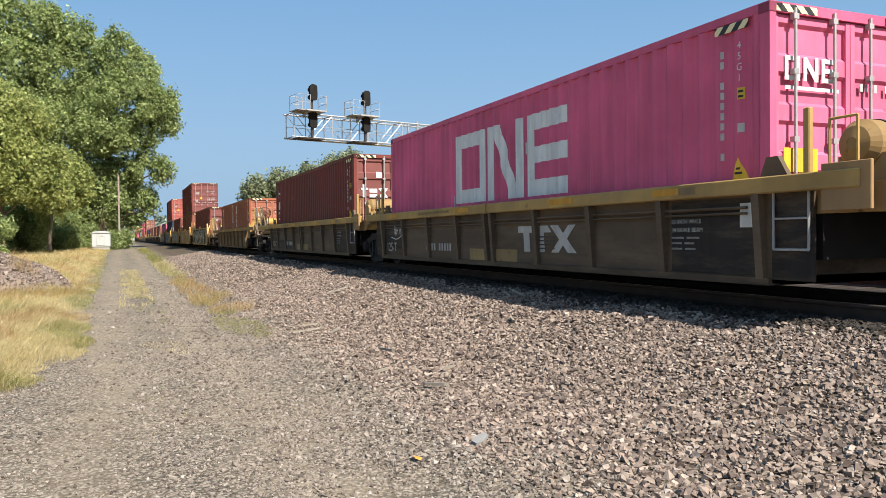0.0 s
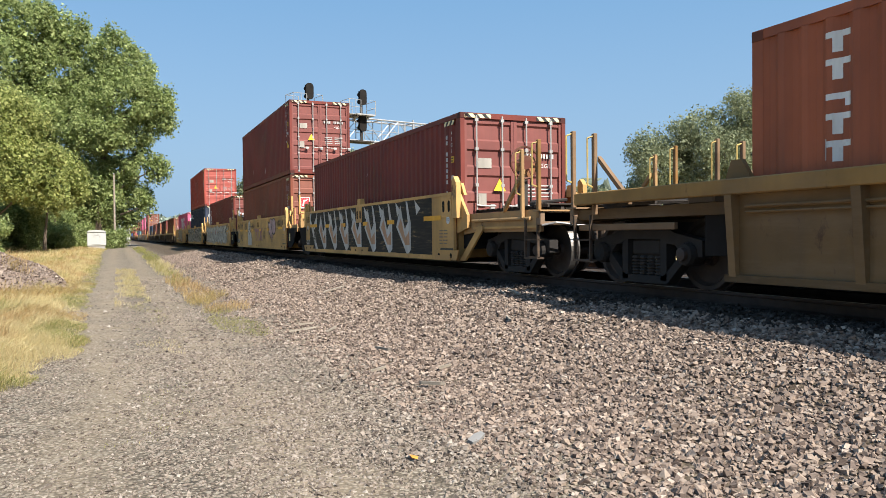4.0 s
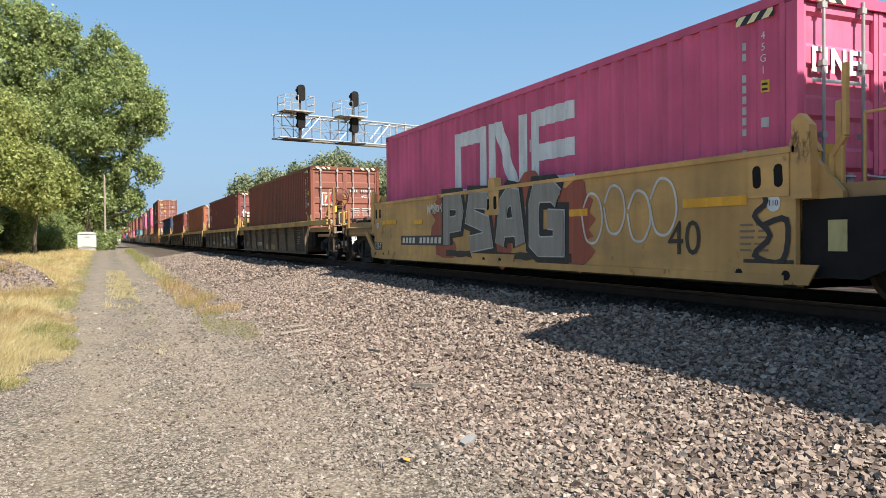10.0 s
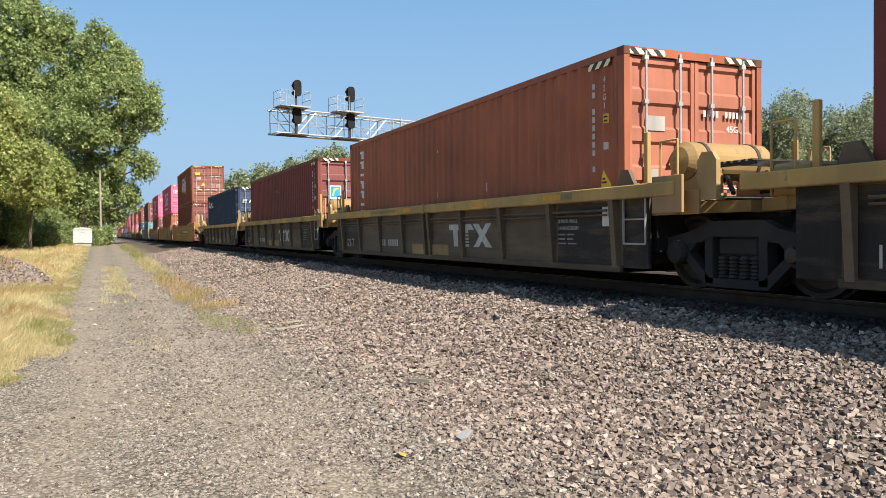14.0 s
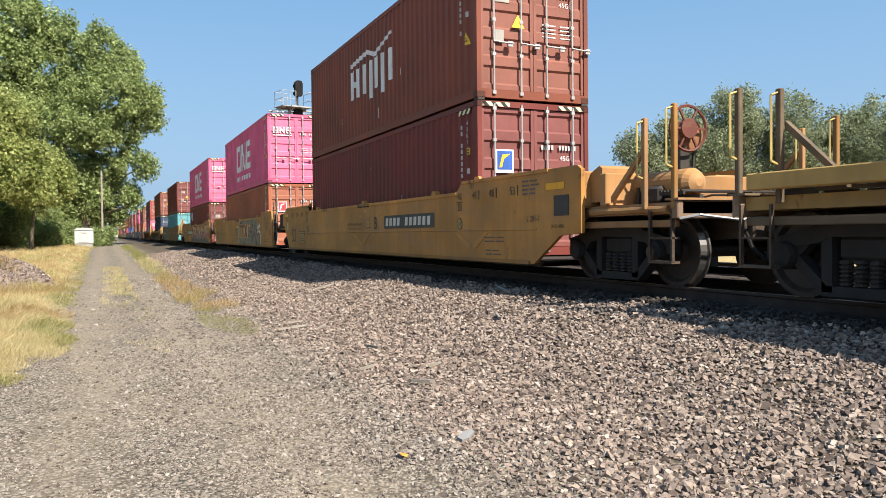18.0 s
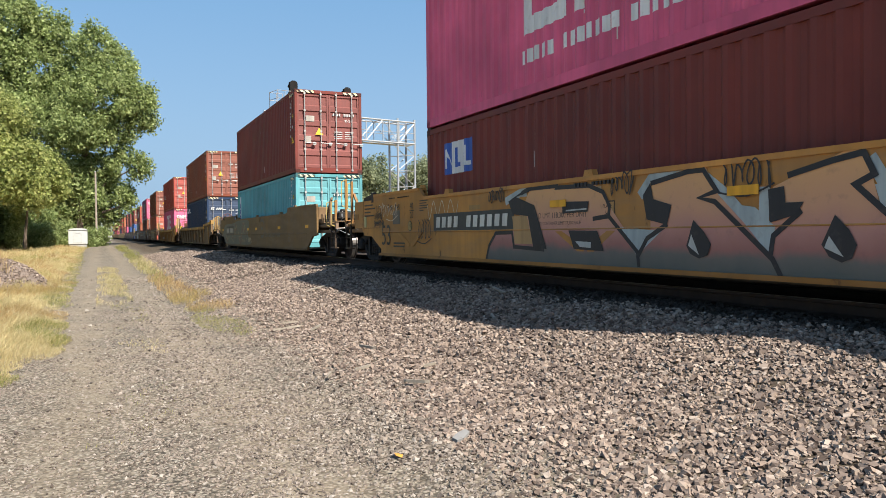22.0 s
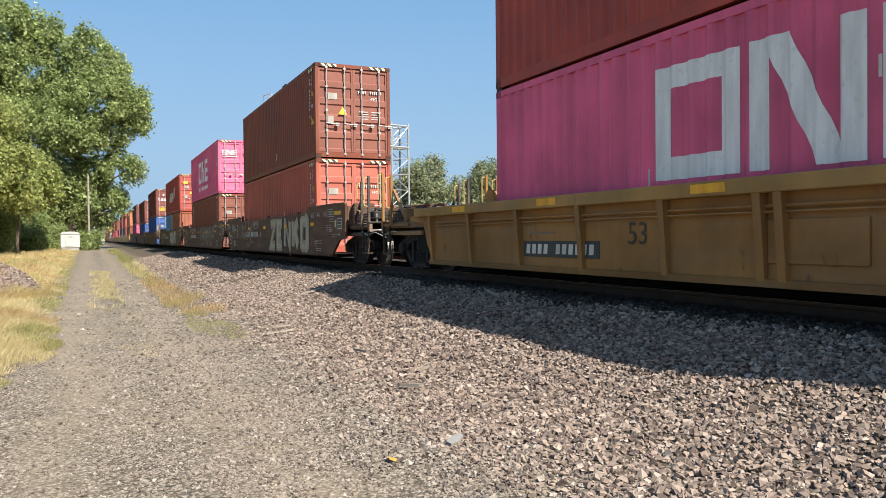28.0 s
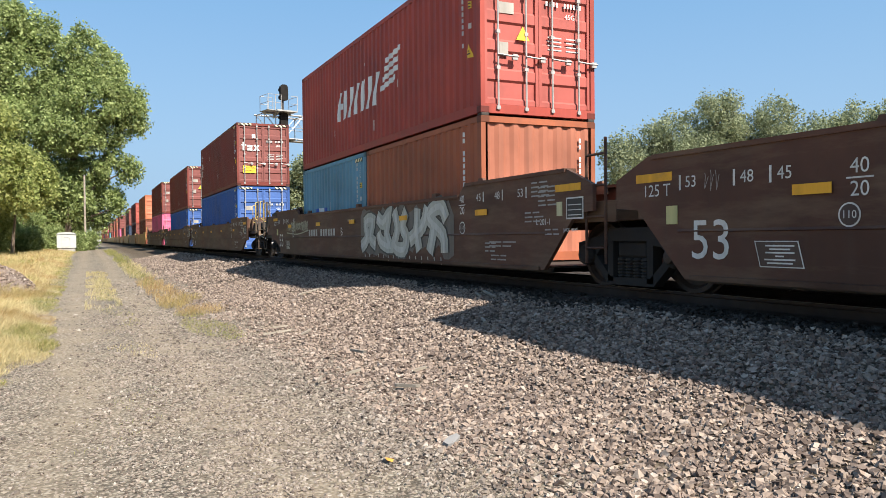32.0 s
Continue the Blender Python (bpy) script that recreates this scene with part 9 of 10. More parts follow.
def paint_bubble_piece(t, x):
    """Grey and white rounded letters with a brown block mark over them."""
    white, grey_fill = (0.54, 0.50, 0.42), (0.205, 0.17, 0.118)
    body = [(0.1, 0.3), (0.12, 1.0), (-0.3, 1.3), (-0.8, 1.22), (-1.25, 1.4), (-2.2, 1.42), (-3.3, 1.42), (-4.78, 1.42), (-4.84, 1.3), (-4.81, 1.02), (-4.6, 0.87), (-4.83, 0.68), (-5.25, 0.76), (-5.36, 0.26)]
    strokes(t, [[(-4.86, 1.36), (-4.86, 1.0), (-5.5, 1.12)], [(-4.8, 0.8), (-5.5, 0.84), (-5.62, 0.3)], [(0.2, 0.32), (0.22, 1.05), (-0.3, 1.36)]], 0.16, x, white, "halo_paint", "white sprayed halo")
    strokes(t, [body], 0.16, x - 0.003, SOOT, "outline_paint", "black sprayed outline")
    sheet(t, body, x - 0.006, grey_fill, "fill_paint", "grey sprayed fill")
    edges = [[(-0.55, 0.3), (-0.7, 0.7), (-0.62, 1.2)], [(-1.05, 0.3), (-1.3, 0.75), (-1.2, 1.38)], [(-1.7, 0.28), (-1.95, 0.7), (-1.75, 1.4)], [(-2.3, 1.4), (-2.55, 1.2), (-2.71, 0.65), (-2.87, 0.28)], [(-3.05, 1.1), (-3.13, 0.79), (-2.97, 0.65), (-3.32, 0.88), (-3.46, 0.55), (-3.55, 0.28)],
             [(-3.79, 1.41), (-3.86, 1.1), (-4.02, 0.71), (-4.12, 0.28)], [(-4.37, 1.41), (-4.54, 1.18), (-4.41, 1.01), (-4.18, 0.94)], [(-4.5, 0.62), (-4.7, 0.42), (-4.96, 0.28)]]
    strokes(t, [smooth_line(p, 4) for p in edges], 0.05, x - 0.009, SOOT, "outline_paint", "black sprayed outline")
    for p in ([(-4.1, 1.18), (-4.24, 1.2), (-4.3, 1.04), (-4.14, 0.96)], [(-4.16, 0.82), (-4.41, 0.83), (-4.48, 0.68), (-4.26, 0.62)], [(-4.46, 0.66), (-4.96, 0.27), (-4.53, 0.27)], [(-3.39, 0.9), (-3.6, 0.91), (-3.79, 0.68), (-3.85, 0.39), (-3.77, 0.39), (-3.73, 0.61), (-3.51, 0.65)],
              [(-3.32, 1.41), (-3.49, 1.4), (-3.44, 1.15), (-3.32, 1.19)], [(-3.64, 1.11), (-3.82, 1.21), (-3.88, 1.03)], [(-1.25, 0.3), (-1.45, 0.5), (-1.6, 0.3)], [(-2.5, 1.4), (-2.75, 1.38), (-2.68, 1.22)]):
        sheet(t, p, x - 0.0125, SOOT, "counter_paint", "black sprayed wedge")
    for p in ([(-4.15, 1.15), (-4.19, 1.15), (-4.2, 1.03), (-4.16, 1.03)], [(-3.42, 0.83), (-3.5, 0.8), (-3.54, 0.69), (-3.46, 0.69)], [(-4.2, 0.72), (-4.27, 0.66), (-4.22, 0.65)], [(-3.38, 1.3), (-3.42, 1.3), (-3.42, 1.18), (-3.38, 1.18)]):
        sheet(t, p, x - 0.0145, white, "counter_paint", "white sprayed glint")
    part("mark_ground", Build().box(x - 0.0165, x - 0.001, -2.6, -0.2, 0.58, 1.23), DECAL, t, "clean yellow panel round the mark", colour=(0.50, 0.275, 0.10))
    three_block_mark(t, -0.27, -2.45, 0.6, 1.21, x - 0.017, (0.15, 0.045, 0.02), "red-brown block of a house mark")
    for p in ([(0.45, 1.12), (0.2, 1.14), (0.15, 1.05), (0.4, 1.03)], [(0.5, 0.93), (0.25, 0.96), (0.2, 0.88)]):
        sheet(t, p, x, (0.5, 0.48, 0.42), "drip_paint", "white sprayed drip")


def paint_rose_piece(t, x):
    """Letters that fade from rose to slate, edged in black with a pale blue halo."""
    ground = [(3.0, 0.26), (2.66, 0.72), (2.0, 0.76), (1.5, 1.38), (-0.2, 1.34), (-0.6, 0.95), (-1.06, 0.5), (-1.3, 0.66), (-1.3, 1.3), (-2.18, 1.47), (-2.4, 1.1), (-3.09, 0.5), (-3.12, 1.14),
              (-4.1, 1.48), (-4.25, 0.9), (-4.59, 1.0), (-5.23, 0.89), (-5.4, 1.26), (-6.18, 1.44), (-6.9, 1.38), (-7.75, 1.44), (-7.45, 0.26)]
    sheet(t, ground, x - 0.003, None, "fade_paint", "rose to slate sprayed fill", FADE)
    halo = [[(2.28, 1.22), (1.8, 1.4), (1.6, 1.46)], [(-0.4, 0.75), (-1.04, 0.36)], [(-1.1, 1.15), (-1.3, 1.38), (-2.15, 1.5), (-2.5, 1.1), (-3.0, 0.62)], [(-3.0, 0.7), (-3.02, 1.15)], [(-4.15, 1.46), (-4.3, 1.1), (-4.6, 1.08), (-5.2, 0.95), (-5.3, 1.25), (-6.0, 1.45)]]
    halo = [[(p[0], min(p[1], 1.34)) for p in q] for q in halo]
    strokes(t, halo, 0.13, x, (0.36, 0.41, 0.40), "halo_paint", "pale blue sprayed halo")
    for p in ([(-0.62, 0.78), (-1.05, 0.42), (-1.5, 0.72)], [(-2.55, 1.0), (-3.1, 0.45), (-3.15, 0.75), (-2.9, 0.95)], [(-4.2, 1.1), (-4.57, 1.12), (-4.76, 1.27), (-4.86, 0.94), (-4.59, 1.0), (-4.27, 0.88)], [(2.05, 0.98), (1.6, 0.98), (1.42, 0.54), (1.98, 0.54)]):
        sheet(t, p, x - 0.0045, (0.36, 0.41, 0.40) if p[0][0] < 0 else (0.42, 0.25, 0.10), "halo_paint", "flat sprayed field")
    edge = [[(2.95, 0.27), (2.85, 0.5), (2.61, 0.71), (2.06, 0.72), (2.0, 0.49), (1.1, 0.46)], [(1.74, 1.33), (1.57, 1.48), (0.75, 1.48), (0.76, 1.36), (-0.05, 1.34), (-0.36, 1.24), (-0.5, 1.05), (-0.48, 0.92), (-0.13, 0.89)], [(-0.48, 0.92), (-1.06, 0.46), (-1.08, 0.28)],
            [(-1.05, 0.39), (-1.24, 0.63), (-1.6, 0.8)], [(-1.31, 1.29), (-1.94, 1.42), (-2.18, 1.48), (-2.38, 1.14), (-2.12, 1.08), (-2.35, 1.03), (-3.12, 0.43), (-3.23, 0.25)], [(-3.09, 0.45), (-3.13, 0.66), (-3.46, 0.9)],
            [(-3.3, 1.24), (-3.79, 1.34), (-4.1, 1.5), (-4.2, 1.19), (-4.02, 1.11), (-4.61, 0.59), (-4.93, 0.26)], [(-4.59, 1.0), (-4.82, 0.89), (-5.23, 0.87)]]
    ring = smooth_line([(-6.79, 1.41), (-6.61, 1.28), (-6.45, 1.37), (-6.18, 1.43), (-5.77, 1.39), (-5.38, 1.23), (-5.24, 1.0), (-5.28, 0.77), (-5.52, 0.57), (-5.87, 0.46), (-6.12, 0.51), (-6.53, 0.93)], 4)
    edge = [[(p[0], min(p[1], 1.38 + 0.04 * (p[1] - 1.38))) for p in q] for q in edge]
    strokes(t, edge + [ring], 0.06, x - 0.006, SOOT, "outline_paint", "black sprayed outline")
    for p in ([(2.16, 1.22), (1.74, 1.35), (1.57, 1.41), (1.5, 1.34), (1.92, 1.28), (1.36, 1.13), (1.02, 0.47), (1.4, 0.49), (1.55, 0.97), (2.03, 1.01)], [(0.6, 1.15), (-0.05, 1.13), (-0.02, 0.99), (0.59, 0.98)], [(0.44, 0.74), (-0.24, 0.73), (-0.38, 0.46), (0.31, 0.48)],
              [(-1.17, 1.15), (-1.31, 1.3), (-1.36, 1.1), (-1.68, 1.02), (-1.6, 0.79), (-1.24, 0.86)], [(-2.03, 0.84), (-2.2, 0.7), (-2.3, 0.57), (-2.25, 0.45), (-2.12, 0.41), (-1.98, 0.46), (-1.92, 0.55)], [(-3.07, 1.12), (-3.26, 1.14), (-3.28, 0.98), (-3.49, 0.98), (-3.4, 0.86), (-3.09, 0.79)],
              [(-3.82, 0.85), (-3.96, 0.72), (-4.04, 0.58), (-3.99, 0.46), (-3.89, 0.42), (-3.76, 0.47), (-3.68, 0.58)], [(-4.28, 0.89), (-4.59, 1.0), (-4.68, 0.7), (-4.91, 0.25), (-4.56, 0.62)], [(-6.53, 0.96), (-6.53, 0.67), (-6.27, 0.68)],
              [(-5.65, 0.89), (-5.74, 1.02), (-5.87, 1.1), (-6.12, 1.1), (-5.97, 1.03), (-5.95, 0.9), (-5.7, 0.8)], [(-6.62, 1.28), (-6.6, 1.4), (-6.85, 1.46), (-6.72, 1.3)]):
        sheet(t, p, x - 0.0125, SOOT, "counter_paint", "black sprayed wedge")
    for p in ([(0.27, 0.59), (-0.1, 0.58), (-0.09, 0.5), (0.16, 0.51)], [(-2.0, 0.68), (-2.12, 0.45), (-1.95, 0.55)], [(-3.76, 0.66), (-3.91, 0.47), (-3.71, 0.55)], [(-5.8, 0.96), (-5.8, 0.85), (-5.69, 0.85)], [(0.5, 1.03), (0.0, 1.04), (0.0, 1.02), (0.5, 1.01)]):
        sheet(t, p, x - 0.0145, (0.42, 0.43, 0.40), "counter_paint", "pale sprayed drop")
    number_panel(t, 3.6, z=0.93, w=3.2, h=0.34)
    for y, z, w, h, seed in ((6.0, 0.6, 0.7, 0.42, 33), (2.84, 1.23, 0.56, 0.22, 34), (-0.52, 1.2, 0.5, 0.26, 46), (-2.46, 1.16, 0.68, 0.3, 47), (-6.9, 1.05, 0.5, 0.14, 48), (-6.9, 0.72, 0.5, 0.14, 49)):
        scribble(t, y, z, w, h, x - 0.014, SOOT, seed, 0.02)
    strokes(t, [smooth_line([(5.5, 1.3), (5.4, 1.0), (5.2, 1.35), (5.0, 1.05), (4.8, 1.35), (4.6, 1.05), (4.4, 1.35), (4.2, 1.05), (4.06, 1.3)], 5)], 0.02, x, (0.55, 0.47, 0.32), "scribble", "thin pale sprayed scribble")


def paint_camouflage(t, x):
    """A slate-green ground with brown blotches edged in tan, over the trailing half."""
    rng = random.Random(16)
    out = smooth_line([(9.3, 0.72), (9.0, 1.05), (8.2, 1.28), (6.0, 1.30), (4.2, 1.42), (1.9, 1.38), (1.6, 1.1), (2.0, 0.8), (1.5, 0.5), (1.9, 0.3), (8.4, 0.3)], 4)
    sheet(t, out, x - 0.002, (0.10, 0.104, 0.08), "ground_paint", "slate-green sprayed ground")
    k = 0
    while k < 46:
        cy, cz = rng.uniform(2.1, 8.4), rng.uniform(0.38, 1.28)
        if 5.7 < cy < 8.4 and cz > 0.62:
            k += 1
            continue
        ry, rz, a = rng.uniform(0.1, 0.3), rng.uniform(0.04, 0.09), rng.uniform(-0.9, 0.9)
        p = [(cy + ry * math.cos(q) * math.cos(a) - rz * math.sin(q) * math.sin(a), min(1.34, max(0.31, cz + ry * math.cos(q) * math.sin(a) + rz * math.sin(q) * (1 + 0.4 * math.cos(q))))) for q in [i * math.pi / 7 for i in range(14)]]
        sheet(t, p, x - 0.004 - 0.0005 * (k % 9), (0.13, 0.06, 0.038) if k % 3 else (0.17, 0.14, 0.085), "blotch_paint", "brown sprayed blotch")
        strokes(t, [p[:9]], 0.016, x - 0.0105 - 0.0004 * (k % 9), (0.30, 0.245, 0.13), "blotch_edge", "tan sprayed edge")
        k += 1
    for y0, y1 in ((8.0, 7.15), (6.85, 5.9)):
        part("data_panel", Build().box(x - 0.006, x, y1 - 0.07, y0 + 0.07, 0.72, 1.17), DECAL, t, "dark sprayed frame", colour=(0.035, 0.03, 0.026))
        part("panel_face", Build().box(x - 0.009, x, y1, y0, 0.82, 1.08), DECAL, t, "worn pale panel", colour=(0.26, 0.23, 0.18))
        for q in range(4 if y0 > 7 else 6):
            w = (y0 - y1) / (4.6 if y0 > 7 else 6.6)
            part("number_bar", Build().box(x - 0.011, x, y0 - 0.08 - q * w - w * 0.6, y0 - 0.08 - q * w, 0.87, 1.03), DECAL, t, colour=(0.40, 0.37, 0.31))


def paint_dark_piece(t, x):
    """Dark slate letters with thin white edges that taper off."""
    rng = random.Random(38)
    sheet(t, ragged(-0.4, -5.5, 0.62, 1.48, rng, 0.12), x, (0.052, 0.046, 0.043))
    white = [[(-0.3, 1.48), (-0.55, 0.95), (-0.85, 1.2)], [(-0.55, 0.95), (-0.5, 0.75), (-0.75, 0.32)], [(-1.6, 1.5), (-1.75, 1.15), (-1.5, 0.95), (-1.75, 0.8), (-1.95, 0.95), (-2.1, 0.7), (-2.05, 0.9)], [(-1.45, 1.0), (-1.3, 0.8)],
             [(-1.75, 1.15), (-2.0, 0.85)], [(-2.55, 1.48), (-2.6, 1.2), (-2.2, 1.05), (-2.05, 1.2)], [(-1.7, 0.55), (-1.45, 0.35)], [(-1.7, 0.55), (-1.95, 0.28)], [(-2.65, 1.1), (-2.75, 0.75), (-2.8, 0.3)], [(-2.7, 0.6), (-2.9, 0.3)],
             [(-3.2, 1.2), (-3.58, 1.24), (-3.35, 0.75), (-3.55, 0.3)], [(-3.1, 0.85), (-3.35, 0.75)], [(-3.3, 0.7), (-3.4, 0.35)], [(-4.0, 1.15), (-4.1, 0.95), (-4.45, 1.15), (-4.5, 1.45)], [(-4.45, 1.15), (-4.65, 1.1), (-4.5, 0.65), (-4.4, 0.3)],
             [(-4.75, 1.46), (-4.6, 1.25), (-4.65, 1.1)], [(-4.5, 0.65), (-4.6, 0.3)], [(-4.4, 0.3), (-4.6, 0.3)], [(-4.95, 1.25), (-5.05, 1.15)], [(-5.4, 1.4), (-5.45, 1.05), (-5.25, 0.85), (-5.02, 0.82), (-5.1, 0.3)], [(-5.12, 0.6), (-5.15, 0.3)]]
    strokes(t, [smooth_line(p, 3) for p in white], 0.045, x - 0.003, (0.36, 0.33, 0.31), "outline_paint", "thin white sprayed edge")
    for p in ([(-3.2, 1.18), (-3.5, 1.2), (-3.36, 0.9), (-3.25, 1.0)], [(-4.42, 0.55), (-4.35, 0.3), (-4.62, 0.3)], [(-4.6, 1.2), (-4.45, 1.3), (-4.42, 1.12)], [(-1.95, 0.95), (-2.1, 0.68), (-2.02, 0.95)]):
        sheet(t, p, x - 0.006, (0.30, 0.26, 0.25), "fill_paint", "pale sprayed fill")
    strokes(t, [[(-1.3, 0.62), (-5.0, 0.66)], [(-2.2, 0.8), (-4.6, 0.86)]], 0.015, x - 0.006, (0.2, 0.18, 0.15), "accent_paint", "faint sprayed line")
    scribble(t, 4.9, 1.12, 1.4, 0.3, x, (0.34, 0.31, 0.27), 40, 0.028)
    scribble(t, 3.2, 1.14, 1.3, 0.3, x, (0.34, 0.31, 0.27), 39, 0.028)
    scribble(t, 8.2, 1.2, 0.24, 0.2, x, (0.3, 0.27, 0.25), 40, 0.008)


def paint_cars(cars):
    """Stencils, plates and graffiti, car by car."""
    for i, (t, kind, colour) in enumerate(cars):
        rng = random.Random(100 + i)
        if i > 24:
            continue
        if kind == "post":
            dress_grey(t, i, rng, i in (0, 9, 10, 11), colour)
        elif kind == "smooth":
            dress_yellow(t, i, rng)
        elif kind == "smooth53":
            dress_olive(t) if colour == OLIVE else dress_53(t, i, rng, colour == OCHRE)
        else:
            dress_post53(t, i)
    c = [q[0] for q in cars]
    x = -1.4845
    scribble(c[0], 5.6, 0.75, 0.75, 0.22, -1.396, CHALK, 1)
    part("number_band", Build().box(-1.3945, -1.391, 1.4, 4.4, 0.28, 0.62), CAR_PAINT, c[1], "dark repainted number band", colour=(0.035, 0.032, 0.03))
    lettering(c[2], "40", 0.5, (-1.398, 1.2, 0.72), "side", SOOT)
    paint_first_yellow(c[3], x)
    paint_second_yellow(c[4], x)
    paint_pale_piece(c[5], x)
    paint_black_piece(c[6], x)
    paint_red_piece(c[7], x)
    # grey cars: chalk scribbles beside the mark
    part("mark_ground", Build().box(-1.393, -1.3905, -2.85, -0.75, 0.34, 0.94), CAR_PAINT, c[9], "dark repainted panel", colour=(0.06, 0.055, 0.048))
    strokes(c[9], [smooth_line(p, 4) for p in ([(-3.25, 0.85), (-3.4, 0.6), (-3.2, 0.55), (-3.5, 0.9), (-3.6, 0.6), (-3.75, 0.88), (-3.8, 0.6), (-4.0, 0.75), (-3.85, 0.78), (-4.1, 0.55), (-4.2, 0.95), (-4.3, 0.5), (-4.45, 0.95)],
                                               [(-3.4, 0.42), (-3.55, 0.5), (-3.75, 0.42), (-3.6, 0.33), (-3.45, 0.4), (-3.58, 0.45)], [(-4.4, 0.9), (-4.48, 0.6), (-4.42, 0.35)])], 0.028, -1.396, CHALK, "scribble", "white sprayed scribble")
    scribble(c[9], -4.75, 0.32, 0.85, 0.26, -1.4, (0.5, 0.46, 0.36), 26, 0.02)
    scribble(c[9], 5.9, 0.4, 0.7, 0.5, -1.396, CHALK, 27, 0.025)
    old = word_lines("DABLE", -2.0, -4.88, 0.27, 0.92, 0.24, 0.02, 0.06)
    sprayed_word(c[12], old, -1.395, ((0.30, (0.12, 0.10, 0.085), "outline_paint", "faint pale sprayed edge"), (0.28, (0.035, 0.028, 0.023), "outline_paint", "dark sprayed outline"), (0.22, (0.10, 0.08, 0.062), "fill_paint", "dusty brown-grey sprayed fill")))
    strokes(c[12], [[(-3.5, 0.46), (-3.62, 0.5), (-3.7, 0.4), (-3.6, 0.34), (-3.48, 0.38), (-3.48, 0.42), (-3.58, 0.42)], [(-3.46, 0.74), (-3.6, 0.74)]], 0.03, -1.418, (0.04, 0.03, 0.025), "accent_paint", "dark sprayed accent")
    strokes(c[12], [smooth_line([(-1.86 + 0.12 * math.sin(k), 0.47 + 0.13 * math.cos(k)) for k in range(7)], 3), [(-1.76, 0.42), (-1.96, 0.53)], [(-1.8, 0.57), (-1.92, 0.37)]], 0.014, -1.396, (0.2, 0.17, 0.14), "scribble", "faint chalked ring")
    scribble(c[12], -0.75, 0.55, 0.7, 0.3, -1.396, (0.035, 0.028, 0.023), 65, 0.05)
    # ochre cars
    number_panel(c[13], -3.15, z=0.98)
    lettering(c[13], "B", 0.42, (x - 0.004, -1.04, 0.96), "side", SOOT)
    lettering(c[13], "GWG33A", 0.13, (x - 0.02, 3.57, 1.415), "side", SOOT)
    for i, y in ((13, 0.35), (14, 0.95), (15, 0.3)):
        for k in range(12):
            if k not in (4, 11):
                part("number_bar", Build().box(x - 0.019, x, y - k * 0.085 - 0.05, y - k * 0.085, 1.385 if i < 15 else 1.34, 1.465 if i < 15 else 1.39), DECAL, c[i], colour=SOOT)
        part("old_patch", Build().box(x - 0.003, x, y - 0.62, y - 0.5, 1.26, 1.32), DECAL, c[i], colour=(0.45, 0.30, 0.16))
    lettering(c[14], "C", 0.36, (x - 0.004, 1.62, 0.98), "side", SOOT)
    strokes(c[14], [smooth_line([(5.6, 1.35), (5.5, 0.85), (5.2, 1.3), (5.0, 0.9), (4.8, 1.25), (4.5, 0.95), (4.3, 1.3), (4.0, 0.9), (4.3, 1.05), (3.85, 1.05)], 5)], 0.02, x, (0.55, 0.40, 0.20), "scribble", "thin pale sprayed scribble")
    paint_bubble_piece(c[14], x)
    paint_rose_piece(c[15], x)
    paint_camouflage(c[16], x)
    # brown posted cars
    three_block_mark(c[17], -2.75, -4.1, 0.72, 0.98, -1.3965, (0.16, 0.07, 0.04), "dark red block of a house mark")
    part("mark_ground", Build().box(-1.3945, -1.391, -4.22, -2.62, 0.62, 1.06), DECAL, c[17], "worn yellow mark panel", colour=(0.34, 0.20, 0.06))
    scribble(c[17], 0.5, 1.14, 0.7, 0.1, -1.525, (0.05, 0.035, 0.02), 35, 0.016)
    reflectors(c[17], -1.53, (-9.45,), 1.46, 0.85)
    reflectors(c[17], -1.53, (-6.65,), 1.36, 0.45)
    lettering(c[17], "IW 8 9-7", 0.13, (-1.465, -9.0, 1.08), "side", (0.05, 0.035, 0.02))
    number_panel(c[18], 3.95, -1.396, 0.52, 1.95, 0.24)
    # brown cars
    zer = word_lines("ZENKO", -0.5, -6.2, 0.24, 1.48, 0.42, 0.03, 0.06)
    sprayed_word(c[19], zer, x - 0.002, ((0.46, (0.08, 0.058, 0.045), "outline_paint", "sprayed dark outline"), (0.42, (0.33, 0.28, 0.19), "fill_paint", "sprayed pale fill"), (0.16, (0.38, 0.35, 0.27), "fill_paint", "sprayed paler fill")))
    strokes(c[19], [[(-1.3 - 1.05 * k, 0.3), (-1.2 - 1.05 * k, 0.9)] for k in range(5)], 0.02, x - 0.016, (0.10, 0.09, 0.08), "accent_paint", "sprayed dark accent")
    strokes(c[19], [smooth_line([(5.35, 1.48), (5.3, 0.75), (5.05, 1.35), (4.7, 0.7), (4.9, 0.95), (4.2, 1.5), (4.6, 0.9), (4.1, 0.85), (3.6, 1.45), (4.0, 0.45), (3.5, 0.55), (3.3, 1.0), (3.6, 0.95), (2.9, 1.3), (3.3, 0.7), (2.85, 0.55)], 5)], 0.02, x, (0.50, 0.47, 0.44), "scribble", "thin white sprayed scribble")
    scribble(c[19], 2.65, 1.22, 1.05, 0.24, x, (0.42, 0.40, 0.38), 37, 0.02)
    scribble(c[19], 7.75, 1.0, 0.7, 0.32, x - 0.005, (0.10, 0.26, 0.45), 38, 0.035)
    paint_dark_piece(c[20], x)
    bas = [smooth_line(p, 3) for p in word_lines("54231", -0.4, -5.3, 0.3, 1.42, 0.26, -0.1, 0.06, 0.04, random.Random(41))]
    sheet(c[21], ragged(-0.3, -5.5, 0.27, 1.46, random.Random(42), 0.3), x, (0.13, 0.115, 0.10))
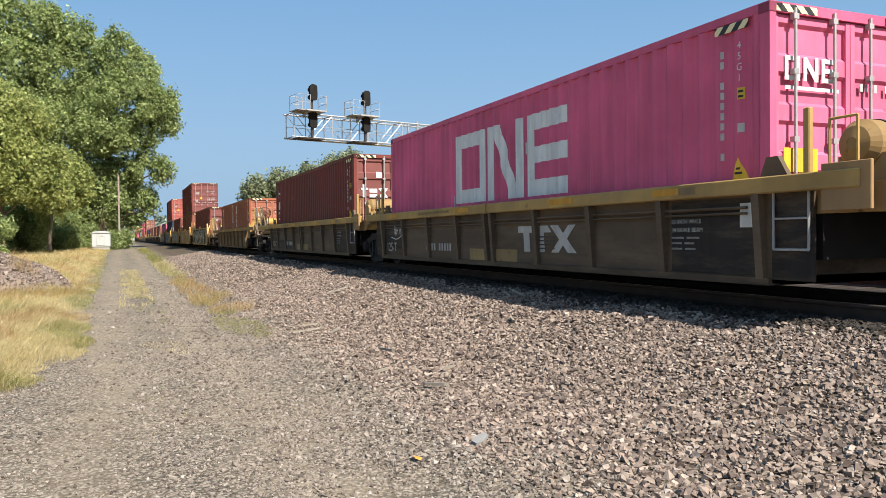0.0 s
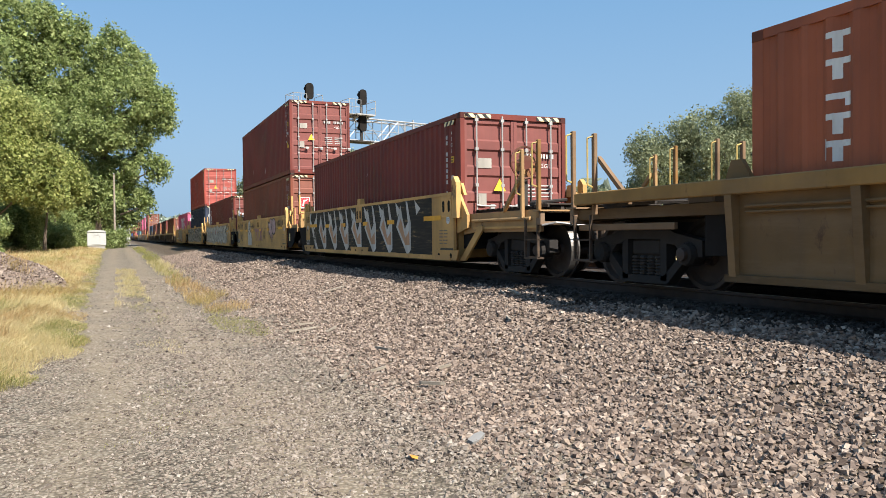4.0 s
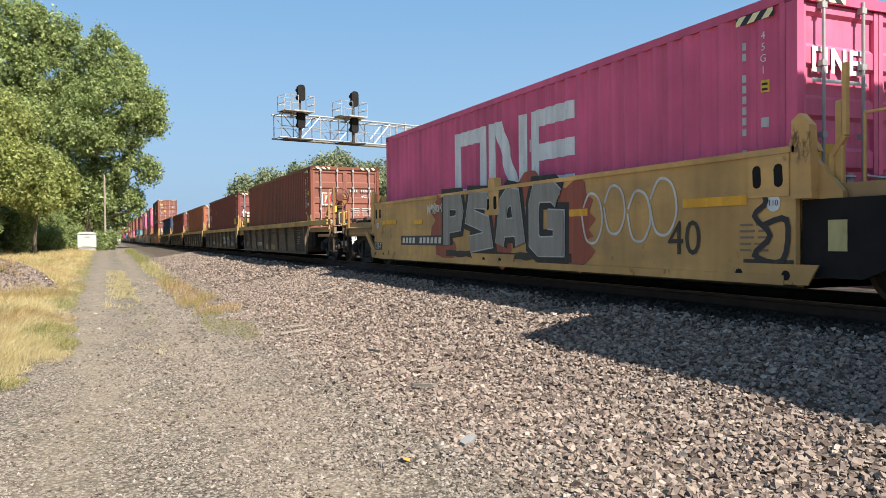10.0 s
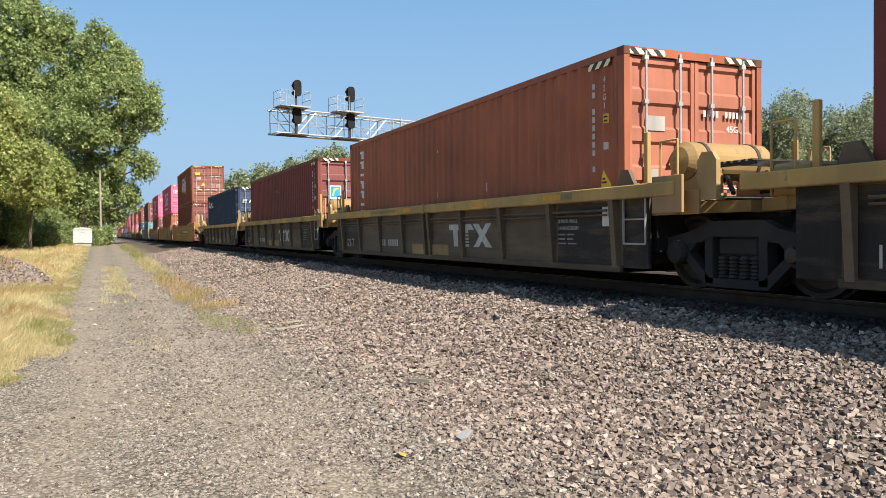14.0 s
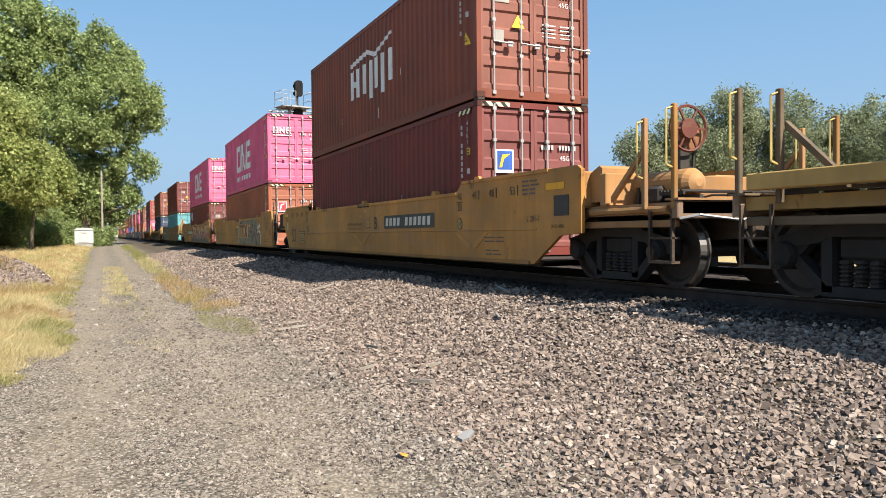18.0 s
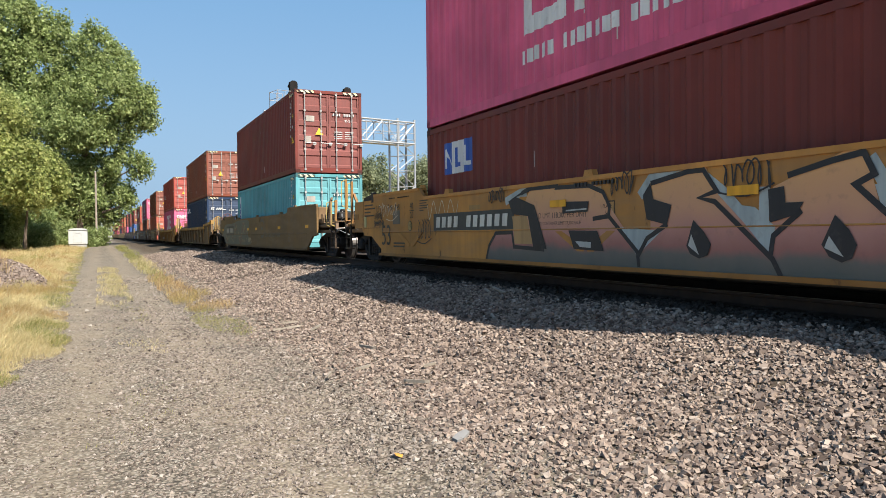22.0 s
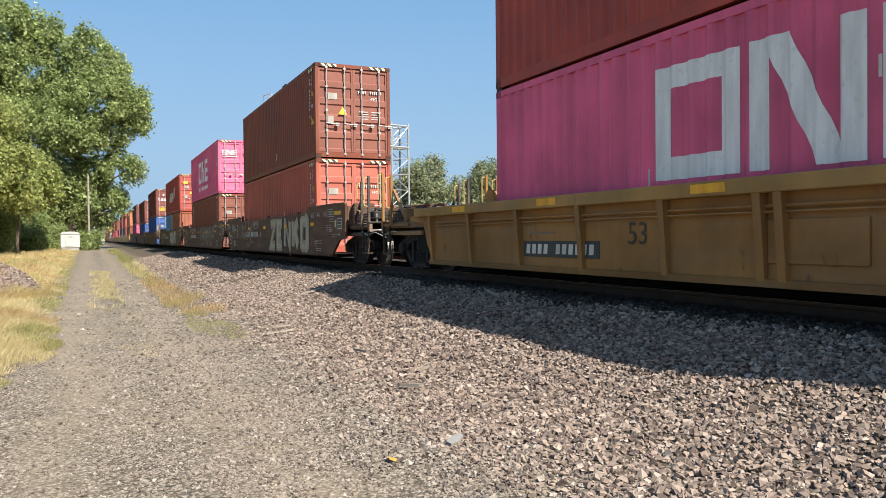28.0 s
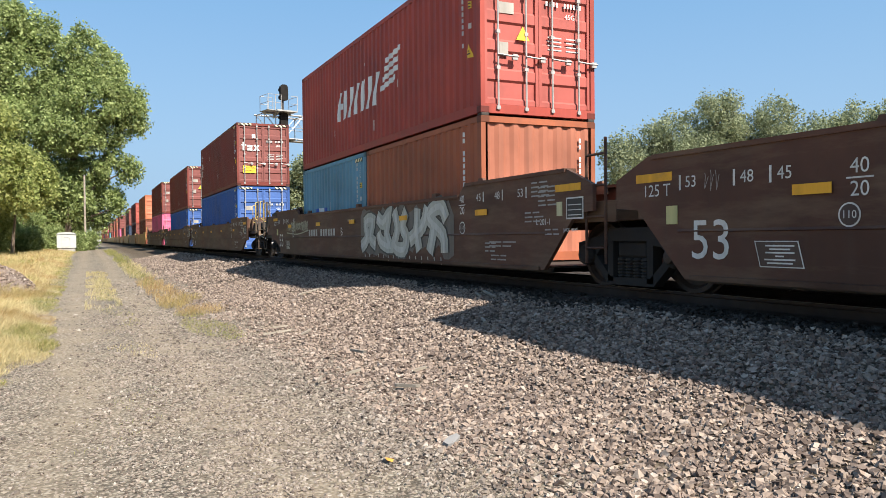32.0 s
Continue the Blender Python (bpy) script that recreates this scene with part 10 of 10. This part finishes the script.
    sprayed_word(c[21], bas, x - 0.003, ((0.40, (0.05, 0.05, 0.045), "outline_paint", "sprayed dark outline"), (0.32, (0.42, 0.42, 0.36), "fill_paint", "sprayed pale fill"), (0.12, (0.52, 0.52, 0.47), "fill_paint", "sprayed paler fill")))
    strokes(c[21], [[(-0.6 - 0.31 * k, 0.34), (-0.62 - 0.31 * k, 0.24 - 0.02 * (k % 3))] for k in range(15)], 0.035, x - 0.002, (0.40, 0.40, 0.35), "drip_paint", "pale paint drips")
    scribble(c[21], 7.2, 0.95, 2.6, 0.3, x, (0.36, 0.34, 0.24), 45, 0.035)
    for i, y, ink in ((19, 4.39, (0.42, 0.38, 0.33)), (20, 4.5, (0.5, 0.47, 0.40)), (21, 4.5, (0.42, 0.40, 0.36))):
        for k in range(11):
            if k != 4:
                part("number_bar", Build().box(x - 0.003, x, y - k * 0.25 - 0.15, y - k * 0.25, 0.79, 0.98), DECAL, c[i], colour=ink)
        lettering(c[i], "ACB"[i - 19], 0.3, (x - 0.004, 1.25, 0.88), "side", (0.6, 0.58, 0.54))
        lettering(c[i], "WELL LD LMT", 0.09, (x - 0.004, 0.45, 1.16), "side", (0.45, 0.42, 0.38))


# ---- the train ----
HC, STD = 2.896, 2.591
ROLLS = [(0.0, 0.0), (3.5, 41.42), (5.5, 65.44), (8.0, 95.54), (10.5, 125.61), (13.0, 155.99), (16.5, 198.83), (19.0, 229.80), (21.5, 260.72),
         (24.0, 291.83), (25.5, 310.26), (28.0, 341.37), (30.0, 366.54), (32.0, 392.08)]

# leading end of the load along the train, kind of well, car colour, joined before and behind, lower load, upper load
CARS = [
    (6.05, "post", GREYC, "joint", "joint", [(PINK, HC, pink_marks(False))], []),
    (21.60, "post", GREYC, "joint", "coupled", [(MAROON, HC, lease_marks)], []),
    (41.45, "post", TANC, "coupled", "coupled", [(RUSTY, STD, "twins")], []),
    (61.20, "smooth", YELLOW, "coupled", "joint", [(MAROON, HC, plain_marks)], []),
    (77.35, "smooth", YELLOW, "joint", "joint", [(BROWN, HC, square_mark((0.5, 0.05, 0.06), "red and white sticker"))], [(MAROON, HC, plain_marks)]),
    (93.35, "smooth", YELLOW, "joint", "joint", [(MAROON, HC, lease_marks)], []),
    (109.35, "smooth", YELLOW, "joint", "joint", [(SHADED_NAVY, HC, navy_marks)], [(RED, HC, plain_marks)]),
    (125.10, "smooth", YELLOW, "joint", "coupled", [(PINK, HC, pink_marks(False))], []),
    (144.95, "post", GREYC, "coupled", "joint", [(BROWN, HC, square_mark((0.5, 0.05, 0.06), "red and white sticker"))], []),
    (160.65, "post", GREYC, "joint", "joint", [(MAROON, HC, caution_marks)], []),
    (176.40, "post", GREYC, "joint", "joint", [(RUSTY, HC, upright_name)], []),
    (192.10, "post", GREYC, "joint", "joint", [(MAROON, HC, square_mark((0.03, 0.30, 0.60), "round blue sticker"))], []),
    (207.92, "post", GREYC, "joint", "coupled", [(NAVY, HC, navy_marks)], []),
    (229.98, "smooth53", OCHRE, "coupled", "joint", [(MAROON, HC, square_mark((0.03, 0.10, 0.38), "blue sticker with a yellow arc"))], [(BROWN, HC, big_white_marks(False))]),
    (249.60, "smooth53", OCHRE, "joint", "joint", [(RUSTY, STD, square_mark((0.5, 0.05, 0.06), "red and white sticker"))], [(PINK, HC, pink_marks(True))]),
    (269.45, "smooth53", OCHRE, "joint", "coupled", [(MAROON, STD, blue_square_marks)], [(PINK, HC, pink_marks(True))]),
    (293.35, "smooth53", OLIVE, "coupled", "coupled", [(TEAL, STD, upright_blue)], [(MAROON, HC, plain_marks)]),
    (317.25, "post53", UMBER, "coupled", "coupled", [(NAVY, HC, navy_marks)], [(BROWN, HC, upright_name)]),
    (340.60, "post53", OCHRE2, "coupled", "coupled", [(PINK, HC, pink_marks(False))], [(RED, HC, script_marks)]),
    (364.25, "smooth53", BROWNC, "coupled", "joint", [(CORAL, HC, plain_marks)], [(BROWN, HC, plain_marks)]),
    (384.05, "smooth53", BROWNC, "joint", "joint", [(BROWN, HC, upright_name)], [(PINK, HC, pink_marks(True))]),
    (403.95, "smooth53", BROWNC, "joint", "coupled", [(SKYBLUE, STD, "twins_b")], [(RED, HC, big_white_marks(True))]),
    (428.00, "smooth53", BROWNC, "coupled", "joint", [(BLUE, HC, plain_marks)], [(MAROON, HC, lease_marks)]),
    (447.30, "smooth53", BROWNC, "joint", "joint", [(BLUE, STD, plain_marks)], [(MAROON, HC, plain_marks)]),
    (467.40, "smooth53", BROWNC, "joint", "coupled", [(PINK, HC, None)], [(MAROON, HC, plain_marks)]),
]
_far = [(BROWN, ORANGE), (MAROON, RED), (NAVY, MAROON), (BROWN, None), (PINK, MAROON), (BROWN, RUSTY), (RED, BROWN), (MAROON, None), (TEAL, BROWN), (MAROON, PINK),
        (BROWN, MAROON), (RED, None), (NAVY, BROWN), (MAROON, MAROON), (RUSTY, RED), (BROWN, PINK), (MAROON, BROWN), (RED, MAROON)]
for _i, (_a, _b2) in enumerate(_far):
    CARS.append((489.8 + _i * 20.2, "smooth53", OCHRE if (_i // 3) % 2 else YELLOW, "joint" if _i % 3 else "coupled", "coupled" if _i % 3 == 2 else "joint",
                 [(_a, HC, None)], [(_b2, HC, None)] if _b2 else []))


def build_train():
    mids = [c[0] + 6.096 for c in CARS]
    made = []

    def reach(i, j):
        """From well i to the joint with its neighbour j."""
        gap = abs(mids[i] - mids[j])
        if ("53" in CARS[i][1]) == ("53" in CARS[j][1]):
            return gap / 2
        return gap / 2 + (1.02 if "53" in CARS[i][1] else -1.02)

    for i, (u, kind, colour, ea, eb, low, high) in enumerate(CARS):
        before = reach(i, i - 1) if i else 7.85
        after = reach(i, i + 1) if i + 1 < len(CARS) else 9.93
        made.append((well_car(kind, mids[i], colour, before, after, ea, eb, i, i < 25), kind, colour))
        detail = 2 if u < 430 else 1 if u < 480 else 0
        top = FLOOR_Z
        for c, h, marks in low:
            if marks == "twins":
                for k in (0, 1):
                    container(u + k * 6.13, FLOOR_Z, c, 6.058, h, upright_name, detail)
            elif marks == "twins_b":
                container(u, FLOOR_Z, RUSTY, 6.058, h, side_only_marks, detail, False)
                container(u + 6.13, FLOOR_Z, c, 6.058, h, blue_square_marks, detail)
            else:
                container(u, FLOOR_Z, c, 12.192, h, marks, detail)
            top += h
        for c, h, marks in high:
            container(u, top + 0.055, c, 12.192, h, marks, detail, stacked=True)
    paint_cars(made)


build_train()


def motions():
    """The train rolls past at about 12 metres a second; the wheels turn with it."""
    for ob, u, z in MOVERS:
        walk(ob, [(t, pose(TRACK_X, u - s, z)) for t, s in ROLLS])
    times = [k / FPS for k in range(0, 32 * FPS + 1)]
    rolled = [float(np.interp(t, [r[0] for r in ROLLS], [r[1] for r in ROLLS])) for t in times]
    lead = {}
    for w, k in WHEELS:
        if k not in lead:
            place = w.matrix_basis.translation.copy()
            walk(w, [(t, Matrix.Translation(place) @ Matrix.Rotation(s / 0.452, 4, "X")) for t, s in zip(times, rolled)])
            lead[k] = w
        else:
            w.rotation_mode = "QUATERNION"
            keys = w.animation_data_create()
            keys.action = lead[k].animation_data.action
            keys.action_slot = lead[k].animation_data.action_slot


motions()
